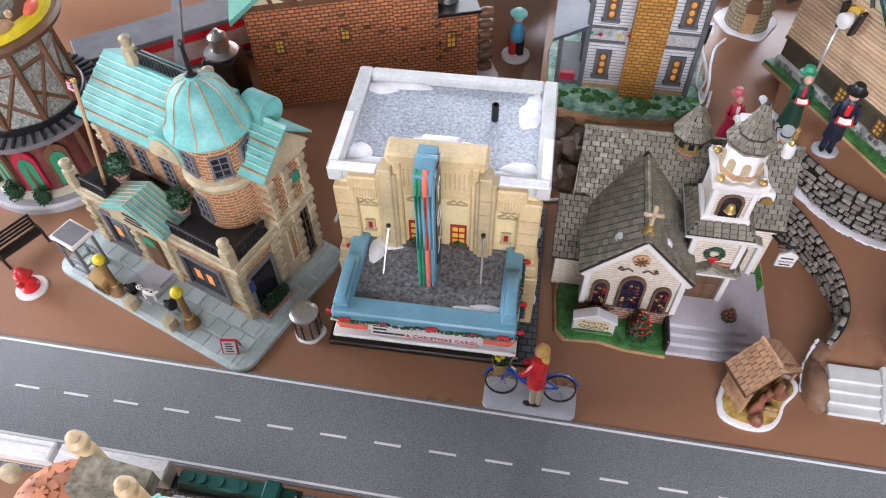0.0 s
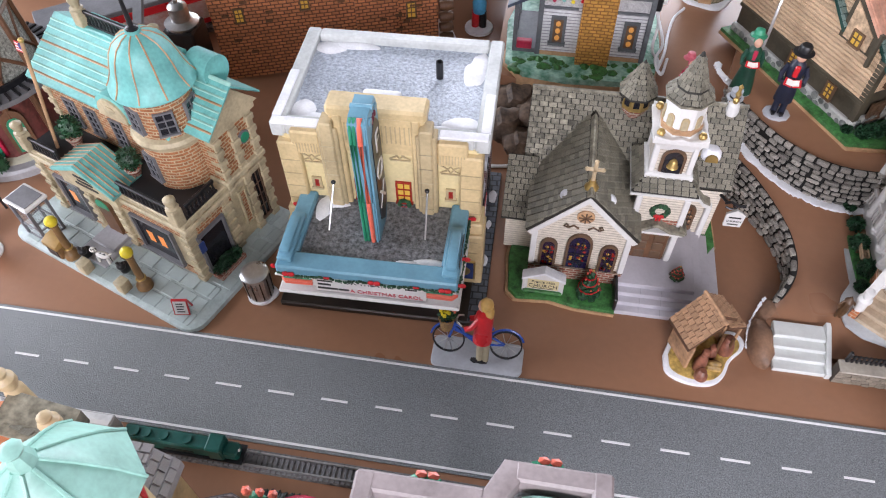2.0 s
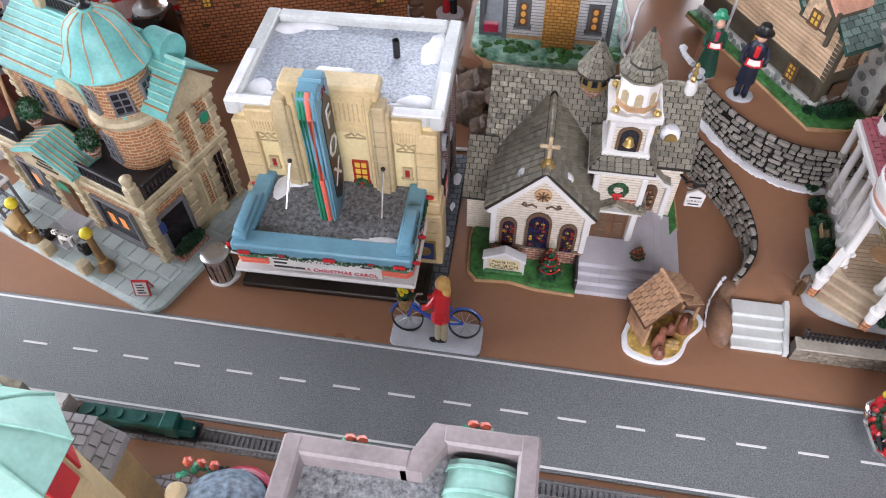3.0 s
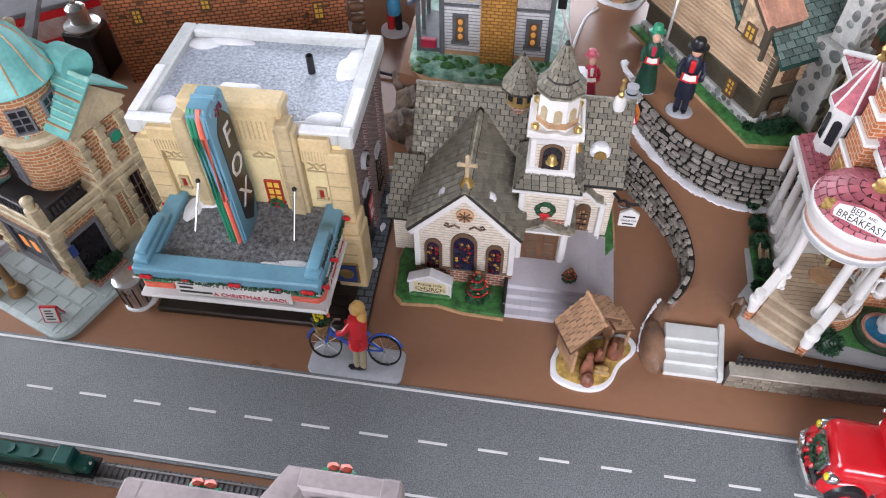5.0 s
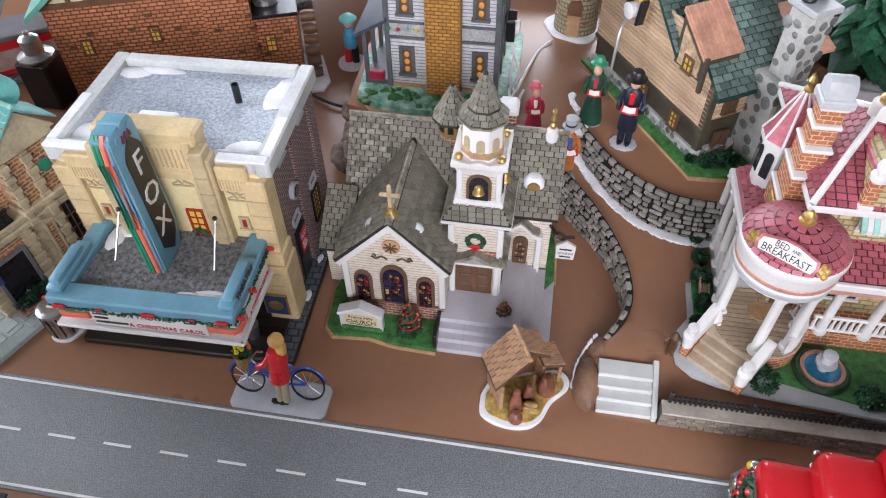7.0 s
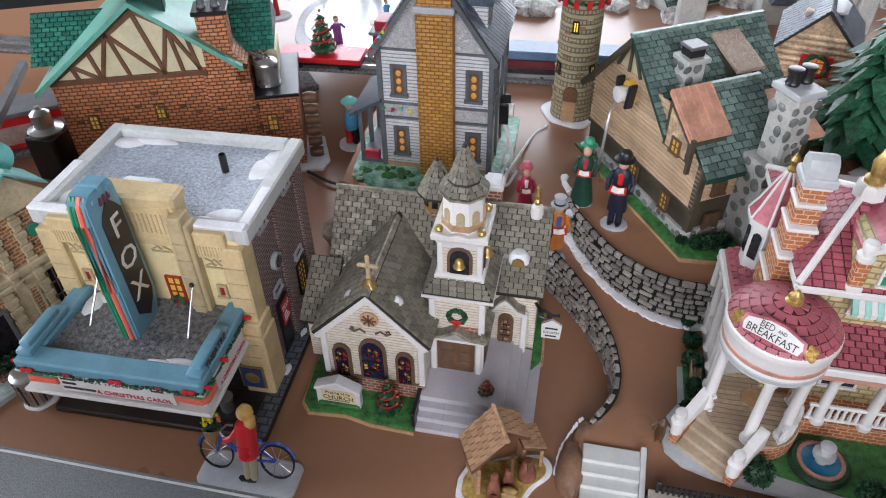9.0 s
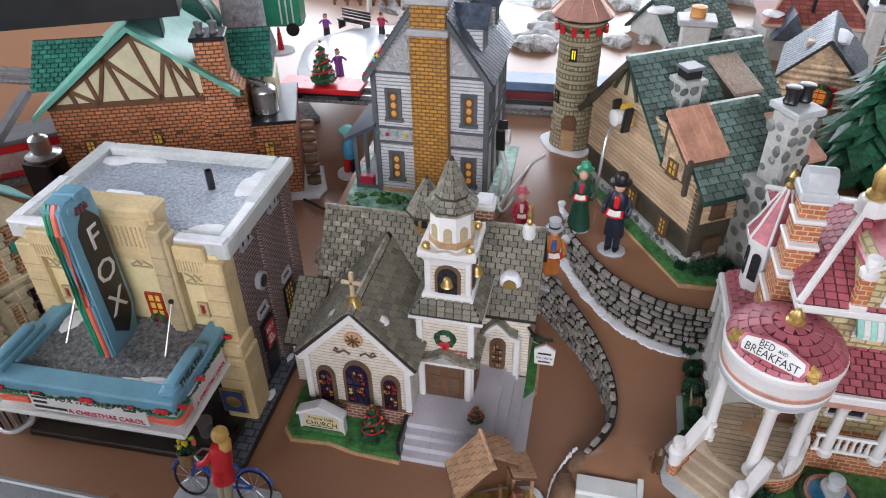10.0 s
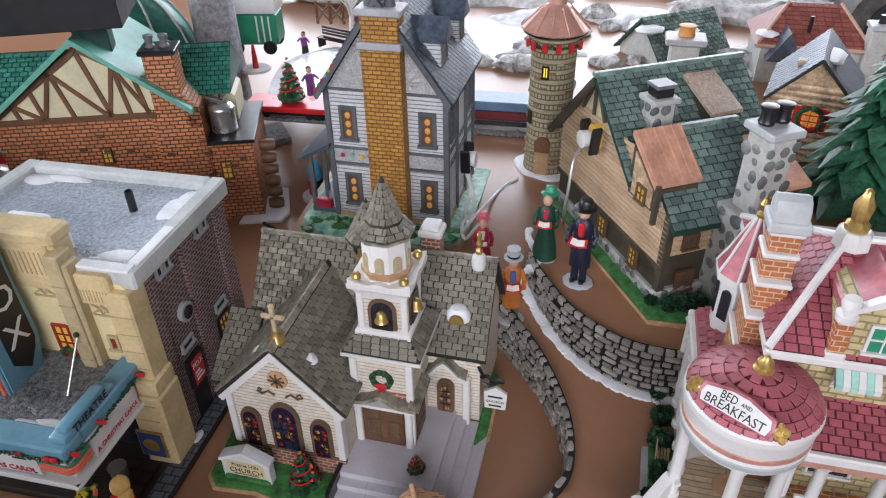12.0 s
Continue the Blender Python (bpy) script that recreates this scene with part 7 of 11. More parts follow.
window(bb, pose(DX, 0.011, 0.1265), 0.012, 0.014, WHITE, GREEN, (1, 1), name="dormer_window")
# garden
def bush(m, r, seed, s=(1, 1, 0.9), label="round dark green shrub on the lawn"):
    b = solo("shrub", bush_mesh(r, 500, seed, s, at=(0, 0, r * s[2] * 0.75)), LEAF, label, "shrub", m)
    b["group"] = "garden shrubs"
    return b


for k, (x, y, r) in enumerate(((0.4255, 0.205, 0.0062), (0.4245, 0.185, 0.0072), (0.4255, 0.1595, 0.0075), (0.419, 0.143, 0.005), (0.423, 0.222, 0.0055), (0.4575, 0.1, 0.0095), (0.522, 0.097, 0.0085), (0.545, 0.1, 0.008))):
    bush(pose(x, y, 0.0185), r, 20 + k)
fo = thing("fountain", pose(0.497, 0.1165, 0.0185), "tiered grey fountain in a blue basin ringed by green", "fountain")
part("hedge_ring", lathe([(0.018, 0), (0.0185, 0.002), (0.0165, 0.0038), (0.0135, 0.0035)], 28, caps=False), LEAF, fo)
part("basin", lathe([(0.0138, 0.001), (0.0142, 0.0055), (0.0128, 0.0062), (0.0118, 0.0055), (0.0116, 0.004)], 28, caps=False), COPPER, fo)
part("water", lathe([(0.0118, 0.0042), (0.0, 0.0046)], 28), paint("blue_water", (0.03, 0.2, 0.35), 0.08, 0.2, 90, 0.2), fo)
part("tier", lathe([(0.0035, 0.004), (0.0028, 0.0085), (0.0068, 0.0105), (0.0068, 0.0125), (0.004, 0.013), (0.0026, 0.0165), (0.0046, 0.018), (0.0046, 0.0198), (0.0015, 0.0205), (0, 0.0208)], 18), KERB, fo)
bn = thing("garden_bench", pose(0.4265, 0.1725, 0.0185, 0, 0, 85), "small brown slatted garden bench", "bench")
for k in range(4):
    part("slat", box(-0.007, 0.007, -0.003 + 0.0018 * k, -0.0016 + 0.0018 * k, 0.004, 0.0048), LOG, bn)
for k in range(3):
    part("back_slat", box(-0.007, 0.007, 0.0045, 0.0051, 0.0055 + 0.0018 * k, 0.0069 + 0.0018 * k), LOG, bn)
for x in (-0.006, 0.006):
    part("leg", box(x - 0.0006, x + 0.0006, -0.003, 0.005, 0, 0.0042), WOOD, bn)

# ---- statuettes and small pieces ----
def statuette(name, pieces, label, category, m, group=""):
    """One plain mesh in several paints."""
    bm, mats, count = bmesh.new(), [], []
    for t, mat in pieces:
        if mat not in mats:
            mats.append(mat)
        before = len(bm.faces)
        joined(t, bm)
        count.append((before, len(bm.faces), mats.index(mat)))
    bm.faces.ensure_lookup_table()
    for a, b, k in count:
        for f in bm.faces[a:b]:
            f.material_index = k
    me = bpy.data.meshes.new(name)
    bm.to_mesh(me)
    bm.free()
    box_uv(me)
    for mat in mats:
        me.materials.append(mat)
    me.polygons.foreach_set("use_smooth", [True] * len(me.polygons))
    me.set_sharp_from_angle(angle=radians(40))
    ob = new(name, me)
    ob.matrix_world = m
    return tagged(ob, label, category, group)


SKIN = paint("matt_tan_glaze", (0.6, 0.34, 0.24), 0.5, 0.12)
NAVY = paint("navy_coat", (0.012, 0.016, 0.035), 0.45, 0.3)
DKGREEN = paint("bottle_green_coat", (0.008, 0.06, 0.035), 0.45, 0.35)
ROSE = paint("crimson_coat", (0.45, 0.02, 0.06), 0.45, 0.25)
PINKHAT = paint("pink_hat", (0.6, 0.12, 0.16), 0.45, 0.2)
ORANGE = paint("orange_coat", (0.5, 0.16, 0.03), 0.45, 0.25)
TROUSER = paint("grey_trousers", (0.12, 0.12, 0.13), 0.5, 0.25)
HAIR = paint("straw_hair", (0.6, 0.36, 0.1), 0.5, 0.25)
BASE = paint("pale_grey_base", (0.42, 0.44, 0.47), 0.45, 0.12)
PAPER = paint("white_page", (0.75, 0.72, 0.66), 0.5, 0.06)


def singer(m, h, coat, hat, trousers, skirt, hat_kind, scarf, group, label, base=True):
    """A caroling statuette with an open book; h is its whole height."""
    k = h / 0.065
    P = []
    if base:
        P.append((prism([(0.0105 * k * math.cos(a), 0.0088 * k * math.sin(a)) for a in np.linspace(0, 6.283, 10, endpoint=False)], 0, 0.0022 * k, 0.0006), BASE))
    if skirt:
        P.append((lathe([(0.0105 * k, 0.002 * k), (0.0098 * k, 0.01 * k), (0.0072 * k, 0.026 * k), (0.0058 * k, 0.034 * k), (0.0066 * k, 0.043 * k), (0.0055 * k, 0.049 * k), (0.0025 * k, 0.052 * k)], 18), coat))
    else:
        for s in (-1, 1):
            P.append((lathe([(0.0026 * k, 0.002 * k), (0.0024 * k, 0.02 * k), (0.003 * k, 0.03 * k)], 10, (s * 0.0029 * k, 0, 0)), trousers))
            P.append((ball(0.0028 * k, (s * 0.0031 * k, -0.0022 * k, 0.0034 * k), None, 1, (0.85, 1.6, 0.6)), BLACK))
        P.append((lathe([(0.0072 * k, 0.015 * k), (0.0068 * k, 0.024 * k), (0.0056 * k, 0.034 * k), (0.0066 * k, 0.044 * k), (0.0056 * k, 0.0492 * k), (0.0025 * k, 0.052 * k)], 18, m=Matrix.Diagonal((1, 0.8, 1, 1))), coat))
    P.append((box(-0.002 * k, 0.002 * k, -0.0066 * k, -0.004 * k, 0.04 * k, 0.05 * k, 0.0008 * k), scarf))
    for s in (-1, 1):
        P.append((tube([(s * 0.006 * k, 0, 0.047 * k), (s * 0.0088 * k, -0.001 * k, 0.04 * k), (s * 0.0082 * k, -0.004 * k, 0.0345 * k), (s * 0.004 * k, -0.0085 * k, 0.0365 * k)], 0.0021 * k, 8), coat))
        P.append((ball(0.0017 * k, (s * 0.0036 * k, -0.0092 * k, 0.0365 * k), None, 1), BLACK if not skirt else SKIN))
        P.append((box(0, s * 0.006 * k, -0.0032 * k, 0.0032 * k, 0, 0.0011 * k, m=Matrix.Translation((0, -0.0105 * k, 0.0378 * k)) @ pose(0, 0, 0, 32, -s * 14, 0) @ Matrix.Diagonal((0.78, 0.66, 1, 1))), PAPER))
        P.append((box(0, s * 0.0079 * k, -0.0046 * k, 0.0046 * k, -0.0007 * k, 0, m=Matrix.Translation((0, -0.0105 * k, 0.0378 * k)) @ pose(0, 0, 0, 32, -s * 14, 0) @ Matrix.Diagonal((0.78, 0.66, 1, 1))), RED))
    P.append((ball(0.0042 * k, (0, -0.0008 * k, 0.0556 * k), None, 2, (0.9, 0.95, 1.12)), SKIN))
    P.append((ball(0.0044 * k, (0, 0.0012 * k, 0.0562 * k), None, 2, (0.98, 0.9, 1.0)), hat if skirt else WOOD))
    if hat_kind == "bowler":
        P.append((lathe([(0.0076 * k, 0.0585 * k), (0.0076 * k, 0.0592 * k), (0.0048 * k, 0.0598 * k), (0.0046 * k, 0.064 * k), (0.0036 * k, 0.0652 * k), (0, 0.0655 * k)], 18), hat))
    elif hat_kind == "top":
        P.append((lathe([(0.0072 * k, 0.0588 * k), (0.0072 * k, 0.0595 * k), (0.0045 * k, 0.06 * k), (0.005 * k, 0.0668 * k), (0, 0.067 * k)], 18), hat))
        P.append((lathe([(0.0048 * k, 0.06 * k), (0.0048 * k, 0.0616 * k)], 18), BLACK))
    else:
        P.append((lathe([(0.0078 * k, 0.0572 * k), (0.0078 * k, 0.058 * k), (0.005 * k, 0.0598 * k), (0.004 * k, 0.0638 * k), (0, 0.0652 * k)], 18, m=pose(0, 0.001 * k, 0, -8)), hat))
    return statuette("caroler_statue", P, label, "statue", m, group)


G = "caroling statuettes"
singer(pose(0.3625, 0.2905, 0.055, 0, 0, -12), 0.069, NAVY, BLACK, NAVY, False, "bowler", RED, G, "caroler statuette in a navy coat and black hat with a book")
singer(pose(0.335, 0.3165, 0.055, 0, 0, -5), 0.0585, DKGREEN, GREEN, NAVY, True, "bonnet", ROSE, G, "caroler statuette in a bottle-green dress and bonnet with a book")
singer(pose(0.3185, 0.269, path_height(0, 0.269), 0, 0, 10), 0.061, ORANGE, BASE, TROUSER, False, "top", paint("blue_vest", (0.05, 0.1, 0.35), 0.5, 0.2), G, "caroler statuette in an orange coat and grey top hat")
singer(pose(0.2885, 0.314, path_height(0, 0.314), 0, 0, 8), 0.0505, ROSE, PINKHAT, NAVY, True, "bonnet", PAPER, G, "small caroler statuette in a crimson coat and pink hat")

# woman with bicycle on one base
bk = thing("display_stand", pose(0.1425, 0.052, 0), "pale grey display stand under the bicycle scene", "stand")
part("plate", prism(rounded(-0.033, 0.0335, -0.0135, 0.0125, 0.005), 0, 0.0026, 0.0007), BASE, bk)
BLUEM = paint("blue_enamel", (0.02, 0.08, 0.4), 0.3, 0.15)
bike = thing("bicycle", pose(0.1415, 0.051, 0.0026, -16) @ Matrix.Diagonal((1.0, 1.0, 1.14, 1)), "blue bicycle with a wicker basket of flowers in front", "bicycle")
for x in (-0.0205, 0.021):
    wh = part("wheel", lathe([(0.0108, -0.0006), (0.0118, -0.0006), (0.0118, 0.0006), (0.0108, 0.0006), (0.0108, -0.0006)], 28, m=pose(x, 0, 0.0118, 90), caps=False), BLACK, bike)
    sp = bmesh.new()
    for k in range(10):
        a = 2 * math.pi * k / 10
        rod((x, 0, 0.0118), (x + 0.0108 * math.cos(a), 0, 0.0118 + 0.0108 * math.sin(a)), 0.00022, 4, sp)
    part("spokes", sp, STEEL, wh)
    part("hub", rod((x, -0.0014, 0.0118), (x, 0.0014, 0.0118), 0.0011, 8), STEEL, wh)
for a, b, r in (((-0.0205, 0, 0.0118), (-0.016, 0, 0.0255), 0.0009), ((-0.0165, 0, 0.022), (0.001, 0, 0.0095), 0.0011), ((-0.0168, 0, 0.0195), (0.004, 0, 0.0125), 0.0009), ((0.001, 0, 0.0095), (0.007, 0, 0.0225), 0.001), ((0.001, 0, 0.0095), (0.021, 0, 0.0118), 0.0008), ((0.0062, 0, 0.019), (0.021, 0, 0.0118), 0.0008)):
    part("frame_tube", rod(a, b, r, 8), BLUEM, bike)
for x in (-0.0205, 0.021):
    pts = [(x + 0.013 * math.cos(radians(t)), 0, 0.0118 + 0.013 * math.sin(radians(t))) for t in range(20, 171, 15)]
    part("mudguard", tube(pts, 0.0008, 6), BLUEM, bike)
part("saddle", ball(0.0035, (0.0075, 0, 0.0238), None, 2, (1.3, 0.7, 0.4)), BLUEM, bike)
part("handlebar", tube([(-0.011, -0.006, 0.0275), (-0.0145, -0.004, 0.0285), (-0.016, 0, 0.0275), (-0.0145, 0.004, 0.0285), (-0.011, 0.006, 0.0275)], 0.0007, 6), STEEL, bike)
WICKER = courses("wicker", (0.5, 0.32, 0.13), (0.22, 0.12, 0.04), 0.002, 0.0012, 0.0003)
bas = part("basket", lathe([(0.004, 0.0195), (0.0058, 0.0275), (0.0062, 0.028), (0.0052, 0.0282), (0.0038, 0.021)], 18, (-0.0225, 0, 0)), WICKER, bike, "wicker basket of flowers")
fl = bush_mesh(0.0052, 120, 31, (1.15, 1, 0.7), 0.0018, at=(-0.0222, 0, 0.0305))
part("greenery", fl, LEAF, bas)
rngf = random.Random(3)
for k in range(16):
    a, r = rngf.uniform(0, 6.28), rngf.uniform(0.0, 0.0058)
    part("blossom", ball(0.0017, (-0.0225 + r * math.cos(a), r * math.sin(a), 0.0325 + rngf.uniform(0, 0.0022)), None, 1), (YELLOW, YELLOW, CORAL, GREEN, YELLOW)[k % 5], bas)
P = []
for s in (-1, 1):
    P.append((lathe([(0.0023, 0.002), (0.0025, 0.015), (0.003, 0.02)], 10, (0.001 + s * 0.0018, -0.001, 0)), paint("khaki", (0.35, 0.3, 0.2), 0.5, 0.15)))
    P.append((ball(0.0026, (-0.001 + s * 0.002, -0.002, 0.0016), None, 1, (1.7, 0.9, 0.6)), BLACK))
P.append((lathe([(0.0062, 0.0175), (0.0056, 0.026), (0.006, 0.035), (0.005, 0.0385), (0.002, 0.0405)], 16), RED))
P.append((tube([(-0.003, -0.003, 0.036), (-0.007, -0.0045, 0.03), (-0.011, -0.005, 0.0285)], 0.0018, 8), RED))
P.append((tube([(0.003, 0.004, 0.036), (-0.003, 0.006, 0.03), (-0.009, 0.0055, 0.0285)], 0.0018, 8), RED))
P.append((ball(0.0039, (-0.0008, 0, 0.0445), None, 2, (0.9, 0.9, 1.1)), SKIN))
P.append((ball(0.0046, (0.001, 0, 0.0452), None, 2, (0.95, 1.0, 1.05), 0.15), HAIR))
P.append((ball(0.0038, (0.0032, 0, 0.0395), None, 2, (0.8, 1.05, 1.3), 0.2), HAIR))
statuette("woman_statue", P, "statuette of a woman in a red jacket beside the bicycle", "statue", pose(0.1455, 0.047, 0.0026, -13) @ Matrix.Diagonal((1.12, 1.12, 1.22, 1)))

# nativity
nv = thing("nativity_stable", pose(0.304, 0.075, 0, 0, 0, 0), "tan shingled nativity stable on a snowy sand base", "stable")
sh = [(-0.028, -0.002), (-0.026, -0.016), (-0.012, -0.0225), (0.004, -0.022), (0.014, -0.014), (0.02, 0.0), (0.03, 0.012), (0.03, 0.021), (0.02, 0.026), (-0.01, 0.016), (-0.022, 0.012)]
sh = [(p.x, p.y) for p in smooth_line([(x, y, 0) for x, y in sh + sh[:1]], 4)][:-1]
part("snow_base", prism(sh, 0, 0.0032, 0.0014), SNOW, nv, "white snowy base rim")
part("straw", prism([(x * 0.87, y * 0.85) for x, y in sh], 0.003, 0.0042, 0.0005), paint("straw", (0.5, 0.33, 0.09), 0.6, 0.35, 200, 0.8), nv)
STABLE = paint("tan_resin", (0.55, 0.32, 0.18), 0.5, 0.4, 120, 0.6, pieces=0.18)
STABLE_DARK = paint("brown_resin_joint", (0.12, 0.055, 0.028), 0.6, 0.3)
SM = pose(-0.002, 0.005, 0.0035, 0, 0, 27)
part("back_wall", slab_xz([(-0.017, 0), (0.017, 0), (0.017, 0.033), (0, 0.0455), (-0.017, 0.03)], 0.012, 0.0145, m=SM), WOOD, nv)
part("side_wall", box(-0.0185, -0.016, -0.01, 0.0145, 0, 0.027, 0.0005, m=SM), STABLE, nv)
part("side_wall", box(0.016, 0.0185, 0.002, 0.0145, 0, 0.022, 0.0005, m=SM), STABLE, nv)
for x in (0.005, 0.0165):
    part("post", rod(SM @ Vector((x, -0.009, 0)), SM @ Vector((x - 0.001, -0.009, 0.032 if x < 0.01 else 0.022)), 0.0013, 8), WOOD, nv)
for s, L, y0 in ((-1, 0.022, -0.0095), (1, 0.0175, -0.002)):
    x1, z1 = s * L, 0.0495 - L * (1.0 if s < 0 else 0.72)
    part("roof_slope", slab_xz([(0, 0.0495), (0, 0.0465), (x1, z1 - 0.003), (x1, z1)], y0, 0.018, 0.0004, m=SM), STABLE_DARK, nv, "tan shingled stable roof")
    o = SM @ Vector((x1, y0 if s < 0 else 0.018, z1))
    uu = SM.to_3x3() @ Vector((0, 1, 0)) if s < 0 else SM.to_3x3() @ Vector((0, -1, 0))
    if s < 0:
        uu, o = -uu, SM @ Vector((x1, 0.018, z1))
    vv = SM.to_3x3() @ Vector((-x1, 0, 0.0495 - z1))
    ln = 0.018 - y0
    L2 = math.hypot(L, 0.0495 - z1)
    if uu.cross(vv).z < 0:
        uu, o = -uu, o + uu * ln
    tiles(nv, "shingle", o, uu, vv, lambda h, L2=L2, ln=ln: None if h > L2 else (0, ln), 0.0048, 0.0046, 0.0012, STABLE)
LT = SM @ Matrix.Translation((0.0175, 0.004, 0.0255)) @ Matrix.Rotation(radians(24), 4, 'Y')
part("lean_to_roof", box(-0.004, 0.013, -0.007, 0.013, -0.0012, 0.0012, 0.0004, m=LT), STABLE_DARK, nv, "low tan shingled lean-to roof")
lt3 = LT.to_3x3()
tiles(nv, "shingle", LT @ Vector((0.013, -0.007, 0.0012)), lt3 @ Vector((0, 1, 0)), lt3 @ Vector((-1, 0, 0)), lambda h: None if h > 0.017 else (0, 0.02), 0.0044, 0.0042, 0.0011, STABLE)
part("post", rod(SM @ Vector((0.0275, -0.001, 0)), SM @ Vector((0.0275, -0.001, 0.0205)), 0.0012, 8), STABLE, nv)
part("ridge_log", rod(SM @ Vector((0, -0.01, 0.05)), SM @ Vector((0, 0.0185, 0.05)), 0.0014, 8), STABLE, nv)
RESIN = paint("brown_resin", (0.27, 0.1, 0.06), 0.45, 0.35, 150, 0.3)
for x, y, h, r in ((-0.0085, -0.0125, 0.024, 0.0046), (0.003, -0.0075, 0.016, 0.0044), (-0.011, -0.0195, 0.009, 0.0048), (0.0165, -0.0055, 0.0175, 0.0062)):
    t = lathe([(r, 0), (r * 0.95, h * 0.35), (r * 0.7, h * 0.62), (r * 0.45, h * 0.75), (r * 0.62, h * 0.85), (r * 0.45, h * 0.97), (0, h)], 12)
    solo("nativity_statue", t, RESIN, "brown resin nativity statuette on the straw", "statue", nv.matrix_world @ SM @ pose(x, y, 0.001), group="nativity statuettes")
solo("manger", joined(box(-0.0045, 0.0045, -0.003, 0.003, 0, 0.0045, 0.0012), ball(0.0026, (0, 0, 0.0055), None, 2, (1.5, 0.8, 0.7))), paint("straw2", (0.45, 0.28, 0.09), 0.6, 0.35, 200, 0.8), "small straw-filled manger in the stable", "manger", nv.matrix_world @ SM @ pose(0.001, -0.016, 0.001, 0, 0, -30) @ Matrix.Diagonal((1.25, 1.25, 1.2, 1)))
t = lathe([(0.003, 0), (0.0034, 0.006), (0.0026, 0.011), (0.0034, 0.0155), (0.0016, 0.0185), (0, 0.0215)], 10)
for s in (-1, 1):
    tube([(s * 0.003, 0, 0.015), (s * 0.0055, -0.001, 0.012), (s * 0.0052, -0.002, 0.009)], 0.0009, 6, t)
    rod((s * 0.0014, 0, 0.001), (s * 0.0016, 0, -0.0048), 0.001, 6, t)
solo("bronze_statue", t, paint("bronze_figure", (0.1, 0.05, 0.02), 0.4, 0.4), "small dark bronze statuette by the porch", "statue", pose(0.4, 0.118, 0.0193))

# red truck
CARRED = paint("glossy_red_paint", (0.55, 0.012, 0.018), 0.18, 0.08, 40, 0.0, coat=0.6)
CHROME = paint("chrome", (0.75, 0.75, 0.77), 0.12, 0.05, metal=1.0)
BLUEGLASS = paint("painted_blue_glass", (0.1, 0.2, 0.26), 0.2, 0.12)
tk = thing("delivery_truck", pose(0.434, 0.0195, 0.0014, 0, 0, -3) @ Matrix.Diagonal((1.0, 0.92, 1.18, 1)), "glossy red vintage delivery truck parked on the road", "truck")
part("bonnet", box(0.006, 0.046, -0.021, 0.021, 0.009, 0.0335, 0.008, seg=4), CARRED, tk)
part("cab", box(0.034, 0.07, -0.0235, 0.0235, 0.008, 0.0475, 0.0075, seg=4), CARRED, tk)
part("cargo_body", box(0.066, 0.16, -0.027, 0.027, 0.008, 0.0605, 0.003, seg=2), CARRED, tk)
part("chassis", box(0.008, 0.158, -0.018, 0.018, 0.004, 0.01), BLACK, tk)
ws = part("windscreen", box(-0.0006, 0.0012, -0.0185, 0.0185, 0, 0.0125, 0.0004), BLUEGLASS, tk)
ws.matrix_local = pose(0.0355, 0, 0.0335, 0, 22)
part("windscreen_frame", joined(box(-0.001, 0.001, -0.0195, 0.0195, -0.0012, 0, bm=box(-0.001, 0.001, -0.0195, 0.0195, 0.0125, 0.0137, bm=box(-0.001, 0.001, -0.0197, -0.0185, 0, 0.0125, bm=box(-0.001, 0.001, 0.0185, 0.0197, 0, 0.0125)))), None), WHITE, ws)
part("screen_bar", box(-0.0012, 0.001, -0.0005, 0.0005, 0, 0.0125), WHITE, ws)
for s in (-1, 1):
    part("side_window", box(0.0455, 0.062, s * 0.0234 - 0.0006, s * 0.0234 + 0.0006, 0.0335, 0.0425, 0.0004), BLUEGLASS, tk)
    part("fender", ball(0.0125, (0.0185, s * 0.019, 0.0135), None, 3, (1.25, 0.55, 0.85)), CARRED, tk)
    hl = part("headlight", ball(0.0042, (0.0085, s * 0.0185, 0.0215), None, 3, (1.2, 1, 1)), CHROME, tk)
    part("lens", ball(0.003, (0.0055, s * 0.0185, 0.0218), None, 2, (0.7, 1, 1)), YELLOW, hl)
    for x in (0.019, 0.128):
        w = part("wheel", lathe([(0.0, -0.004), (0.0105, -0.004), (0.0115, -0.002), (0.0115, 0.002), (0.0105, 0.004), (0, 0.004)], 24, m=pose(x, s * 0.0225, 0.0115, 90)), BLACK, tk)
        part("hubcap", lathe([(0.0055, 0), (0.005, 0.001), (0, 0.0022)], 18, m=pose(x, s * 0.0265, 0.0115, -90 if s > 0 else 90)), RED, w)
    part("mirror", ball(0.0022, (0.038, s * 0.0265, 0.0345), None, 2), CHROME, tk)
part("bumper", tube([(0.009, -0.0245, 0.0085), (0.001, -0.018, 0.0085), (-0.002, 0, 0.0085), (0.001, 0.018, 0.0085), (0.009, 0.0245, 0.0085)], 0.0026, 10), CHROME, tk)
part("grille", box(0.0035, 0.007, -0.0125, 0.0125, 0.0105, 0.0265, 0.001), CHROME, tk)
gw = part("grille_wreath", garland([(0.0028, 0.0095 * math.cos(a), 0.0195 + 0.0085 * math.sin(a)) for a in np.linspace(0, 6.283, 16)], 0.0022, seed=7), LEAF, tk, "green wreath with red berries on the grille")
rb = random.Random(2)
for k in range(10):
    a = rb.uniform(0, 6.28)
    part("berry", ball(0.0021, (0.0008, 0.0095 * math.cos(a), 0.0195 + 0.0085 * math.sin(a)), None, 1), RED, gw)
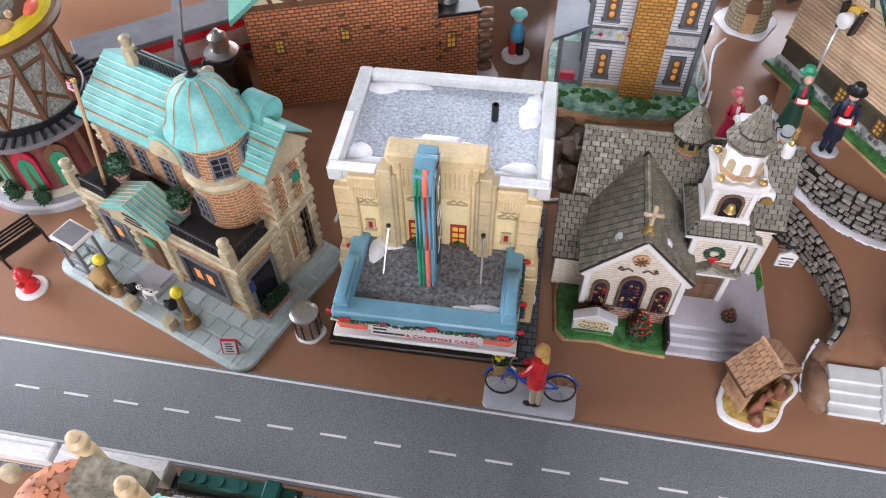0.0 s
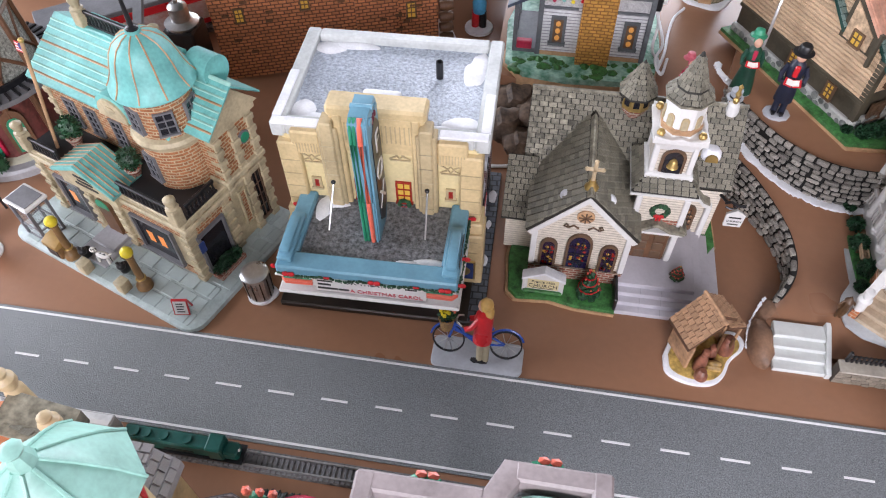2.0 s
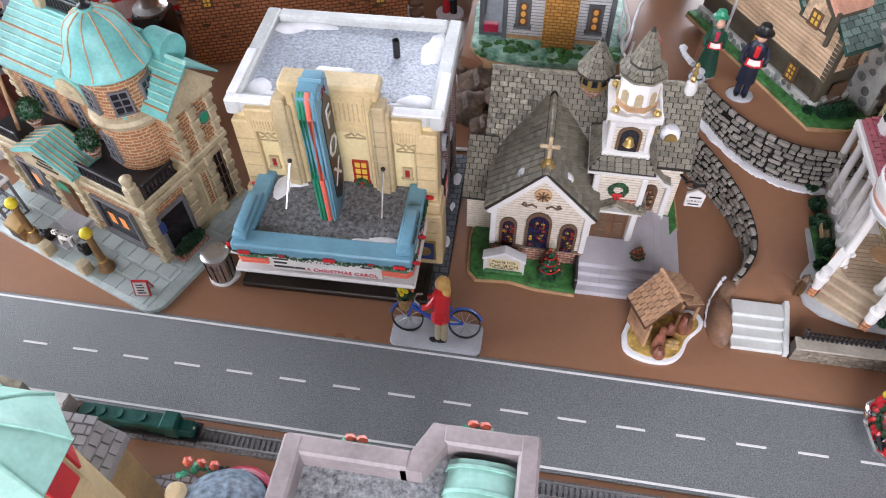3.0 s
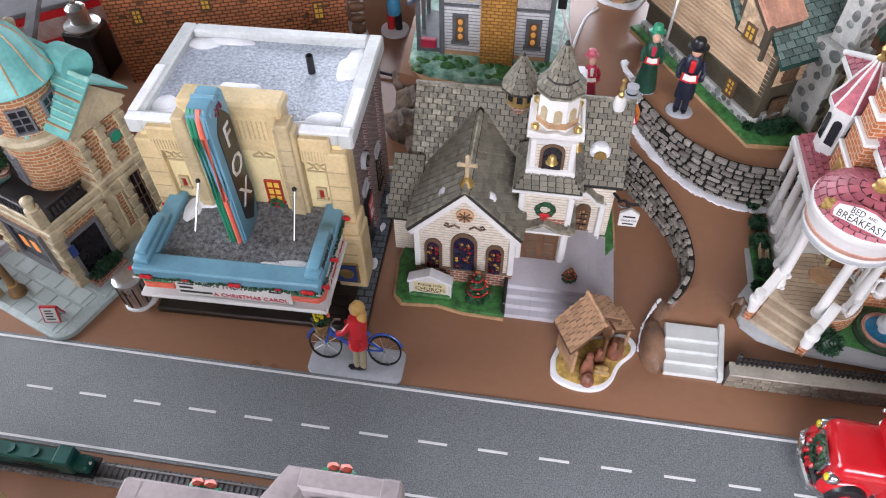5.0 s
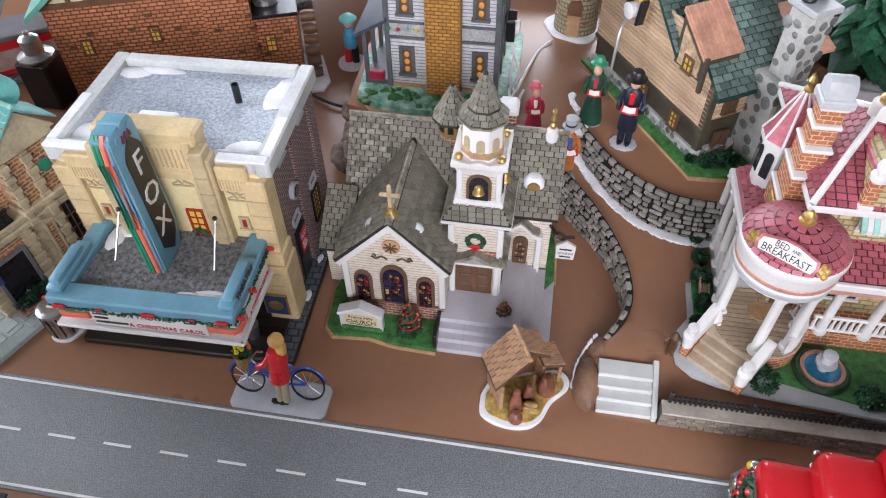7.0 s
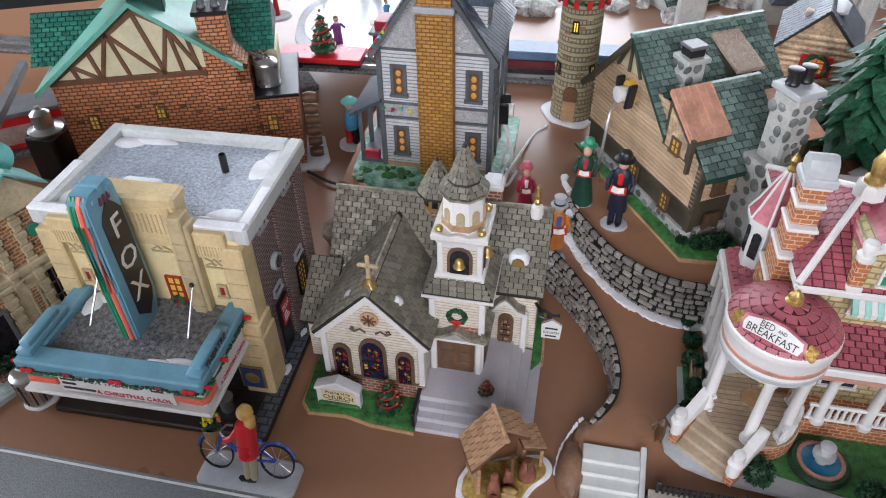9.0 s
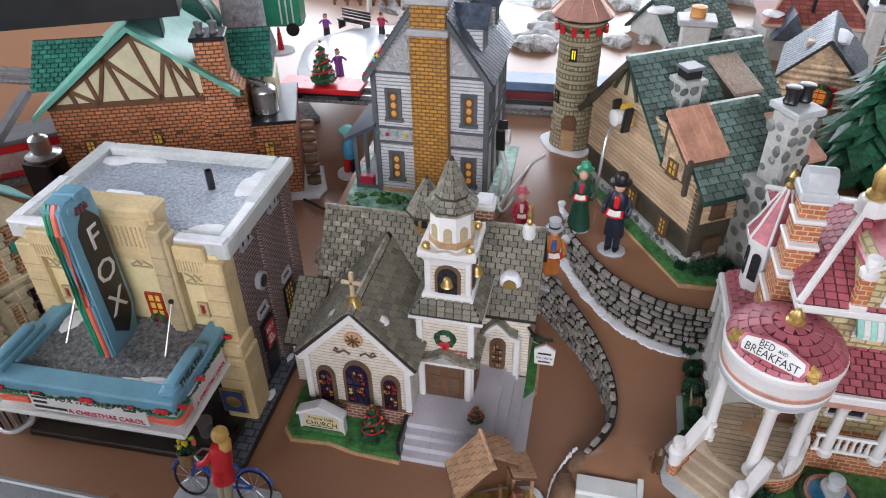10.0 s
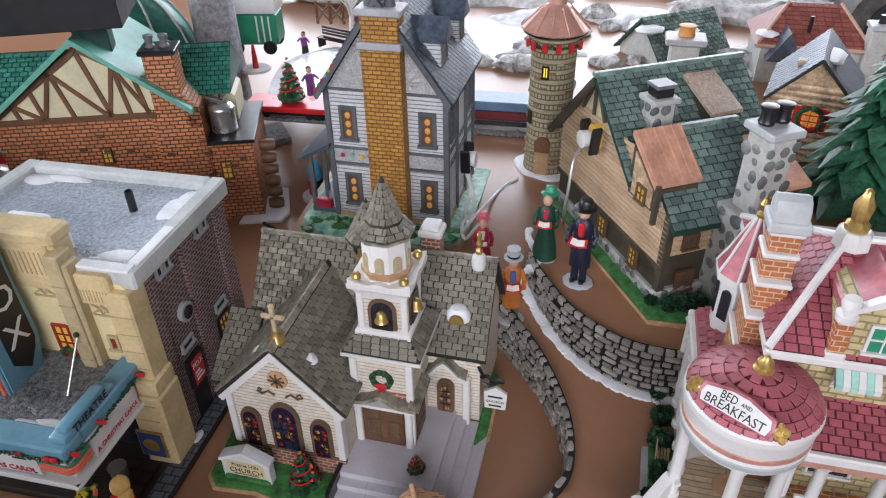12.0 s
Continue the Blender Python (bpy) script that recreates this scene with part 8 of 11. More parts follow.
for s in (-1, 1):
    part("emblem_shape", box(0.044, 0.06, s * 0.0236 - 0.0004, s * 0.0236 + 0.0004, 0.0235, 0.0275, 0.0002), WHITE, tk)
part("cab_seam", box(0.0655, 0.0668, -0.0245, 0.0245, 0.012, 0.0488), CARRED, tk)
for y in (-0.012, 0.012):
    part("roof_rib", box(0.085, 0.15, y - 0.001, y + 0.001, 0.06, 0.0622, 0.0008), CARRED, tk)

# ---- brick and timber brewery behind the cinema ----
BW = pose(0.05, 0.405, 0, 0, 0, 21)
br = thing("brewery", BW, "brown brick ceramic brewery with a half-timbered green-roofed gable", "brewery")
TIMBER = paint("brown_timber", (0.15, 0.07, 0.035), 0.5, 0.25)
PLASTER = paint("cream_plaster", (0.6, 0.55, 0.36), 0.5, 0.12)
GREEN_ROOF = paint("green_glazed_slate", (0.03, 0.2, 0.145), 0.4, 0.3, 120, 0.25, pieces=0.25)
GREEN_UNDER = paint("dark_green_joint", (0.008, 0.05, 0.04), 0.5, 0.2)
GL, GR, GA, GZ, GP = -0.213, -0.045, -0.124, 0.112, 0.182
part("main_wall", box(GL, -0.036, 0, 0.12, 0, 0.115), BROWN_BRICK, br, "brown brick wall")
part("low_wall", box(-0.036, 0.004, -0.0005, 0.09, 0, 0.08), BROWN_BRICK, br)
part("brick_pier", box(-0.078, -0.036, -0.003, 0.03, 0, 0.118), BROWN_BRICK, br)
part("chimney", box(-0.0735, -0.0475, -0.004, 0.02, 0.115, 0.1665, 0.0005), BROWN_BRICK, br, "brown brick chimney")
part("chimney_step", slab_xz([(-0.0475, 0.1), (-0.036, 0.1), (-0.036, 0.118), (-0.0475, 0.132)], -0.003, 0.02), BROWN_BRICK, br)
part("chimney_cap", box(-0.076, -0.045, -0.0065, 0.0225, 0.1665, 0.1705, 0.0008), BLACK, br)
for x in (-0.067, -0.055):
    part("chimney_pot", lathe([(0.0038, 0.17), (0.0042, 0.1715), (0.003, 0.1735), (0.0036, 0.178), (0.0042, 0.1785), (0.0042, 0.1805), (0.0028, 0.181)], 14, (x, 0.007, 0)), FRAME_GREY, br)
part("gable_wall", slab_xz([(GL, GZ), (GR, GZ), (GR, 0.122), (GA, GP - 0.004), (GL, 0.114)], -0.002, 0.03), PLASTER, br, "cream plaster gable")
beams = [((GL, 0.1135), (GR - 0.028, 0.1135), 0.0026), ((GL + 0.004, 0.116), (GA, GP - 0.007), 0.0026), ((GA, GP - 0.007), (-0.072, 0.143), 0.0026), ((GA - 0.002, 0.175), (GA + 0.014, 0.114), 0.002), ((-0.152, 0.158), (-0.166, 0.114), 0.0018), ((-0.152, 0.158), (-0.141, 0.114), 0.0018), ((-0.152, 0.156), (-0.112, 0.114), 0.0018), ((-0.1, 0.16), (-0.112, 0.114), 0.0018), ((-0.1, 0.16), (-0.094, 0.114), 0.0018), ((-0.1, 0.158), (-0.078, 0.116), 0.0018), ((-0.085, 0.149), (-0.079, 0.114), 0.0018), ((-0.172, 0.142), (-0.166, 0.114), 0.0018), ((-0.19, 0.129), (-0.168, 0.115), 0.0018), ((-0.19, 0.13), (-0.186, 0.114), 0.0018)]
for (x0, z0), (x1, z1), w in beams:
    L, a = math.hypot(x1 - x0, z1 - z0), math.atan2(z1 - z0, x1 - x0)
    part("timber", box(0, L, -0.004, -0.0015, -w, w, 0.0004, m=Matrix.Translation((x0, 0, z0)) @ Matrix.Rotation(-a, 4, 'Y')), TIMBER, br)
GREEN_PALE = paint("pale_green_edge", (0.14, 0.42, 0.33), 0.4, 0.2, 60, 0.15)
for s, xe, ze in ((-1, GL - 0.012, 0.1065), (1, -0.04, 0.117)):
    part("gable_roof", slab_xz([(GA, GP + 0.004), (GA, GP - 0.001), (xe, ze - 0.002), (xe, ze + 0.003)], -0.012, 0.1, 0.0005), GREEN_PALE, br, "green glazed roof slope")
part("rear_roof", slab_yz([(0.028, 0.118), (0.072, 0.152), (0.12, 0.118)], -0.235, -0.012), GREEN_UNDER, br)
tiles(br, "roof_tile", (-0.235, 0.026, 0.1175), (1, 0, 0), (0, 0.046, 0.0355), lambda h: None if h > 0.056 else (0, 0.223), 0.0072, 0.005, 0.0012, GREEN_ROOF, near=(-0.12, 0.05, 0.13), limit=150)
part("side_dormer", slab_xz([(-0.036, 0.08), (-0.012, 0.08), (-0.012, 0.108), (-0.024, 0.118), (-0.036, 0.108)], 0.045, 0.09), PLASTER, br)
part("black_roof", box(-0.038, 0.0065, -0.003, 0.092, 0.08, 0.0838, 0.0008), BLACK, br, "flat black roof ledge")
tank = part("steel_tank", lathe([(0.0115, 0.0838), (0.0122, 0.085), (0.0118, 0.087), (0.0118, 0.104), (0.0122, 0.1055), (0.0118, 0.107), (0.0095, 0.1095), (0.003, 0.111), (0.003, 0.113), (0, 0.1132)], 28, (-0.0225, 0.024, 0)), STEEL, br, "dented silver tank")
for k in range(2):
    part("pipe", rod((-0.0225, 0.02 + 0.006 * k, 0.113 + 0.003 * k), (-0.043, 0.033 + 0.004 * k, 0.116 + 0.003 * k), 0.0021, 10), STEEL, tank)
for x, z, w, h in ((-0.187, 0.064, 0.0065, 0.013), (-0.125, 0.07, 0.0065, 0.013), (-0.023, 0.046, 0.0075, 0.016)):
    window(br, pose(x, -0.0005, z), w, h, FRAME_BROWN, PANE_YELLOW, (1, 2), name="lit_window")
rngb = random.Random(6)
for k in range(26):
    x, z = rngb.uniform(GL + 0.01, 0.0), rngb.uniform(0.01, 0.1)
    if x > -0.04 and z > 0.075:
        continue
    part("proud_brick", box(x, x + 0.0068, -0.0012 if not -0.078 < x < -0.036 else -0.0042, 0.001, z, z + 0.0029, 0.0003), WOOD, br)
for k in range(6):
    part("barrel", lathe([(0.0045, 0), (0.0058, 0.005), (0.0058, 0.009), (0.0045, 0.014)], 14, m=Matrix.Translation((0.008, 0.012 + 0.001 * (k % 2), 0.008 + 0.0125 * k)) @ pose(0, 0, 0, 0, 90)), WOOD, br, "dark wooden barrel on the end wall")
part("snow_base", prism([(-0.02, -0.012), (0.02, -0.014), (0.028, 0.0), (0.024, 0.05), (0.0, 0.06)], 0, 0.003, 0.001), SNOW, br)
hb = thing("hanging_board", pose(-0.1, 0.297, 0, 0, 0, 26), "large black board on a green stand above the roof", "sign")
part("stand", box(0.056, 0.084, 0.05, 0.07, 0.15, 0.203, 0.001), GREEN_UNDER, hb)
part("board", box(-0.05, 0.108, 0.0, 0.072, 0.2, 0.25, 0.0006), BLACK, hb)

# ---- hill, rocks and tall house ----
ROCK = paint("brown_rock", (0.2, 0.14, 0.1), 0.55, 0.5, 70, 1.0, dark=(0.04, 0.028, 0.022), fine=300)
for x, y, z, r in ((0.135, 0.292, 0.012, 0.02), (0.142, 0.318, 0.018, 0.021), (0.152, 0.272, 0.008, 0.015), (0.131, 0.345, 0.02, 0.019), (0.165, 0.298, 0.022, 0.018), (0.14, 0.38, 0.02, 0.02)):
    solo("boulder", ball(r, (0, 0, 0), None, 3, (1, 1, 0.95), 0.45, 1.6), ROCK, "rugged brown boulder propping the hill", "rock", pose(x, y, z), group="hill boulders")
th2 = thing("tall_house", pose(0.204, 0.352, 0.046), "tall grey clapboard ceramic house with an ochre brick chimney", "house")
DKTRIM = paint("slate_grey_trim", (0.11, 0.12, 0.13), 0.5, 0.25)
lawn2 = [(-0.078, -0.012), (-0.06, -0.03), (-0.02, -0.035), (0.03, -0.032), (0.062, -0.018), (0.068, 0.02), (0.066, 0.11), (-0.07, 0.11), (-0.082, 0.05)]
part("base_rim", prism(lawn2, -0.046, -0.002, 0.003), COPPER_LINE, th2, "earth base edge")
part("lawn", prism([(x * 0.97, y * 0.97) for x, y in lawn2], -0.003, 0.0035, 0.0015), paint("frosted_grass", (0.35, 0.55, 0.46), 0.5, 0.5, 90, 1.0, dark=(0.01, 0.16, 0.08), fine=260), th2, "snow-dusted grass")
rngg = random.Random(3)
gr = bmesh.new()
for k in range(60):
    a = rngg.uniform(-0.07, 0.06)
    ball(rngg.uniform(0.002, 0.0045), (a, rngg.uniform(-0.03, -0.006), 0.003), gr, 1, (1.2, 1.2, 0.8), 0.5, 5)
part("grass_tuft", gr, GRASS, th2)["kind"] = "stuff"
HX, EV = 0.0475, 0.115
gab = [(-HX, 0), (HX, 0), (HX, EV), (0, EV + 0.068), (-HX, EV)]
part("house_wall", slab_xz(gab, 0, 0.095), GREY_SIDING, th2, "grey clapboard walls")
part("plinth", box(-HX - 0.001, HX + 0.001, -0.0015, 0.096, 0, 0.007), COPPER_LINE, th2)
for x in (-HX, HX):
    for y in (0.0, 0.032, 0.064, 0.094):
        part("corner_post", box(x - 0.0022, x + 0.0022, y - 0.002, y + 0.002, 0, EV, 0.0004), DKTRIM, th2)
    for z in (0.055, 0.066):
        part("side_band", box(x - 0.0016, x + 0.0016, 0, 0.095, z, z + 0.002), DKTRIM, th2)
for z in (0.052, 0.066, EV):
    for x0, x1 in ((-HX, -0.015), (0.017, HX)):
        part("band", box(x0, x1, -0.0018, 0.001, z, z + 0.0022, 0.0004), DKTRIM, th2)
VERT = courses("upright_boards", (0.62, 0.62, 0.62), (0.28, 0.28, 0.29), 0.0042, 0.5, 0.0005, offset=0.0)
for x0, x1 in ((-HX + 0.002, -0.015), (0.017, HX - 0.002)):
    part("board_panel", box(x0, x1, -0.0008, 0.0005, 0.0545, 0.066), VERT, th2)
part("gable_cladding", slab_xz([(-HX + 0.003, EV + 0.002), (HX - 0.003, EV + 0.002), (0, EV + 0.064)], -0.0008, 0.0005), VERT, th2)
# amber arcs in the windows; the slight glow is added
PANE_AMBER = glow("amber_pane", (1.0, 0.42, 0.08), 0.2, (0.5, 0.25, 0.06))
for x in (-0.031, 0.033):
    for z in (0.018, 0.076):
        w = window(th2, pose(x, -0.0005, z), 0.0085, 0.024, DKTRIM, FRAME_BROWN, (0, 0), 0.002, 0.0026, name="tall_window")
        for k in range(3):
            part("candle_pane", ball(0.0026, (0, -0.0009, 0.0045 + 0.0073 * k), None, 2, (0.9, 0.35, 1.1)), PANE_AMBER, w)
OLIVE = paint("olive_glass", (0.2, 0.24, 0.05), 0.2, 0.3)
for y in (0.016, 0.079):
    window(th2, Matrix.Translation((HX, y, 0.076)) @ pose(0, 0, 0, 0, 0, 90), 0.014, 0.026, DKTRIM, OLIVE, (2, 0), name="side_window")
for s in (-1, 1):
    part("house_roof", slab_xz([(0, EV + 0.0745), (0, EV + 0.0695), (s * (HX + 0.006), EV - 0.006), (s * (HX + 0.007), EV - 0.002)], -0.008, 0.103, 0.0005), UNDER, th2, "dark slate roof slope")
    part("bargeboard", slab_xz([(0, EV + 0.0735), (0, EV + 0.068), (s * (HX + 0.004), EV - 0.006), (s * (HX + 0.006), EV - 0.0015)], -0.0095, -0.0075), DKTRIM, th2)
LS = math.hypot(HX + 0.007, 0.0765)
tiles(th2, "slate", (HX + 0.007, -0.008, EV - 0.0018), (0, 1, 0), (-(HX + 0.007), 0, 0.0765), lambda h: None if h > LS else (0, 0.111), 0.0062, 0.0046, 0.0011, SLATE_BLUE, near=(0.04, 0.0, 0.13), limit=250)
tiles(th2, "slate", (-HX - 0.007, 0.103, EV - 0.0018), (0, -1, 0), (HX + 0.007, 0, 0.0765), lambda h: None if h > LS else (0, 0.111), 0.0062, 0.0046, 0.0011, SLATE_BLUE, limit=100)
for y in (0.012, 0.07):
    dz = EV + 0.0175
    part("dormer", box(0.014, 0.041, y, y + 0.02, dz, dz + 0.022, 0.0004), GREY_SIDING, th2)
    part("dormer_roof", slab_yz([(y - 0.004, dz + 0.02), (y + 0.01, dz + 0.036), (y + 0.024, dz + 0.02)], 0.006, 0.0455, 0.0005), SLATE_BLUE, th2)
    window(th2, Matrix.Translation((0.041, y + 0.01, dz + 0.004)) @ pose(0, 0, 0, 0, 0, 90), 0.008, 0.013, DKTRIM, PANE_YELLOW, (1, 0), name="dormer_window")
for w, z0, z1, d in ((0.0148, -0.002, 0.152, 0.0125), (0.0138, 0.1575, 0.176, 0.0115)):
    part("brick_chimney", box(0.0025 - w, 0.0025 + w, -d, 0.006, z0, z1, 0.0004), YELLOW_BRICK, th2, "ochre brick chimney stack")
part("chimney_band", box(-0.014, 0.019, -0.0145, 0.008, 0.152, 0.1572, 0.0008), GREY_STONE, th2)
part("chimney_cap", box(-0.0145, 0.0195, -0.0145, 0.008, 0.1755, 0.181, 0.001), GREY_STONE, th2)
for x in (-0.006, 0.009):
    part("chimney_pot", lathe([(0.0042, 0.181), (0.0036, 0.189), (0.0045, 0.19), (0.003, 0.1905)], 12, (x, -0.003, 0)), DKTRIM, th2)
# side porch
part("porch_floor", box(-0.071, -HX, 0.0, 0.06, -0.001, 0.008), DKTRIM, th2)
part("porch_roof", slab_xz([(-HX, 0.071), (-HX, 0.0675), (-0.077, 0.0515), (-0.077, 0.0545)], -0.006, 0.066, 0.0004), SLATE_BLUE, th2)
for y in (0.003, 0.03, 0.057):
    part("porch_post", box(-0.071, -0.0675, y - 0.0017, y + 0.0017, 0.008, 0.055), DKTRIM, th2)
part("porch_bench", box(-0.067, -0.053, -0.002, 0.004, 0.008, 0.0165, 0.0008), ROSE, th2, "dark red porch bench")
rl = [RED, GREEN, ROSE, TEAL, YELLOW]
for k in range(11):
    f = k / 10
    part("fairy_bulb", ball(0.0019, (-HX - 0.004 + 0.05 * f * 0.6, -0.0085, EV + 0.002 + (0.04 * f if k < 6 else 0.04 - 0.08 * (f - 0.5))) if k < 6 else (-0.045 + 0.008 * (k - 6), -0.0045, 0.063 - 0.001 * (k % 2)), None, 1), rl[k % 5], th2)

# ---- round stone lookout ----
TWR = courses("tan_rubble_tower", (0.4, 0.35, 0.23), (0.16, 0.13, 0.08), 0.0085, 0.0045, 0.0007, second=(0.3, 0.25, 0.15))
lk = thing("stone_tower", pose(0.317, 0.476, 0.047), "round tan stone tower with a copper roof", "tower")
part("tower_wall", lathe([(0.0215, 0), (0.0205, 0.02), (0.0195, 0.06), (0.0195, 0.118), (0.0215, 0.124), (0.0215, 0.13)], 32), TWR, lk)
rr = random.Random(7)
for k in range(34):
    a, z = rr.uniform(180, 360), rr.uniform(0.01, 0.112)
    r = 0.0205 if z < 0.04 else 0.0194
    ob = part("proud_stone", box(-0.0032, 0.0032, -0.001, 0.001, -0.0014, 0.0014, 0.0005), (TWR, EARTH)[k % 2], lk)
    ob.matrix_local = Matrix.Translation((r * math.cos(radians(a)), r * math.sin(radians(a)), z)) @ pose(0, 0, 0, 0, 0, a + 90)
part("eave_band", lathe([(0.0215, 0.128), (0.0275, 0.131), (0.0275, 0.133)], 32), BLACK, lk)
part("copper_roof", lathe([(0.0285, 0.1325), (0.029, 0.1335), (0.024, 0.1385), (0.018, 0.1445), (0.0115, 0.1515), (0.008, 0.154), (0.0075, 0.158), (0.004, 0.1605), (0.0015, 0.164), (0, 0.1645)], 12), COPPER, lk, "ribbed copper roof")
for k in range(12):
    a = 2 * math.pi * k / 12
    part("roof_rib", tube([(r * math.cos(a), r * math.sin(a), z) for r, z in ((0.029, 0.1337), (0.024, 0.1387), (0.018, 0.1447), (0.0115, 0.1517))], 0.0007, 5), COPPER, lk)
part("garland", garland([(0.0222 * math.cos(a), 0.0222 * math.sin(a), 0.1235 - 0.0022 * abs(math.sin(4 * a))) for a in np.linspace(0, 6.283, 33)], 0.0016, seed=9), LEAF, lk)
for k in range(6):
    a = radians(200 + 28 * k)
    part("bow", box(-0.0022, 0.0022, -0.0012, 0.0012, -0.005, 0.002, m=Matrix.Translation((0.0236 * math.cos(a), 0.0236 * math.sin(a), 0.1235)) @ pose(0, 0, 0, 0, 0, math.degrees(a) + 90)), RED, lk)
YGLOW = glow("yellow_slit", (1.0, 0.62, 0.03), 1.1, (0.7, 0.5, 0.03))
for az, z in ((258, 0.096), (215, 0.052), (318, 0.052)):
    m = Matrix.Translation((0.0193 * math.cos(radians(az)), 0.0193 * math.sin(radians(az)), z)) @ pose(0, 0, 0, 0, 0, az + 90)
    window(lk, m, 0.0035, 0.0085, BLACK, YGLOW, (1, 0), name="slit_window")
m = Matrix.Translation((0.0202 * math.cos(radians(263)), 0.0202 * math.sin(radians(263)), 0.004)) @ pose(0, 0, 0, 0, 0, 353)
d = part("door", box(-0.0062, 0.0062, -0.002, 0.001, 0, 0.024, 0.0004), COPPER_LINE, lk, "rust-brown plank door")
d.matrix_local = m
part("door_head", slab_xz(arch_points(0.0135, 0.015, 8), -0.0024, 0.001, m=pose(0, 0, 0.0225)), WOOD, d)
part("snow_foot", prism([(0.03 * math.cos(a) * (1 + 0.12 * math.sin(3 * a)), 0.028 * math.sin(a) * (1 + 0.1 * math.sin(4 * a))) for a in np.linspace(0, 6.283, 30, endpoint=False)], -0.004, 0.004, 0.002), SNOW, lk)

# ---- log cabin ----
cb = thing("log_cabin", pose(0.363, 0.362, 0.055, 0, 0, 32), "log cabin with green slate roof and cobbled stone chimneys", "cabin")
OLIVE_WOOD = paint("dark_olive_timber", (0.075, 0.062, 0.04), 0.55, 0.3)
COBBLE_BASE = paint("pale_mortar", (0.45, 0.45, 0.42), 0.55, 0.15, 100, 0.4)
COBBLE = paint("grey_cobble", (0.17, 0.18, 0.17), 0.5, 0.3, 150, 0.3, pieces=0.35)
lawn3 = [(-0.016, -0.118), (0.012, -0.134), (0.06, -0.135), (0.12, -0.11), (0.12, 0.05), (-0.012, 0.055)]
part("base_rim", prism(lawn3, -0.001, 0.003, 0.001), COPPER_LINE, cb)
part("lawn", prism([(x * 0.98, y * 0.985) for x, y in lawn3], 0.0025, 0.006, 0.0015), GRASS, cb, "green textured lawn base")
part("main_wall", slab_yz([(-0.058, 0.004), (0.048, 0.004), (0.048, 0.072), (0, 0.124), (-0.058, 0.074)], 0.0, 0.105), OLIVE_WOOD, cb)
part("front_wing", slab_yz([(-0.1, 0.004), (-0.03, 0.004), (-0.03, 0.085), (-0.058, 0.103), (-0.1, 0.068)], 0.0005, 0.066), OLIVE_WOOD, cb)
LOGM = mesh_of("log", lathe([(0.48, 0), (0.5, 0.02), (0.5, 0.98), (0.48, 1)], 10), LOG, 40)


def log(a, b, r=0.0019):
    a, b = Vector(a), Vector(b)
    ob = new("log", LOGM)
    ob.parent = cb
    q = (b - a).to_track_quat("Z", "Y").to_matrix().to_4x4()
    ob.matrix_local = Matrix.Translation(a) @ q @ Matrix.Diagonal((r * 2, r * 2, (b - a).length, 1))


for k in range(24):
    z = 0.034 + 0.0037 * k
    y0 = -0.103 if z < 0.07 else -0.1 + (z - 0.068) * 1.2
    y1 = 0.049 if z < 0.073 else 0.048 * (0.124 - z) / 0.052
    if z < 0.066:
        y0 = -0.103
    elif z > 0.1:
        y0 = -0.058 * (0.124 - z) / 0.05
    if y1 - y0 > 0.012:
        log((-0.0012, y0, z), (-0.0012, y1, z))
for k in range(7):
    z = 0.034 + 0.0037 * k
    log((-0.002, -0.1012, z + 0.008), (0.032, -0.1012, z + 0.008))
part("lower_wall", box(-0.0016, 0.0, -0.1, 0.048, 0.004, 0.032), OLIVE_WOOD, cb)
part("corner_post", box(-0.003, 0.003, -0.1035, -0.0975, 0.004, 0.07, 0.0005), OLIVE_WOOD, cb)
part("eave_beam", box(-0.0045, 0.0, -0.103, 0.049, 0.0305, 0.034, 0.0005), OLIVE_WOOD, cb)
part("stone_plinth", box(-0.004, 0.034, -0.1045, -0.098, 0.004, 0.014, 0.0015), COBBLE_BASE, cb)
part("stone_plinth", box(-0.0055, 0.0, -0.1045, 0.05, 0.004, 0.013, 0.0015), COBBLE_BASE, cb)


def cobbles(box6, n, seed, size=0.0042, parent=None):
    """Flat rounded stones scattered on the four upright sides of a pier, by a spread-out draw."""
    x0, x1, y0, y1, z0, z1 = box6
    rng = random.Random(seed)
    done = []
    tries = 0
    while len(done) < n and tries < n * 40:
        tries += 1
        side = rng.choice("sswn")
        z = rng.uniform(z0, z1)
        if side == "s":
            p, nrm = Vector((rng.uniform(x0, x1), y0, z)), (1, 0.25, 1)
        elif side == "n":
            p, nrm = Vector((x1, rng.uniform(y0, y1), z)), (0.25, 1, 1)
        else:
            p, nrm = Vector((x0, rng.uniform(y0, y1), z)), (0.25, 1, 1)
        if all((p - q).length > size * 1.9 for q in done):
            done.append(p)
            ob = part("cobble", ball(size * rng.uniform(0.75, 1.15), p, None, 2, tuple(c * rng.uniform(0.85, 1.2) for c in nrm), 0.2, 2), COBBLE, parent or cb)


cobbles((-0.0058, 0.034, -0.1047, 0.048, 0.006, 0.012), 46, 4, 0.0031)
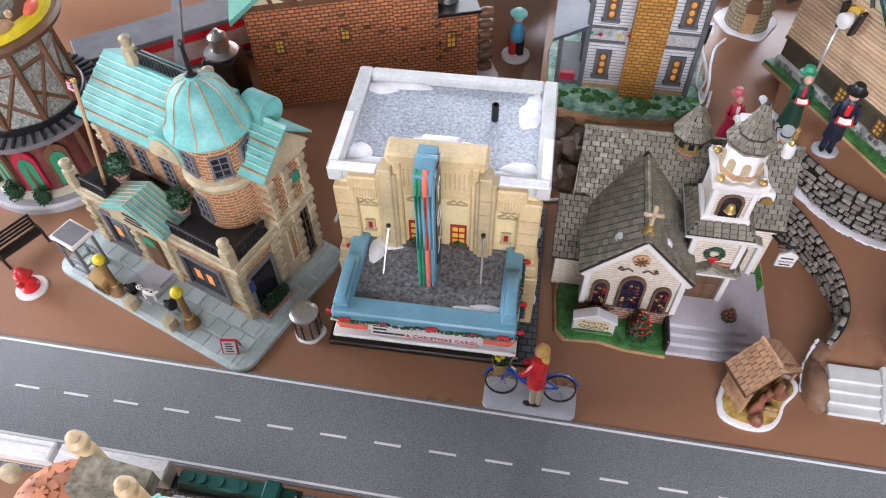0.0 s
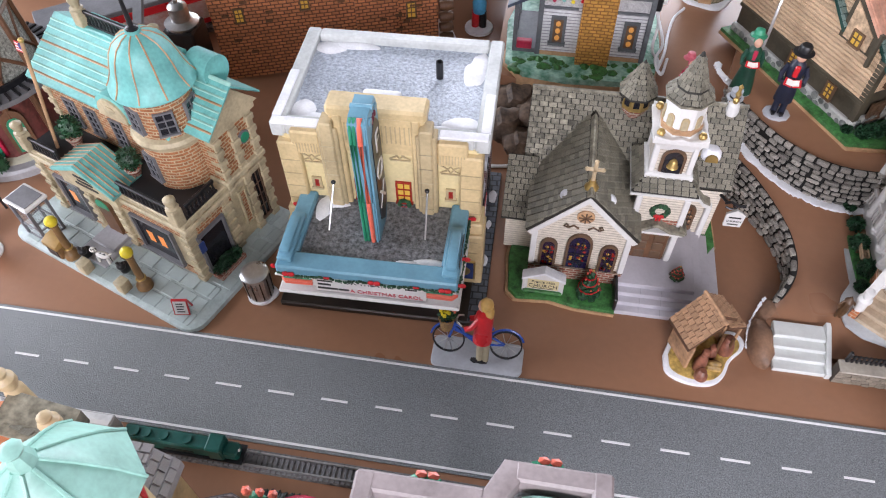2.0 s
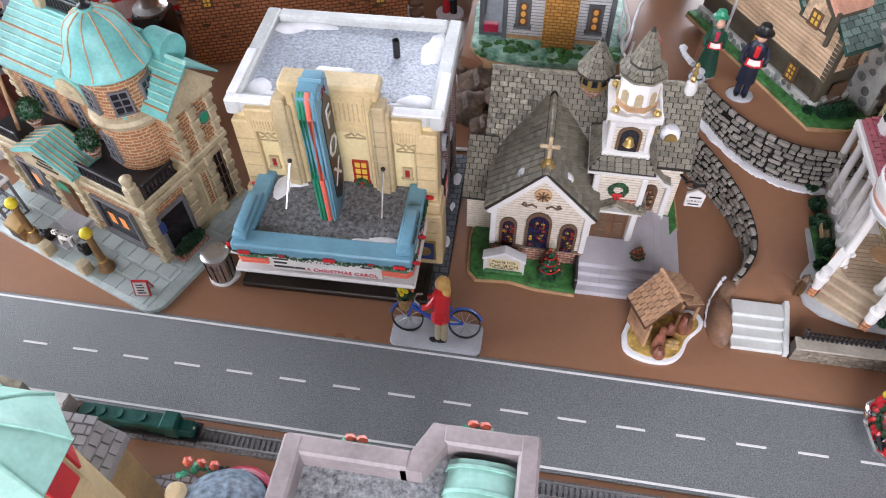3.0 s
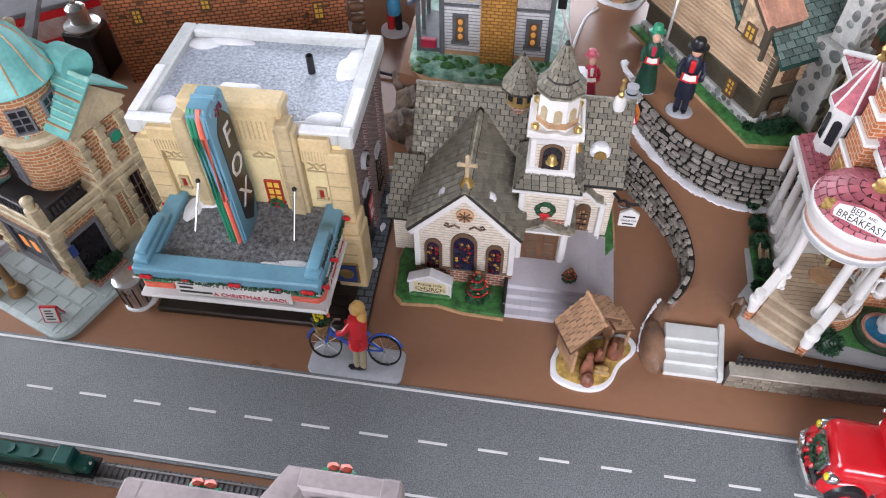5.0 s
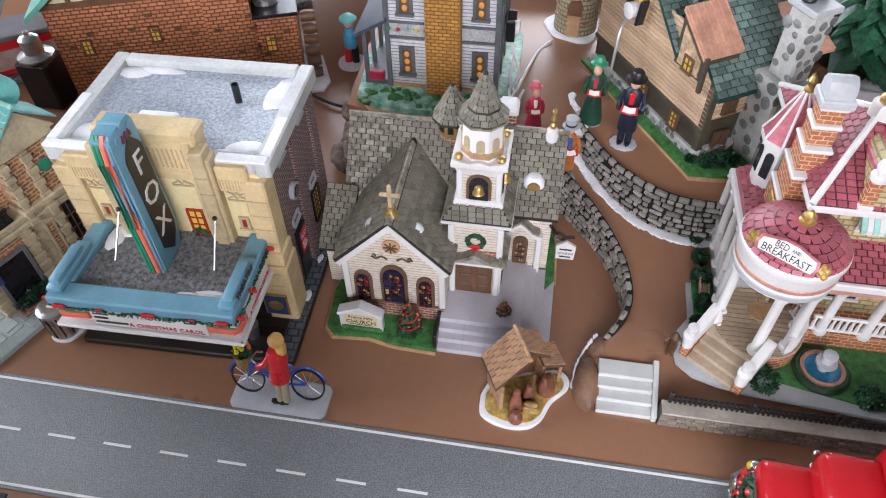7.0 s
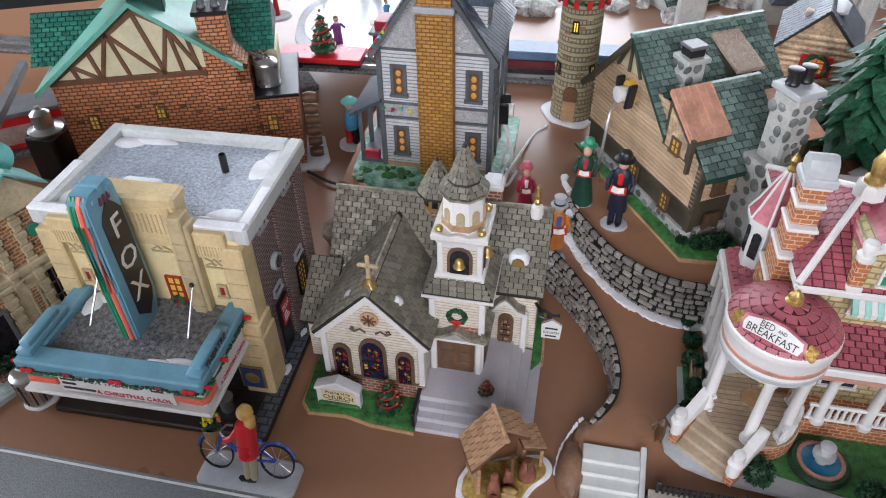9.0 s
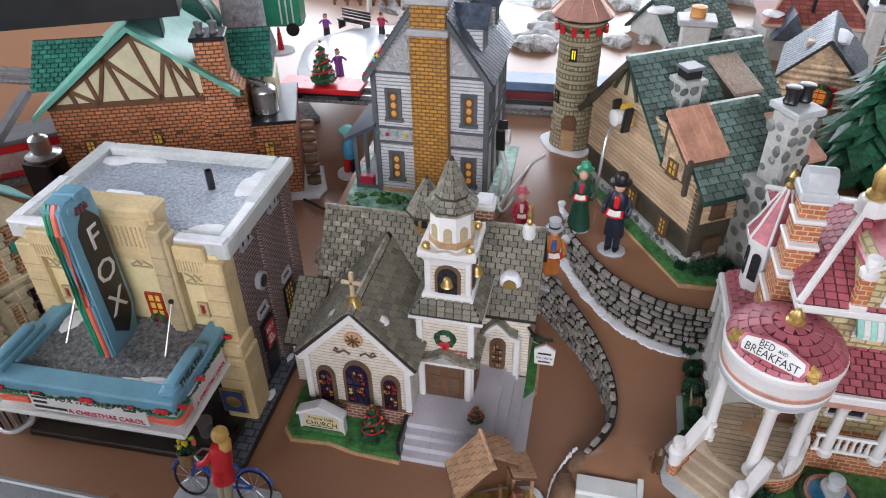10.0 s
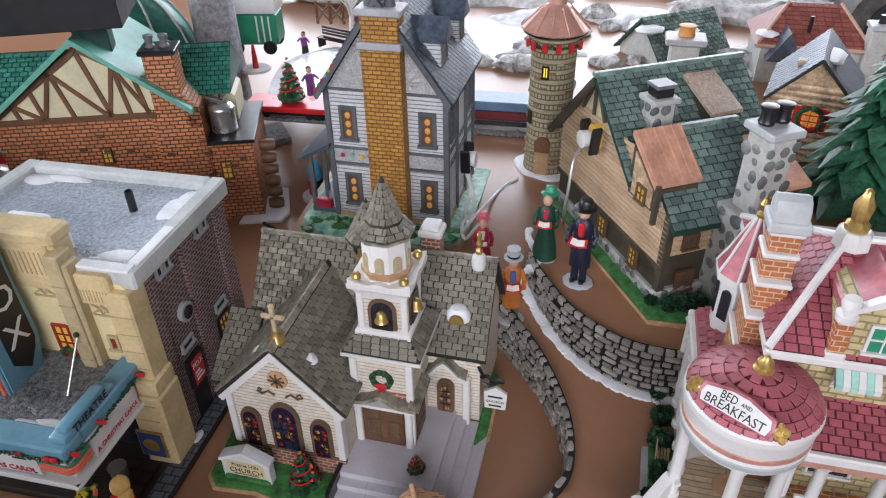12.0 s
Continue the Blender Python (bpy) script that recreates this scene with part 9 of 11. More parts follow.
# tapered main stack
stk = part("stone_chimney", joined(box(0.033, 0.062, -0.128, -0.097, 0.004, 0.075, 0.002), joined(box(0.0405, 0.0595, -0.125, -0.103, 0.074, 0.127, 0.002), None)), COBBLE_BASE, cb, "pale chimney set with grey cobbles")
part("stone_chimney_cap", box(0.038, 0.062, -0.1275, -0.1005, 0.127, 0.1318, 0.001), KERB, cb)
for x in (0.0445, 0.0555):
    part("chimney_pot", lathe([(0.0045, 0.1325), (0.005, 0.134), (0.0042, 0.136), (0.0042, 0.141), (0.0052, 0.1415), (0.0052, 0.144), (0.0035, 0.1445)], 16, (x, -0.112, 0)), BLACK, cb)
cobbles((0.033, 0.062, -0.128, -0.097, 0.01, 0.072), 46, 8, 0.0042, stk)
cobbles((0.0405, 0.0595, -0.125, -0.103, 0.08, 0.124), 26, 9, 0.0034, stk)
# windows on the log walls
for x, z, w, h, mat in ((0.016, 0.046, 0.009, 0.009, FRAME_BROWN), (0.017, 0.012, 0.011, 0.014, FRAME_BROWN)):
    window(cb, pose(x, -0.1036, z), w, h, FRAME_BROWN, mat, (1, 1), name="shuttered_window")
LEFT = pose(0, 0, 0, 0, 0, -90)
for y, z, w, h, mat in ((-0.072, 0.016, 0.007, 0.013, PANE_YELLOW), (-0.028, 0.016, 0.008, 0.013, PANE_YELLOW), (-0.079, 0.072, 0.008, 0.01, PANE_YELLOW)):
    window(cb, Matrix.Translation((-0.0035, y, z)) @ LEFT, w, h, FRAME_BROWN, mat, (1, 2), name="lit_window")
lw = part("gable_opening", slab_xz(arch_points(0.013, 0.017, 10), -0.0045, 0.001), PANE_YELLOW, cb)
lw.matrix_local = Matrix.Translation((-0.003, -0.006, 0.078)) @ LEFT
# roofs
for (ya, za), (yb, zb) in (((-0.003, 0.1305), (-0.062, 0.0765)), ((-0.003, 0.1305), (0.056, 0.068))):
    part("main_roof", slab_yz([(ya, za), (yb, zb), (yb, zb - 0.003), (ya, za - 0.0035)], -0.009, 0.111), GREEN_UNDER, cb, "green slate main roof")
S1 = Vector((0, 0.059, 0.054))
tiles(cb, "slate", (-0.009, -0.062, 0.0768), (1, 0, 0), S1, lambda h: None if h > S1.length else (0, 0.12), 0.0072, 0.0052, 0.0012, SLATE_GREEN, near=(0.03, -0.03, 0.1), limit=300)
part("ridge_cap", box(-0.01, 0.112, -0.0055, -0.0005, 0.1295, 0.133, 0.0008), SLATE_GREEN, cb)
part("bargeboard", slab_yz([(-0.003, 0.128), (-0.003, 0.1225), (0.054, 0.0635), (0.058, 0.066)], -0.012, -0.008), OLIVE_WOOD, cb)
part("gable_infill", slab_yz([(-0.028, 0.1), (0.028, 0.1), (0, 0.1245)], -0.0032, 0.0), PLASTER, cb)
for y0, y1 in ((0.0, 0.0), (-0.002, -0.016), (0.002, 0.016)):
    part("gable_strut", rod((-0.0045, y0, 0.123), (-0.0045, y1, 0.1), 0.0016, 6), OLIVE_WOOD, cb)
for (ya, za), (yb, zb) in (((-0.058, 0.1095), (-0.109, 0.064)), ((-0.058, 0.1095), (-0.036, 0.094))):
    part("wing_roof", slab_yz([(ya, za), (yb, zb), (yb, zb - 0.003), (ya, za - 0.0035)], -0.002, 0.07), GREEN_UNDER, cb)
S2 = Vector((0, 0.051, 0.0455))
tiles(cb, "slate", (-0.002, -0.109, 0.0642), (1, 0, 0), S2, lambda h: None if h > S2.length else (0.0, 0.072), 0.0085, 0.0056, 0.0013, SLATE_GREEN, limit=200)
part("wing_ridge", box(-0.002, 0.071, -0.0605, -0.0555, 0.1085, 0.112, 0.0008), SLATE_GREEN, cb)
COPPER_SHEET = paint("copper_sheet", (0.64, 0.34, 0.235), 0.4, 0.25, 60, 0.25, metal=0.1)
part("copper_roof", slab_yz([(-0.059, 0.1108), (-0.0595, 0.1138), (-0.0915, 0.09), (-0.0915, 0.087)], -0.0095, 0.0255, 0.0005), COPPER_SHEET, cb, "copper sheet roof over the window bay")
for k in range(6):
    x = -0.008 + 0.0064 * k
    part("copper_seam", rod((x, -0.0597, 0.114), (x, -0.0915, 0.0903), 0.0005, 5), COPPER_SHEET, cb)
part("bay_wall", slab_yz([(-0.058, 0.068), (-0.058, 0.108), (-0.09, 0.085), (-0.09, 0.068)], -0.006, 0.024), OLIVE_WOOD, cb)
part("bay_panel", slab_yz([(-0.062, 0.07), (-0.062, 0.1), (-0.086, 0.083), (-0.086, 0.07)], -0.0068, -0.006), LOG, cb)
window(cb, Matrix.Translation((-0.0068, -0.075, 0.07)) @ LEFT, 0.008, 0.01, FRAME_BROWN, PANE_YELLOW, (1, 1), name="bay_window")
part("bay_post", box(-0.009, -0.006, -0.094, -0.091, 0.062, 0.09), OLIVE_WOOD, cb)
# small stone stack and shed dormer on the main slope
ss = part("roof_stack", joined(box(0.0165, 0.0335, -0.0415, -0.0255, 0.094, 0.12, 0.0015), box(0.0145, 0.0355, -0.0435, -0.0235, 0.119, 0.123, 0.0008)), COBBLE_BASE, cb, "small cobbled stack with a grey cap")
cobbles((0.0165, 0.0335, -0.0415, -0.0255, 0.1, 0.117), 12, 12, 0.0038, ss)
part("stack_cowl", box(0.0185, 0.0315, -0.0395, -0.0275, 0.123, 0.1295, 0.0006), BLACK, ss)
part("stack_cap", box(0.017, 0.033, -0.041, -0.026, 0.1295, 0.1322, 0.0008), FRAME_GREY, ss)
part("shed_dormer", slab_yz([(-0.044, 0.09), (-0.044, 0.111), (-0.014, 0.1225), (-0.018, 0.1)], 0.06, 0.08), OLIVE_WOOD, cb)
PLANKS = courses("pale_planks", (0.6, 0.46, 0.36), (0.3, 0.2, 0.14), 0.006, 0.5, 0.0005, offset=0.0)
part("shed_roof", slab_yz([(-0.049, 0.1085), (-0.049, 0.111), (-0.011, 0.126), (-0.011, 0.1235)], 0.057, 0.083, 0.0004), PLANKS, cb, "pale plank dormer roof")
window(cb, pose(0.07, -0.044, 0.098), 0.011, 0.0105, WOOD, COPPER_LINE, (1, 1), name="dormer_window")
part("terracotta_porch", slab_yz([(-0.1, 0.072), (-0.1, 0.075), (-0.055, 0.094), (-0.055, 0.09)], 0.067, 0.108, 0.0005), COPPER_SHEET, cb)
part("rear_wall", box(0.07, 0.105, -0.09, -0.04, 0.004, 0.078), OLIVE_WOOD, cb)
for k, (x, y, r) in enumerate(((0.002, -0.113, 0.0058), (0.012, -0.116, 0.0062), (0.022, -0.117, 0.0058), (-0.006, -0.104, 0.004))):
    bush(cb.matrix_world @ pose(x, y, 0.005), r, 50 + k, label="low dark green shrub at the cabin corner")
# lamp adapters and cords
def plug(name, m, label):
    p = thing(name, m, label, "light fitting")
    part("socket", lathe([(0.003, 0), (0.0055, 0.002), (0.0062, 0.008), (0.0066, 0.0125), (0.005, 0.013)], 18, m=pose(0, 0, 0, 90)), WHITE, p)
    for s in (-1, 1):
        part("clip", box(-0.0016, 0.0016, -0.009, -0.001, -0.011, 0.011, 0.001, m=pose(s * 0.0078, 0, 0, 0, s * 8)), BLACK, p)
    return p


c1 = plug("bulb_socket", cb.matrix_world @ pose(-0.004, -0.006, 0.085, 0, 0, -90), "white bulb socket with black clips in the gable")
cord = tube(smooth_line([(0.355, 0.352, 0.135), (0.349, 0.345, 0.125), (0.347, 0.338, 0.1), (0.346, 0.336, 0.075), (0.35, 0.35, 0.056)], 6), 0.0013, 7)
solo("lamp_cord", cord, STEEL, "twisted silver lamp cord hanging down the cabin wall", "cable")
c2 = plug("bulb_socket", pose(0.2545, 0.39, 0.094, 0, 0, 90), "white bulb socket with black clips on the house wall")
WCORD = paint("white_cord", (0.7, 0.7, 0.7), 0.4, 0.08)
for k, pts in enumerate(([(0.258, 0.39, 0.09), (0.264, 0.385, 0.07), (0.262, 0.37, 0.052), (0.268, 0.355, 0.05), (0.266, 0.34, 0.052), (0.272, 0.36, 0.056), (0.278, 0.4, 0.05), (0.285, 0.43, 0.048), (0.295, 0.445, 0.05)], [(0.256, 0.392, 0.088), (0.27, 0.372, 0.06), (0.264, 0.352, 0.054), (0.27, 0.336, 0.05), (0.276, 0.36, 0.05)])):
    solo("lamp_cord", tube(smooth_line(pts, 6), 0.0014, 7), WCORD, "loose white lamp cord beside the tall house", "cable", group="white cords")
solo("lamp_cord", tube(smooth_line([(-0.04, 0.19, 0.004), (-0.03, 0.235, 0.02), (-0.012, 0.24, 0.012), (0.04, 0.25, 0.002), (0.12, 0.245, 0.002), (0.165, 0.252, 0.002)], 6), 0.0016, 7), WCORD, "white lamp cord running behind the buildings", "cable", group="white cords")
solo("lamp_cord", tube(smooth_line([(0.06, 0.39, 0.003), (0.09, 0.375, 0.004), (0.12, 0.37, 0.003), (0.14, 0.36, 0.004)], 6), 0.0016, 7), BLACK, "black cord on the tabletop behind the theatre", "cable")

# ---- farther village ----
def simple_house(name, m, w, d, h, rise, wall, roof, under, label, roof_tile=(0.0072, 0.0052), limit=120, snow=True):
    """A gabled house with the ridge along y and its gable to the front."""
    hs = thing(name, m, label, "house")
    part("wall", slab_xz([(-w / 2, 0), (w / 2, 0), (w / 2, h), (0, h + rise), (-w / 2, h)], 0, d), wall, hs)
    for s in (-1, 1):
        e = w / 2 + 0.006
        z = h - rise * 0.006 / (w / 2)
        part("roof", slab_xz([(0, h + rise + 0.004), (0, h + rise), (s * e, z - 0.001), (s * e, z + 0.002)], -0.006, d + 0.006), under, hs)
        L = math.hypot(e, h + rise + 0.004 - z)
        o = (e, -0.006, z + 0.002) if s > 0 else (-e, d + 0.006, z + 0.002)
        tiles(hs, "slate", o, (0, s, 0), (-s * e, 0, h + rise + 0.002 - z), lambda b, L=L: None if b > L else (0, d + 0.012), roof_tile[0], roof_tile[1], 0.0012, roof, limit=limit)
    return hs


bh = simple_house("blue_roofed_cabin", pose(0.545, 0.535, 0.05, 0, 0, -14), 0.068, 0.085, 0.062, 0.034, LOG, SLATE_BLUE, UNDER, "log house with blue slate roof and wreathed window")
for k in range(12):
    z = 0.004 + 0.0062 * k
    w = 0.034 if z < 0.062 else 0.034 * (0.096 - z) / 0.034
    part("log", rod((-w, -0.001, z), (w, -0.001, z), 0.003, 8), LOG, bh)
for k in range(10):
    part("log", rod((-0.0345, 0, 0.004 + 0.0062 * k), (-0.0345, 0.085, 0.004 + 0.0062 * k), 0.003, 8), LOG, bh)
# pane and spots of this window are given a glow of their own
bw = window(bh, pose(0.002, -0.003, 0.036), 0.013, 0.018, RED, GLOW_ORANGE, (1, 2), 0.003, 0.002, "wreathed_window")
for x in (-0.003, 0.003):
    for z in (0.003, 0.009, 0.015):
        part("lamp_spot", ball(0.0021, (x, -0.0016, z), None, 1), PANE_YELLOW, bw)
for s in (-1, 1):
    part("shutter", box(s * 0.0115 - 0.003, s * 0.0115 + 0.003, -0.0035, 0, -0.001, 0.019), RED, bw)
wreath(bh, (0.002, -0.007, 0.045), 0.0105, 0.0026)
part("snow_patch", ball(0.012, (0.008, 0.03, 0.093), None, 2, (0.8, 2.0, 0.3), 0.3), SNOW, bh)
part("roof_vent", box(-0.02, -0.012, 0.02, 0.03, 0.075, 0.088, 0.001), PLANKS, bh)
TILE_RED = paint("red_roof_tile", (0.33, 0.1, 0.08), 0.5, 0.3, 120, 0.3, pieces=0.25)
rh = thing("stone_house", pose(0.585, 0.745, 0.03), "stone house with a hipped red tile roof", "house")
part("wall", box(-0.055, 0.055, 0, 0.09, 0, 0.062), COBBLE_BASE, rh)
hb2 = bmesh.new()
q = [hb2.verts.new(p) for p in ((-0.062, -0.006, 0.062), (0.062, -0.006, 0.062), (0.062, 0.096, 0.062), (-0.062, 0.096, 0.062), (-0.028, 0.045, 0.1), (0.028, 0.045, 0.1))]
for f in ((0, 1, 5, 4), (1, 2, 5), (2, 3, 4, 5), (3, 0, 4), (3, 2, 1, 0)):
    hb2.faces.new([q[i] for i in f])
part("roof", hb2, TILE_RED, rh, smooth=None)
tiles(rh, "roof_tile", (-0.062, -0.006, 0.0625), (1, 0, 0), (0, 0.051, 0.038), lambda h: None if h > 0.0636 else (0.034 * h / 0.0636, 0.124 - 0.034 * h / 0.0636), 0.0085, 0.0062, 0.0014, TILE_RED)
for a, b in (((-0.062, -0.006, 0.063), (-0.028, 0.045, 0.101)), ((0.062, -0.006, 0.063), (0.028, 0.045, 0.101)), ((-0.062, -0.006, 0.063), (0.062, -0.006, 0.063))):
    part("hip_ridge", rod(a, b, 0.0022, 7), paint("pale_terracotta", (0.55, 0.35, 0.26), 0.5, 0.2), rh)
part("dormer_gable", slab_xz([(-0.05, 0.05), (-0.012, 0.05), (-0.03, 0.083)], -0.02, 0.03), SLATE_BLUE, rh)
part("chimney", box(0.052, 0.072, -0.012, 0.01, 0, 0.088, 0.002), COBBLE_BASE, rh)
part("chimney_cap", box(0.05, 0.074, -0.014, 0.012, 0.088, 0.094, 0.001), GREY_STONE, rh)
part("chimney_pot", lathe([(0.004, 0.094), (0.004, 0.103)], 10, (0.062, -0.001, 0)), BLACK, rh)
part("flue", rod((-0.006, 0.012, 0.07), (-0.006, 0.012, 0.094), 0.0022, 8), BLACK, rh)
part("snow_patch", ball(0.013, (-0.05, 0.01, 0.073), None, 2, (1, 0.8, 0.3), 0.3), SNOW, rh)
gh = simple_house("green_roofed_house", pose(0.398, 0.79, 0.03, 0, 0, -52), 0.085, 0.1, 0.03, 0.04, COBBLE_BASE, SLATE_GREEN, GREEN_UNDER, "low house with a snow-patched green roof")
for x, y, z, r in ((-0.02, 0.02, 0.056, 0.022), (0.012, 0.0, 0.062, 0.018), (-0.03, 0.06, 0.044, 0.016), (0.02, 0.05, 0.056, 0.015)):
    part("snow_patch", ball(r, (x, y, z), None, 2, (0.9, 1.1, 0.25), 0.3), SNOW, gh)
ck = thing("stone_stack", pose(0.442, 0.7, 0.03), "grey stone stack with an orange pot", "chimney")
part("shaft", box(-0.016, 0.016, -0.012, 0.012, 0, 0.074, 0.002), COBBLE_BASE, ck)
part("cap", box(-0.022, 0.022, -0.017, 0.017, 0.074, 0.081, 0.0012), GREY_STONE, ck)
part("pot", lathe([(0.0085, 0.081), (0.0095, 0.083), (0.0085, 0.085), (0.0085, 0.091), (0.0095, 0.093), (0.008, 0.0935)], 16), paint("orange_clay", (0.55, 0.25, 0.06), 0.5, 0.2), ck)

# pine
def spruce(m, h, r, seed, label):
    tr = thing("spruce", m, label, "tree")
    part("trunk", lathe([(r * 0.14, 0), (r * 0.1, h * 0.4), (r * 0.03, h * 0.95)], 10), COPPER_LINE, tr)
    bm = bmesh.new()
    rng = random.Random(seed)
    for k in range(15):
        f = k / 14
        z = h * (0.2 + 0.78 * f)
        rr = r * (1 - 0.93 * f)
        n = max(5, int(15 * (1 - 0.6 * f)))
        for i in range(n):
            a = 2 * math.pi * (i + rng.random()) / n
            L = rr * rng.uniform(0.8, 1.15)
            d = Vector((math.cos(a), math.sin(a), 0))
            side = Vector((-d.y, d.x, 0))
            for j in range(3):
                l = L * (1 - 0.22 * j)
                w = L * 0.24
                o = Vector((0, 0, z - 0.006 * j * r / 0.04))
                pts = [o + d * l * 0.1 + side * w * 0.3, o + d * l * 0.6 + side * w * rng.uniform(0.8, 1.1) - Vector((0, 0, l * 0.22)), o + d * l - Vector((0, 0, l * rng.uniform(0.35, 0.5))), o + d * l * 0.6 - side * w * rng.uniform(0.8, 1.1) - Vector((0, 0, l * 0.22)), o + d * l * 0.1 - side * w * 0.3]
                top = [bm.verts.new(p) for p in pts]
                ridge = bm.verts.new(o + d * l * 0.55 - Vector((0, 0, l * 0.08)))
                for q in range(5):
                    bm.faces.new([top[q], top[(q + 1) % 5], ridge])
    part("crown", bm, paint("spruce_green", (0.018, 0.1, 0.05), 0.45, 0.4, 200, 0.6, pieces=0.3), tr, smooth=None)
    return tr


spruce(pose(0.58, 0.45, 0.05), 0.185, 0.062, 3, "tall dark green spruce with drooping branches and a brown trunk")
bear = ball(0.013, (0, 0, 0.014), None, 3, (1.5, 0.8, 0.9), 0.2)
ball(0.008, (-0.019, 0, 0.02), bear, 2, (1.2, 0.9, 0.9))
for x in (-0.012, 0.012):
    rod((x, 0.004, 0.012), (x, 0.004, 0), 0.004, 8, bear)
    rod((x, -0.004, 0.012), (x, -0.004, 0), 0.004, 8, bear)
solo("bear_statue", bear, paint("dark_fur", (0.03, 0.018, 0.012), 0.5, 0.4, 200, 0.8), "dark brown bear statuette beside the spruce", "statue", pose(0.51, 0.405, 0.06, 0, 0, 35))
lg = thing("felled_log", pose(0.523, 0.395, 0.064, 0, 0, 30), "short sawn log with a pale end", "log")
part("bark", rod((-0.012, 0, 0), (0.012, 0, 0), 0.0075, 14), WOOD, lg)
part("sawn_end", rod((-0.0126, 0, 0), (-0.0119, 0, 0), 0.0068, 14), paint("pale_wood", (0.6, 0.45, 0.15), 0.5, 0.2), lg)
for x, y, z, r in ((0.53, 0.36, 0.05, 0.026), (0.57, 0.37, 0.05, 0.03), (0.6, 0.4, 0.05, 0.028), (0.5, 0.375, 0.05, 0.018)):
    solo("snow_mound", ball(r, (0, 0, 0), None, 3, (1.3, 0.9, 0.55), 0.25, 2), SNOW, "white snow mound under the spruce", "snow", pose(x, y, z), group="snow mounds")

# snowy hills and rocks at the back
SNOWROCK = paint("snow_rock", (0.5, 0.49, 0.49), 0.6, 0.6, 22, 1.0, dark=(0.07, 0.055, 0.05), fine=160)


HILL_SNOW = paint("trodden_snow", (0.78, 0.79, 0.82), 0.6, 0.4, 16, 1.0, dark=(0.3, 0.28, 0.27), fine=90)


def hill(x, y, z, r, s, mat, label, name, seed):
    b = ball(r, (seed * 0.013, 0, 0), None, 4, s, 0.4, 2.2)
    for v in b.verts:
        v.co.x -= seed * 0.013
    return solo(name, b, HILL_SNOW if mat is SNOW else mat, label, "rock" if mat is not SNOW else "snow", pose(x, y, z), group="far hills")


for k, (x, y, r, s, mat) in enumerate(((0.42, 0.95, 0.09, (1.4, 1, 0.35), SNOW), (0.6, 1.02, 0.1, (1.6, 0.8, 0.6), SNOWROCK), (0.85, 0.95, 0.12, (1.3, 0.9, 0.7), SNOWROCK), (0.27, 0.8, 0.055, (1.2, 1, 0.5), SNOWROCK), (0.3, 0.68, 0.05, (1.0, 1.1, 0.3), SNOW), (0.27, 0.6, 0.03, (1.0, 0.9, 0.6), SNOWROCK), (0.45, 1.15, 0.1, (1.8, 0.7, 0.5), SNOWROCK), (0.16, 1.05, 0.09, (1.6, 0.7, 0.5), SNOWROCK), (-0.1, 1.15, 0.09, (1.8, 0.6, 0.5), SNOWROCK), (0.24, 0.95, 0.07, (1.3, 1, 0.35), SNOW), (0.75, 0.72, 0.07, (1.2, 1, 0.5), SNOWROCK), (0.05, 0.95, 0.05, (1.5, 0.8, 0.4), SNOWROCK), (0.72, 0.55, 0.06, (1.2, 1.2, 0.4), SNOW))):
    hill(x, y, 0.03, r, s, mat, "rugged grey rock dusted with snow" if mat is SNOWROCK else "smooth white snow hill", "far_rock" if mat is SNOWROCK else "snow_hill", k)
FAR_BOULDER = paint("dusted_boulder", (0.6, 0.59, 0.58), 0.6, 0.6, 60, 1.0, dark=(0.05, 0.038, 0.03), fine=300)
rk = random.Random(21)
for k in range(46):
    x, y, r = rk.uniform(0.2, 0.86), rk.uniform(0.62, 1.0), rk.uniform(0.008, 0.024)
    if 0.31 < x < 0.56 and y < 0.7:
        continue
    b = ball(r, (k * 0.07, 0, 0), None, 2, (rk.uniform(0.9, 1.5), rk.uniform(0.8, 1.2), rk.uniform(0.5, 1.0)), 0.55, 2.2)
    for v in b.verts:
        v.co.x -= k * 0.07
    solo("boulder", b, FAR_BOULDER, "small rugged boulder dusted with snow", "rock", pose(x, y, path_height(0, y) + r * 0.2), group="far boulders")
# tunnel mouth
tn = thing("tunnel", pose(0.72, 0.93, 0.03), "dark stone tunnel mouth in the rocks", "tunnel")
part("arch", slab_xz(arch_points(0.13, 0.11, 14), -0.03, 0.06), paint("dark_masonry", (0.07, 0.065, 0.06), 0.6, 0.5, 90, 0.8), tn)
# no hollow here: a black plate paints the darkness of the tunnel
part("mouth", slab_xz(arch_points(0.085, 0.085, 14), -0.034, -0.028), BLACK, tn)


def little_person(m, coat, legs, group, label, h=0.03):
    k = h / 0.03
    P = [(lathe([(0.0028 * k, 0), (0.0022 * k, 0.012 * k)], 8, (-0.0018 * k, 0, 0)), legs), (lathe([(0.0028 * k, 0), (0.0022 * k, 0.012 * k)], 8, (0.0026 * k, 0, 0)), legs), (lathe([(0.004 * k, 0.011 * k), (0.0048 * k, 0.018 * k), (0.003 * k, 0.0225 * k)], 10), coat), (ball(0.003 * k, (0, 0, 0.026 * k), None, 2), SKIN), (ball(0.0031 * k, (0, 0.0006 * k, 0.0272 * k), None, 1), WOOD)]
    for s in (-1, 1):
        P.append((rod((s * 0.004 * k, 0, 0.021 * k), (s * 0.0085 * k, -0.002 * k, 0.0165 * k), 0.0013 * k, 6), coat))
    return statuette("skater_statue", P, label, "statue", m, group)


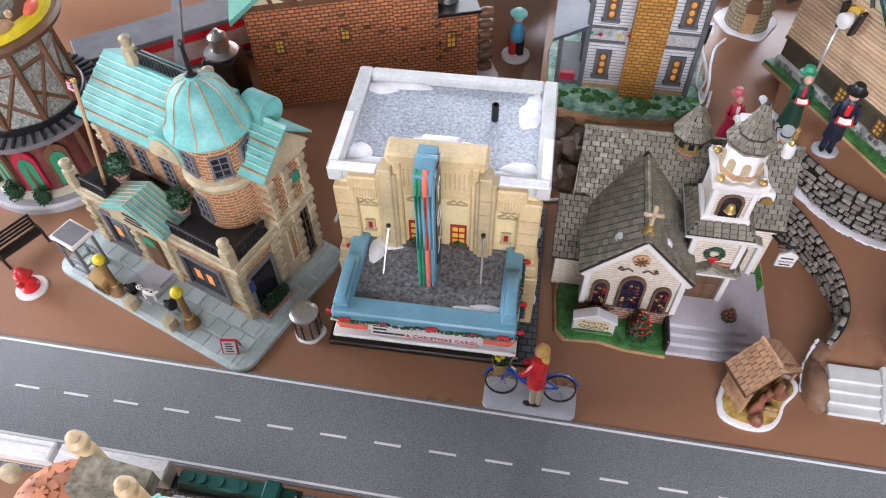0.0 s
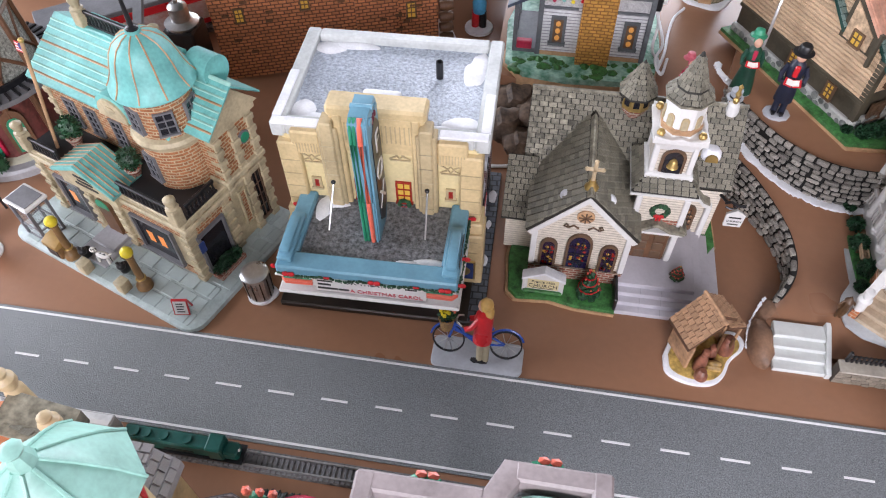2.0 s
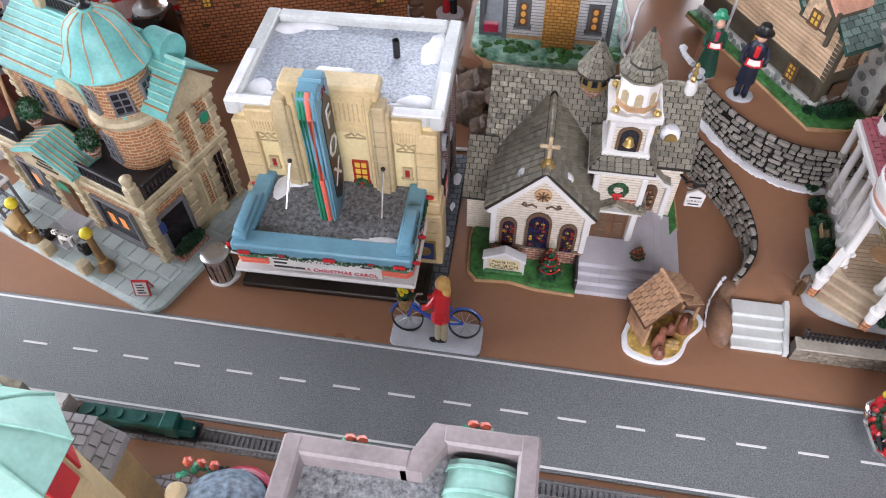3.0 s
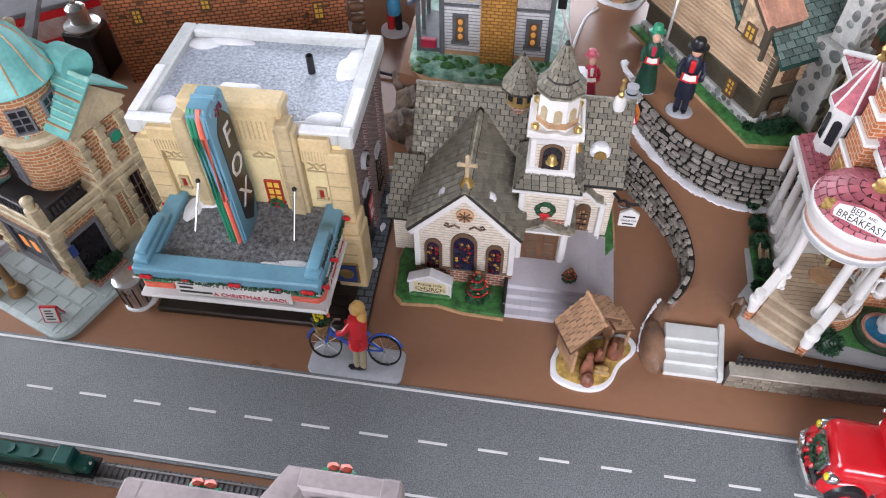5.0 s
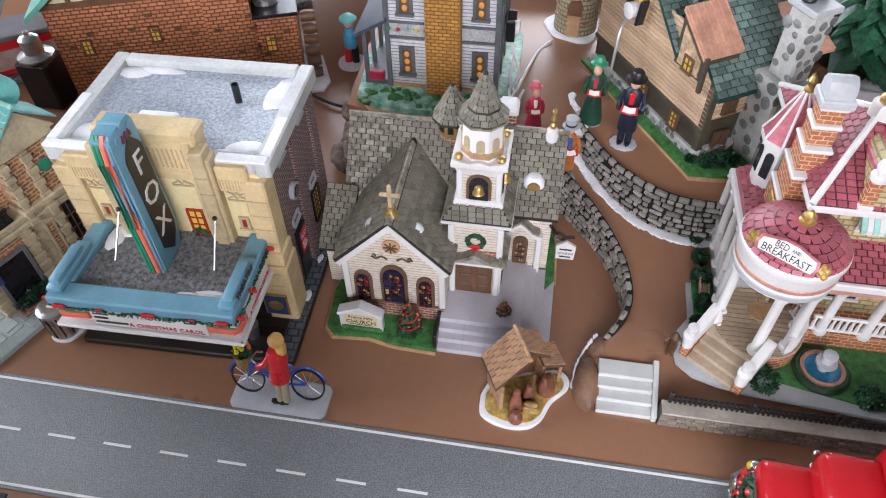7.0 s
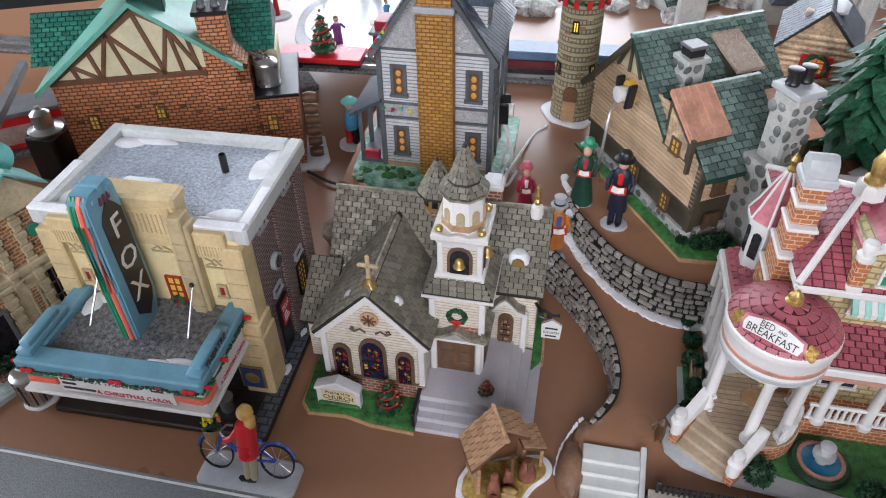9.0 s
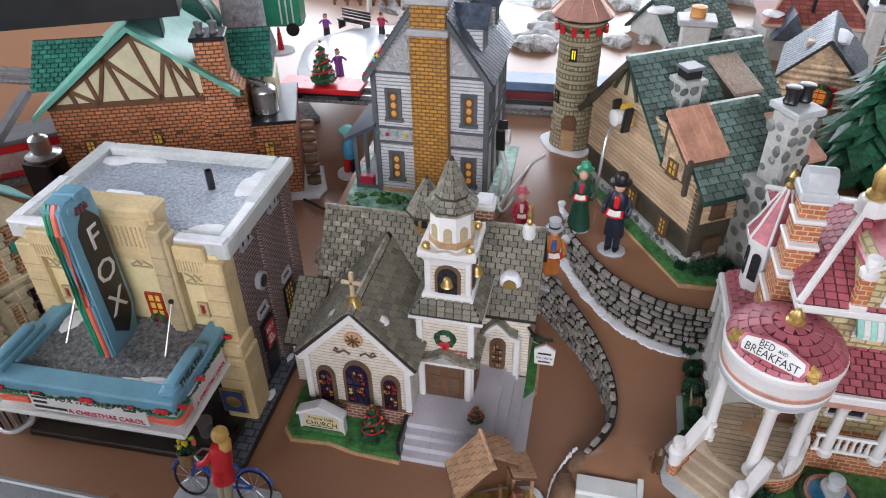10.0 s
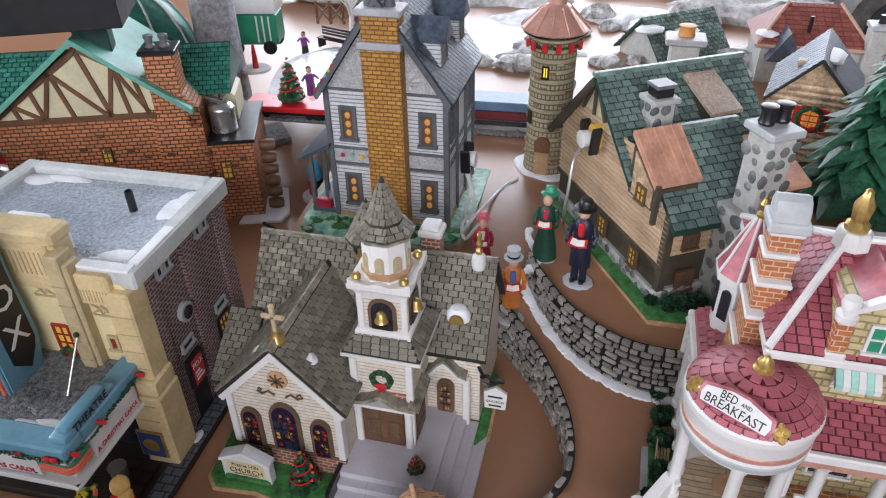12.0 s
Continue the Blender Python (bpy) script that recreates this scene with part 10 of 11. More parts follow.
rink = thing("ice_rink", pose(0.045, 0.66, path_height(0, 0.66)), "white oval skating rink with a low rim", "rink")
part("snow_rim", prism([(0.085 * math.cos(a) * (1 + 0.05 * math.sin(5 * a)), 0.11 * math.sin(a)) for a in np.linspace(0, 6.283, 40, endpoint=False)], 0, 0.006, 0.002), SNOW, rink)
part("ice", prism([(0.072 * math.cos(a), 0.095 * math.sin(a)) for a in np.linspace(0, 6.283, 40, endpoint=False)], 0.005, 0.0072), paint("white_ice", (0.8, 0.84, 0.88), 0.15, 0.06), rink)
Zr = path_height(0, 0.66) + 0.0072
PURPLE = paint("purple_coat", (0.25, 0.06, 0.28), 0.5, 0.2)
BLUEC = paint("sky_blue_coat", (0.06, 0.3, 0.5), 0.5, 0.2)
for k, (x, y, c, l, h) in enumerate(((0.018, 0.575, WHITE, BLACK, 0.034), (0.037, 0.58, PURPLE, PURPLE, 0.034), (0.075, 0.66, BLUEC, NAVY, 0.026), (0.09, 0.7, BLUEC, NAVY, 0.024), (0.045, 0.73, ROSE, NAVY, 0.03), (0.07, 0.755, PAPER, TROUSER, 0.03))):
    little_person(pose(x, y, Zr, 0, 0, 40 * k), c, l, "skaters", "small painted skater statuette on the rink", h)
for x, y in ((0.07, 0.63), (0.095, 0.645)):
    t = ball(0.006, (0, 0, 0.007), None, 2, (1.6, 0.8, 0.9), 0.2)
    solo("dog_statue", t, PAPER if x < 0.08 else BLACK, "small animal statuette on the ice", "statue", pose(x, y, Zr))
pbn = thing("park_bench", pose(-0.005, 0.755, path_height(0, 0.75), 0, 0, -20), "dark slatted park bench with a seated statuette beside it", "bench")
for k in range(3):
    part("slat", box(-0.025, 0.025, -0.004 + 0.004 * k, -0.001 + 0.004 * k, 0.012, 0.0135), DARK_SLAB, pbn)
for k in range(3):
    part("back_slat", box(-0.025, 0.025, 0.008, 0.0095, 0.015 + 0.004 * k, 0.018 + 0.004 * k), DARK_SLAB, pbn)
for x in (-0.022, 0.022):
    part("leg", box(x - 0.0012, x + 0.0012, -0.004, 0.009, 0, 0.012), BLACK, pbn)
little_person(pose(-0.035, 0.73, path_height(0, 0.73)), PURPLE, BLACK, "strollers", "small painted statuette in purple by the bench", 0.03)
hyd2 = thing("red_post", pose(-0.072, 0.66, path_height(0, 0.66)), "slim red post on a white disc", "post")
part("disc", lathe([(0.018, 0), (0.017, 0.003), (0, 0.003)], 20), SNOW, hyd2)
part("shaft", lathe([(0.004, 0.003), (0.003, 0.02), (0.0015, 0.032), (0, 0.033)], 10), RED, hyd2)
# white bare tree
wt = thing("bare_tree", pose(-0.005, 0.83, path_height(0, 0.83)), "bare white branching tree", "tree")
rt = random.Random(11)
part("trunk", rod((0, 0, 0), (0.002, 0, 0.045), 0.0045, 8, r2=0.003), WHITE, wt)
for k in range(16):
    a = rt.uniform(0, 6.28)
    z = rt.uniform(0.02, 0.045)
    e = Vector((math.cos(a) * rt.uniform(0.015, 0.035), math.sin(a) * rt.uniform(0.015, 0.03), z + rt.uniform(0.03, 0.06)))
    b = part("branch", rod((0, 0, z), e, 0.0022, 6, r2=0.0008), WHITE, wt)
    for j in range(2):
        s0 = Vector((0, 0, z)).lerp(e, rt.uniform(0.4, 0.8))
        part("twig", rod(s0, s0 + Vector((rt.uniform(-0.02, 0.02), rt.uniform(-0.02, 0.02), rt.uniform(0.012, 0.03))), 0.001, 5, r2=0.0005), WHITE, b)
# green wagon and rustic fence
wg = thing("wagon", pose(-0.105, 0.735, path_height(0, 0.73), 0, 0, 12), "green wagon with a white roof", "wagon")
part("body", box(-0.034, 0.034, -0.02, 0.02, 0.012, 0.052, 0.002), GREEN, wg)
part("roof", box(-0.036, 0.036, -0.022, 0.022, 0.052, 0.074, 0.004, seg=2), WHITE, wg)
for x in (-0.022, 0.022):
    for y in (-0.021, 0.021):
        part("wheel", rod((x, y - 0.002, 0.009), (x, y + 0.002, 0.009), 0.009, 16), BLACK, wg)
for x in (0.008, 0.016, 0.024):
    part("stripe", box(x - 0.001, x + 0.001, -0.0206, -0.0198, 0.016, 0.05), WHITE, wg)
rf2 = thing("rustic_fence", pose(-0.07, 0.86, path_height(0, 0.86), 0, 0, 6), "brown rustic fence of crossed poles", "fence")
for k in range(6):
    part("post", rod((0.02 * k, 0, 0), (0.02 * k, 0, 0.034), 0.0024, 7), WOOD, rf2)
    if k < 5:
        part("cross_pole", rod((0.02 * k, -0.002, 0.004), (0.02 * k + 0.02, -0.002, 0.03), 0.0014, 6), WOOD, rf2)
        part("cross_pole", rod((0.02 * k, -0.002, 0.03), (0.02 * k + 0.02, -0.002, 0.004), 0.0014, 6), WOOD, rf2)
part("rail", rod((0, 0, 0.03), (0.1, 0, 0.03), 0.0018, 6), WOOD, rf2)
# gazebo with green tented roof, grey round tower
gz = thing("gazebo", pose(-0.2, 0.62, 0.0), "white gazebo with a green segmented roof", "gazebo")
part("drum", lathe([(0.05, 0), (0.05, 0.1), (0.054, 0.102)], 12), paint("black_white_lattice", (0.3, 0.3, 0.32), 0.4, 0.9, 60, 0.4, dark=(0.01, 0.01, 0.012)), gz)
part("tent_roof", lathe([(0.085, 0.1), (0.075, 0.125), (0.055, 0.155), (0.03, 0.175), (0.012, 0.185), (0, 0.187)], 10), GREEN_ROOF, gz, "green segmented roof")
for k in range(10):
    a = 2 * math.pi * k / 10
    part("rib", tube([(r * math.cos(a), r * math.sin(a), z) for r, z in ((0.085, 0.101), (0.075, 0.126), (0.055, 0.156), (0.03, 0.176), (0.012, 0.186))], 0.0018, 6), WHITE, gz)
part("snow_cap", lathe([(0.03, 0.174), (0.024, 0.183), (0.008, 0.189), (0.005, 0.198), (0, 0.2)], 20), SNOW, gz)
gz.scale = (0.78, 0.78, 0.85)
gt = thing("grey_tower", pose(-0.115, 0.655, 0.0), "tall grey pebbled round tower", "tower")
part("shaft", lathe([(0.03, 0), (0.027, 0.08), (0.024, 0.3)], 24), paint("grey_pebble", (0.4, 0.41, 0.44), 0.6, 0.35, 160, 1.0, fine=500), gt)
# railway at the back: rails, red flat wagon with a tree, red caboose
RAILBED = paint("grey_ballast", (0.2, 0.19, 0.19), 0.6, 0.5, 300, 0.8)
tb2 = thing("rear_track", pose(0.15, 0.545, path_height(0, 0.54), 0, 0, 3), "dark model railway track at the back", "track", kind="structure")
part("ballast", box(-0.6, 0.6, -0.02, 0.02, 0, 0.004, 0.001), RAILBED, tb2)
for y in (-0.011, 0.011):
    part("rail", box(-0.6, 0.6, y - 0.001, y + 0.001, 0.004, 0.008), STEEL, tb2)
fw2 = thing("flat_wagon", pose(0.04, 0.525, path_height(0, 0.53) + 0.008, 0, 0, 3), "red flat rail wagon carrying a small tree", "rail wagon")
part("deck", box(-0.05, 0.045, -0.018, 0.018, 0.008, 0.014, 0.001), RED, fw2)
part("frame", box(-0.048, 0.043, -0.012, 0.012, 0.003, 0.008), BLACK, fw2)
for x in (-0.036, -0.026, 0.022, 0.032):
    part("wheel", rod((x, -0.013, 0.004), (x, 0.013, 0.004), 0.0045, 12), BLACK, fw2)
little_tree("christmas_tree", pose(0.04, 0.525, path_height(0, 0.53) + 0.022), 0.048, 0.014, "dark green decorated tree on the red rail wagon", 15)
cab2 = thing("caboose", pose(0.137, 0.548, path_height(0, 0.54) + 0.008, 0, 0, 3), "dark red caboose with a grey roof", "rail wagon")
part("body", box(-0.042, 0.042, -0.017, 0.017, 0.006, 0.036, 0.001), paint("dull_red", (0.3, 0.02, 0.025), 0.4, 0.2), cab2)
part("roof", box(-0.046, 0.046, -0.019, 0.019, 0.036, 0.0395, 0.001), FRAME_GREY, cab2)
part("cupola", box(-0.04, -0.02, -0.014, 0.014, 0.0395, 0.05, 0.001), paint("dull_red", (0.3, 0.02, 0.025)), cab2)
for x in (-0.02, 0.0, 0.02):
    window(cab2, pose(x, -0.017, 0.018), 0.008, 0.009, WHITE, DARK_GLASS, (0, 0), name="window")
rc = thing("rail_coach", pose(0.29, 0.56, path_height(0, 0.55) + 0.008, 0, 0, 3), "blue-grey rail coach with a maroon sill", "rail wagon")
part("body", box(-0.09, 0.12, -0.017, 0.017, 0.005, 0.014, 0.001), paint("maroon_sill", (0.15, 0.02, 0.025), 0.4, 0.2), rc)
part("upper", box(-0.09, 0.12, -0.016, 0.016, 0.014, 0.024, 0.0015), paint("steel_blue", (0.12, 0.2, 0.32), 0.4, 0.2), rc)
# painted boy with a blue hat on a snow base, by the brewery
P = [(lathe([(0.0155, 0), (0.015, 0.003), (0, 0.0035)], 18), SNOW), (lathe([(0.004, 0.003), (0.004, 0.022)], 10, (-0.004, 0, 0)), RED), (lathe([(0.004, 0.003), (0.004, 0.022)], 10, (0.004, 0, 0)), BLACK), (lathe([(0.007, 0.021), (0.0075, 0.032), (0.004, 0.042)], 12), BLUEC), (ball(0.0055, (0, 0, 0.048), None, 2), SKIN), (lathe([(0.009, 0.051), (0.009, 0.053), (0.004, 0.057), (0, 0.058)], 16), TEAL)]
statuette("child_statue", P, "painted statuette with a teal hat on a white disc", "statue", pose(0.09, 0.452, 0.001))

# ---- windmill-like tower left of the police station ----
PEB = paint("grey_pebbledash", (0.34, 0.35, 0.31), 0.6, 0.5, 500, 0.9, fine=1200)
wm = thing("timbered_tower", pose(-0.318, 0.225, 0) @ Matrix.Diagonal((1, 1, 1.28, 1)), "round timber-framed tower with green doors and toy deck", "tower")
part("stone_base", lathe([(0.068, 0), (0.068, 0.005), (0.066, 0.007), (0, 0.007)], 40), GREY_STONE, wm)
part("ground_ring", lathe([(0.058, 0.007), (0.052, 0.0085), (0, 0.0085)], 40), paint("cream_paving", (0.6, 0.58, 0.45), 0.5, 0.15), wm)
part("lower_drum", lathe([(0.05, 0.008), (0.047, 0.052), (0.05, 0.054)], 12), paint("dark_red_wall", (0.16, 0.04, 0.035), 0.5, 0.4, 60), wm)
for k in range(12):
    a = radians(30 * k + 15)
    part("lower_post", rod((0.0495 * math.cos(a), 0.0495 * math.sin(a), 0.008), (0.0475 * math.cos(a), 0.0475 * math.sin(a), 0.054), 0.0032, 8), TIMBER, wm)
for az in (255, 285, 315):
    m = Matrix.Translation((0.0478 * math.cos(radians(az)), 0.0478 * math.sin(radians(az)), 0.012)) @ pose(0, 0, 0, 0, 0, az + 90)
    dr = part("arched_door", slab_xz(arch_points(0.019, 0.034, 10), -0.003, 0.001, 0.0006), ROSE if az == 285 else TIMBER, wm)
    dr.matrix_local = m
    part("green_leaf", slab_xz(arch_points(0.013, 0.028, 10), -0.0036, -0.0026), GREEN, dr)
part("track_deck", lathe([(0.05, 0.052), (0.066, 0.056), (0.066, 0.0595), (0.05, 0.0595)], 40), FRAME_GREY, wm, "grey ringed track deck")
for k in range(48):
    a = 2 * math.pi * k / 48
    part("deck_tie", box(0.053, 0.065, -0.0012, 0.0012, 0.0595, 0.0608, m=Matrix.Rotation(a, 4, 'Z')), BLACK, wm)
part("deck_rim", lathe([(0.051, 0.0595), (0.052, 0.064), (0.0505, 0.0645), (0.049, 0.06)], 40, caps=False), BLACK, wm)
part("upper_drum", lathe([(0.048, 0.059), (0.044, 0.112), (0.046, 0.114)], 10), PEB, wm, "grey pebbledash panels")
for k in range(10):
    a0, a1 = 2 * math.pi * k / 10, 2 * math.pi * (k + 1) / 10
    p = lambda a, r, z: (r * math.cos(a), r * math.sin(a), z)
    part("timber", rod(p(a0, 0.0485, 0.06), p(a0, 0.0445, 0.113), 0.0026, 6), TIMBER, wm)
    part("brace", rod(p(a0, 0.0475, 0.064), p(a1, 0.044, 0.104), 0.0018, 6), TIMBER, wm)
    part("rail", rod(p(a0, 0.0445, 0.1), p(a1, 0.0445, 0.1), 0.0018, 6), TIMBER, wm)
    part("brace", rod(p(a1, 0.0475, 0.064), p(a0, 0.0455, 0.086), 0.0016, 6), TIMBER, wm)
part("top_deck", lathe([(0.046, 0.113), (0.062, 0.119), (0.064, 0.1225), (0.062, 0.125), (0, 0.125)], 40), TIMBER, wm)
part("top_ring", lathe([(0.058, 0.125), (0.058, 0.13), (0.05, 0.1305), (0.048, 0.127)], 40, caps=False), YELLOW, wm)
part("top_core", lathe([(0.03, 0.125), (0.026, 0.15), (0, 0.155)], 24), PEB, wm)
for k in range(12):
    a = 2 * math.pi * k / 12
    t = ball(0.005, (0, 0, 0.006), None, 2, (1.7, 0.7, 0.8), 0.2)
    ball(0.003, (0.008, 0, 0.011), t, 1)
    o = part("toy_ornament", t, COPPER_LINE if k % 3 else CORAL, wm)
    o.matrix_local = Matrix.Rotation(a, 4, 'Z') @ Matrix.Translation((0.054, 0, 0.127)) @ pose(0, 0, 0, 0, 0, 90)
for x, y, h in ((-0.352, 0.185, 0.022), (-0.325, 0.168, 0.02), (-0.298, 0.167, 0.018)):
    bsh = solo("fir_shrub", bush_mesh(h * 0.36, 260, int(h * 1000), (1, 1, 1.6), at=(0, 0, h * 0.5)), LEAF, "small pointed dark green fir at the tower foot", "shrub", pose(x, y, 0.007), group="tower firs")
# locomotive and toy train behind the station
tr = thing("toy_train", pose(-0.24, 0.4, 0.0, 0, 0, 38), "red toy train with painted panels behind the station", "train")
part("coach", box(-0.12, 0.06, -0.02, 0.02, 0.008, 0.045, 0.002), RED, tr)
part("coach_panel", box(-0.1, 0.045, -0.0212, -0.0198, 0.016, 0.036), paint("mixed_panel", (0.25, 0.12, 0.1), 0.4, 0.9, 60, 0.1, dark=(0.5, 0.45, 0.42)), tr)
part("roof", box(-0.122, 0.062, -0.022, 0.022, 0.045, 0.05, 0.001), FRAME_GREY, tr)
part("track", box(-0.3, 0.3, -0.025, 0.025, 0.0, 0.008, 0.001), RAILBED, tr)
kt = thing("brew_kettle", pose(-0.19, 0.345, 0), "silver kettle on a black stand by the brewery", "kettle")
part("stand", box(-0.016, 0.016, -0.016, 0.016, 0, 0.05, 0.002), BLACK, kt)
part("pan", lathe([(0.016, 0.05), (0.017, 0.053), (0.011, 0.055), (0.0095, 0.056), (0.0095, 0.07), (0.006, 0.073), (0.0025, 0.074), (0.0025, 0.077), (0, 0.078)], 24), STEEL, kt)
solo("lattice_girder", joined(box(-0.004, 0.004, -0.09, 0.09, 0.07, 0.078), box(-0.003, 0.003, -0.09, -0.084, 0, 0.07)), FRAME_GREY, "blue-grey metal girder beside the toy train", "girder", pose(-0.23, 0.35, 0, 0, 0, 25))

# ---- railway and houses on the near side of the road ----
tk2 = thing("front_track", pose(0, -0.051, 0), "grey model railway track along the road", "track", kind="structure")
part("ballast", prism([(-0.6, -0.0075), (0.75, -0.0075), (0.75, 0.0075), (-0.6, 0.0075)], 0, 0.0028, 0.0012), RAILBED, tk2)
tie = mesh_of("sleeper", box(-0.0011, 0.0011, -0.0068, 0.0068, 0.0026, 0.0036), paint("dark_sleeper", (0.2, 0.2, 0.21), 0.5, 0.3))
for k in range(200):
    ob = new("sleeper", tie)
    ob.parent = tk2
    ob.location.x = -0.28 + 0.0036 * k
for y in (-0.0045, 0.0045):
    part("rail", box(-0.6, 0.75, y - 0.0005, y + 0.0005, 0.0036, 0.0056), STEEL, tk2)
LOCO = paint("loco_green", (0.005, 0.09, 0.075), 0.35, 0.2)
lo = thing("locomotive", pose(0.0, -0.051, 0.0056), "dark green diesel locomotive on the near track", "locomotive")
part("hood", box(-0.078, -0.018, -0.005, 0.005, 0.0035, 0.0155, 0.0012), LOCO, lo)
part("cab", box(-0.02, -0.009, -0.0062, 0.0062, 0.0035, 0.0185, 0.0012), LOCO, lo)
part("nose", box(-0.01, 0.0, -0.0048, 0.0048, 0.0035, 0.0125, 0.0014), LOCO, lo)
part("footplate", box(-0.08, 0.002, -0.0068, 0.0068, 0.0022, 0.0038), BLACK, lo)
for x in (-0.07, -0.062, -0.05, -0.034):
    part("roof_fan", lathe([(0.0032, 0.0155), (0.0032, 0.0168), (0.0022, 0.0168), (0, 0.0163)], 14, (x, 0, 0)), LOCO, lo)
for x in (-0.066, -0.058, -0.02, -0.012):
    part("wheelset", rod((x, -0.0048, 0.0014), (x, 0.0048, 0.0014), 0.0026, 12), BLACK, lo)
part("headlight", ball(0.0012, (0.0, 0, 0.0105), None, 1), WHITE, lo)
part("grille", box(-0.05, -0.03, -0.0053, -0.0049, 0.006, 0.009), BLACK, lo)
wagon0 = thing("freight_car", pose(-0.085, -0.051, 0.0056), "white box car with smudged sides behind the locomotive", "rail wagon", group="box cars")
part("body", box(-0.076, 0.0, -0.0068, 0.0068, 0.0035, 0.0205, 0.0009), paint("smudged_white", (0.7, 0.7, 0.7), 0.4, 0.15, 60, 0.1), wagon0)
part("roof_walk", box(-0.075, -0.001, -0.0015, 0.0015, 0.0205, 0.0212), WHITE, wagon0)
part("stripe", box(-0.07, -0.006, -0.0071, -0.0067, 0.007, 0.0095), COPPER_LINE, wagon0)
part("frame", box(-0.076, 0.0, -0.005, 0.005, 0.002, 0.0036), BLACK, wagon0)
for x in (-0.066, -0.058, -0.018, -0.01):
    part("wheelset", rod((x, -0.0048, 0.0014), (x, 0.0048, 0.0014), 0.0026, 12), BLACK, wagon0)
for k in range(1, 4):
    copy_thing(wagon0, pose(-0.085 - 0.08 * k, -0.051, 0.0056))

MAUVE = paint("mauve_grey_parapet", (0.33, 0.28, 0.28), 0.45, 0.18, 50, 0.15)
fb = thing("flat_roofed_shop", pose(0.11, -0.108, 0), "mauve-grey flat-roofed shop with a mint barrel skylight", "shop")
sh_out = [(0.0, -0.13), (0.103, -0.13), (0.103, 0.0135), (0.06, 0.011), (0.0555, 0.0), (0.0, 0.0)]
part("wall", prism([(x * 0.97 + 0.0015, y * 0.97 - 0.002) for x, y in sh_out], 0, 0.163), paint("blue_grey_wall", (0.06, 0.09, 0.2), 0.5, 0.35, 50), fb)
GRIT_PALE = paint("pale_grey_grit", (0.4, 0.42, 0.44), 0.5, 0.5, 330, 1.0, fine=900)
part("roof_deck", prism([(x * 0.99 + 0.0005, y * 0.99 - 0.0005) for x, y in sh_out], 0.16, 0.1665), GRIT_PALE, fb, "wrinkled pale grey roof")
W = 0.0085
for x0, x1, y0, y1, zt in ((0.0, W, -0.13, -0.0002, 0.1785), (0.0003, 0.0525, -W, 0.0, 0.1782), (0.0635, 0.1025, 0.0047, 0.0133, 0.1782), (0.103 - W, 0.103, -0.13, 0.0135, 0.1785), (0.0, 0.103, -0.1303, -0.13 + W, 0.178)):
    part("parapet", box(x0, x1, y0, y1, 0.158, zt, 0.0012), MAUVE, fb)
part("parapet", prism([(0.049, -W), (0.0578, -W), (0.066, 0.0045), (0.066, 0.0133), (0.0588, 0.0133), (0.052, 0.0)], 0.158, 0.1778, 0.001), MAUVE, fb)
part("mint_skylight", slab_xz([(-0.0145, 0), (-0.0135, 0.0045), (-0.009, 0.0078), (0, 0.009), (0.009, 0.0078), (0.0135, 0.0045), (0.0145, 0)], -0.08, 0.0015, 0.0005, m=pose(0.081, 0, 0.1665)), TEAL_PALE, fb, "mint green barrel skylight")
for k in range(9):
    part("skylight_rib", slab_xz([(-0.0151, 0), (-0.014, 0.005), (-0.0092, 0.0084), (0, 0.0096), (0.0092, 0.0084), (0.014, 0.005), (0.0151, 0)], -0.0025 - 0.0098 * k, -0.0012 - 0.0098 * k, m=pose(0.081, 0, 0.1665)), TEAL_PALE, fb)
for x, y in ((0.0285, 0.002), (0.0775, 0.0155)):
    wr = part("wreath", garland([(x + 0.005 * math.cos(a), y, 0.168 + 0.004 * math.sin(a)) for a in np.linspace(0, 6.283, 12)], 0.0022, seed=int(x * 1000)), GREEN, fb)
    for s in (-1, 1):
        part("bow", ball(0.0024, (x + 0.0025 * s, y + 0.001, 0.1735), None, 1, (1.2, 0.8, 0.8)), CORAL, wr)
part("side_bracket", box(0.1025, 0.108, -0.012, -0.002, 0.145, 0.155, 0.002), GREY_STONE, fb)
# mint domed kiosk and stone house at the corner
mk = thing("mint_kiosk", pose(0.004, -0.14, 0), "eight-sided kiosk with a mint green metal roof", "kiosk")
part("wall", lathe([(0.022, 0), (0.022, 0.186)], 8, turn=0.5), CREAM, mk)
for k in range(8):
    a = radians(45 * k)
    o = part("red_panel", box(-0.0065, 0.0065, -0.0008, 0.0008, 0.158, 0.18, 0.0004), RED, mk)
    o.matrix_local = Matrix.Rotation(a, 4, 'Z') @ Matrix.Translation((0, -0.0208, 0))
mr = part("mint_roof", lathe([(0.03, 0.186), (0.031, 0.188), (0.024, 0.2), (0.014, 0.212), (0.005, 0.2205), (0.0045, 0.225), (0.0032, 0.228), (0.0045, 0.2305), (0, 0.234)], 8, turn=0.5), TEAL_PALE, mk, "mint green segmented roof")
for k in range(8):
    a = 2 * math.pi * (k + 0.5) / 8
    part("roof_rib", tube([(r * math.cos(a), r * math.sin(a), z) for r, z in ((0.031, 0.1882), (0.024, 0.2002), (0.014, 0.2122), (0.005, 0.2207))], 0.0008, 6), TEAL_PALE, mr)
sv = thing("stone_cottage", pose(-0.024, -0.105, 0), "small cottage with a rounded grey stone roof", "house")
part("wall", box(-0.022, 0.022, -0.05, 0.012, 0, 0.09), CREAM, sv)
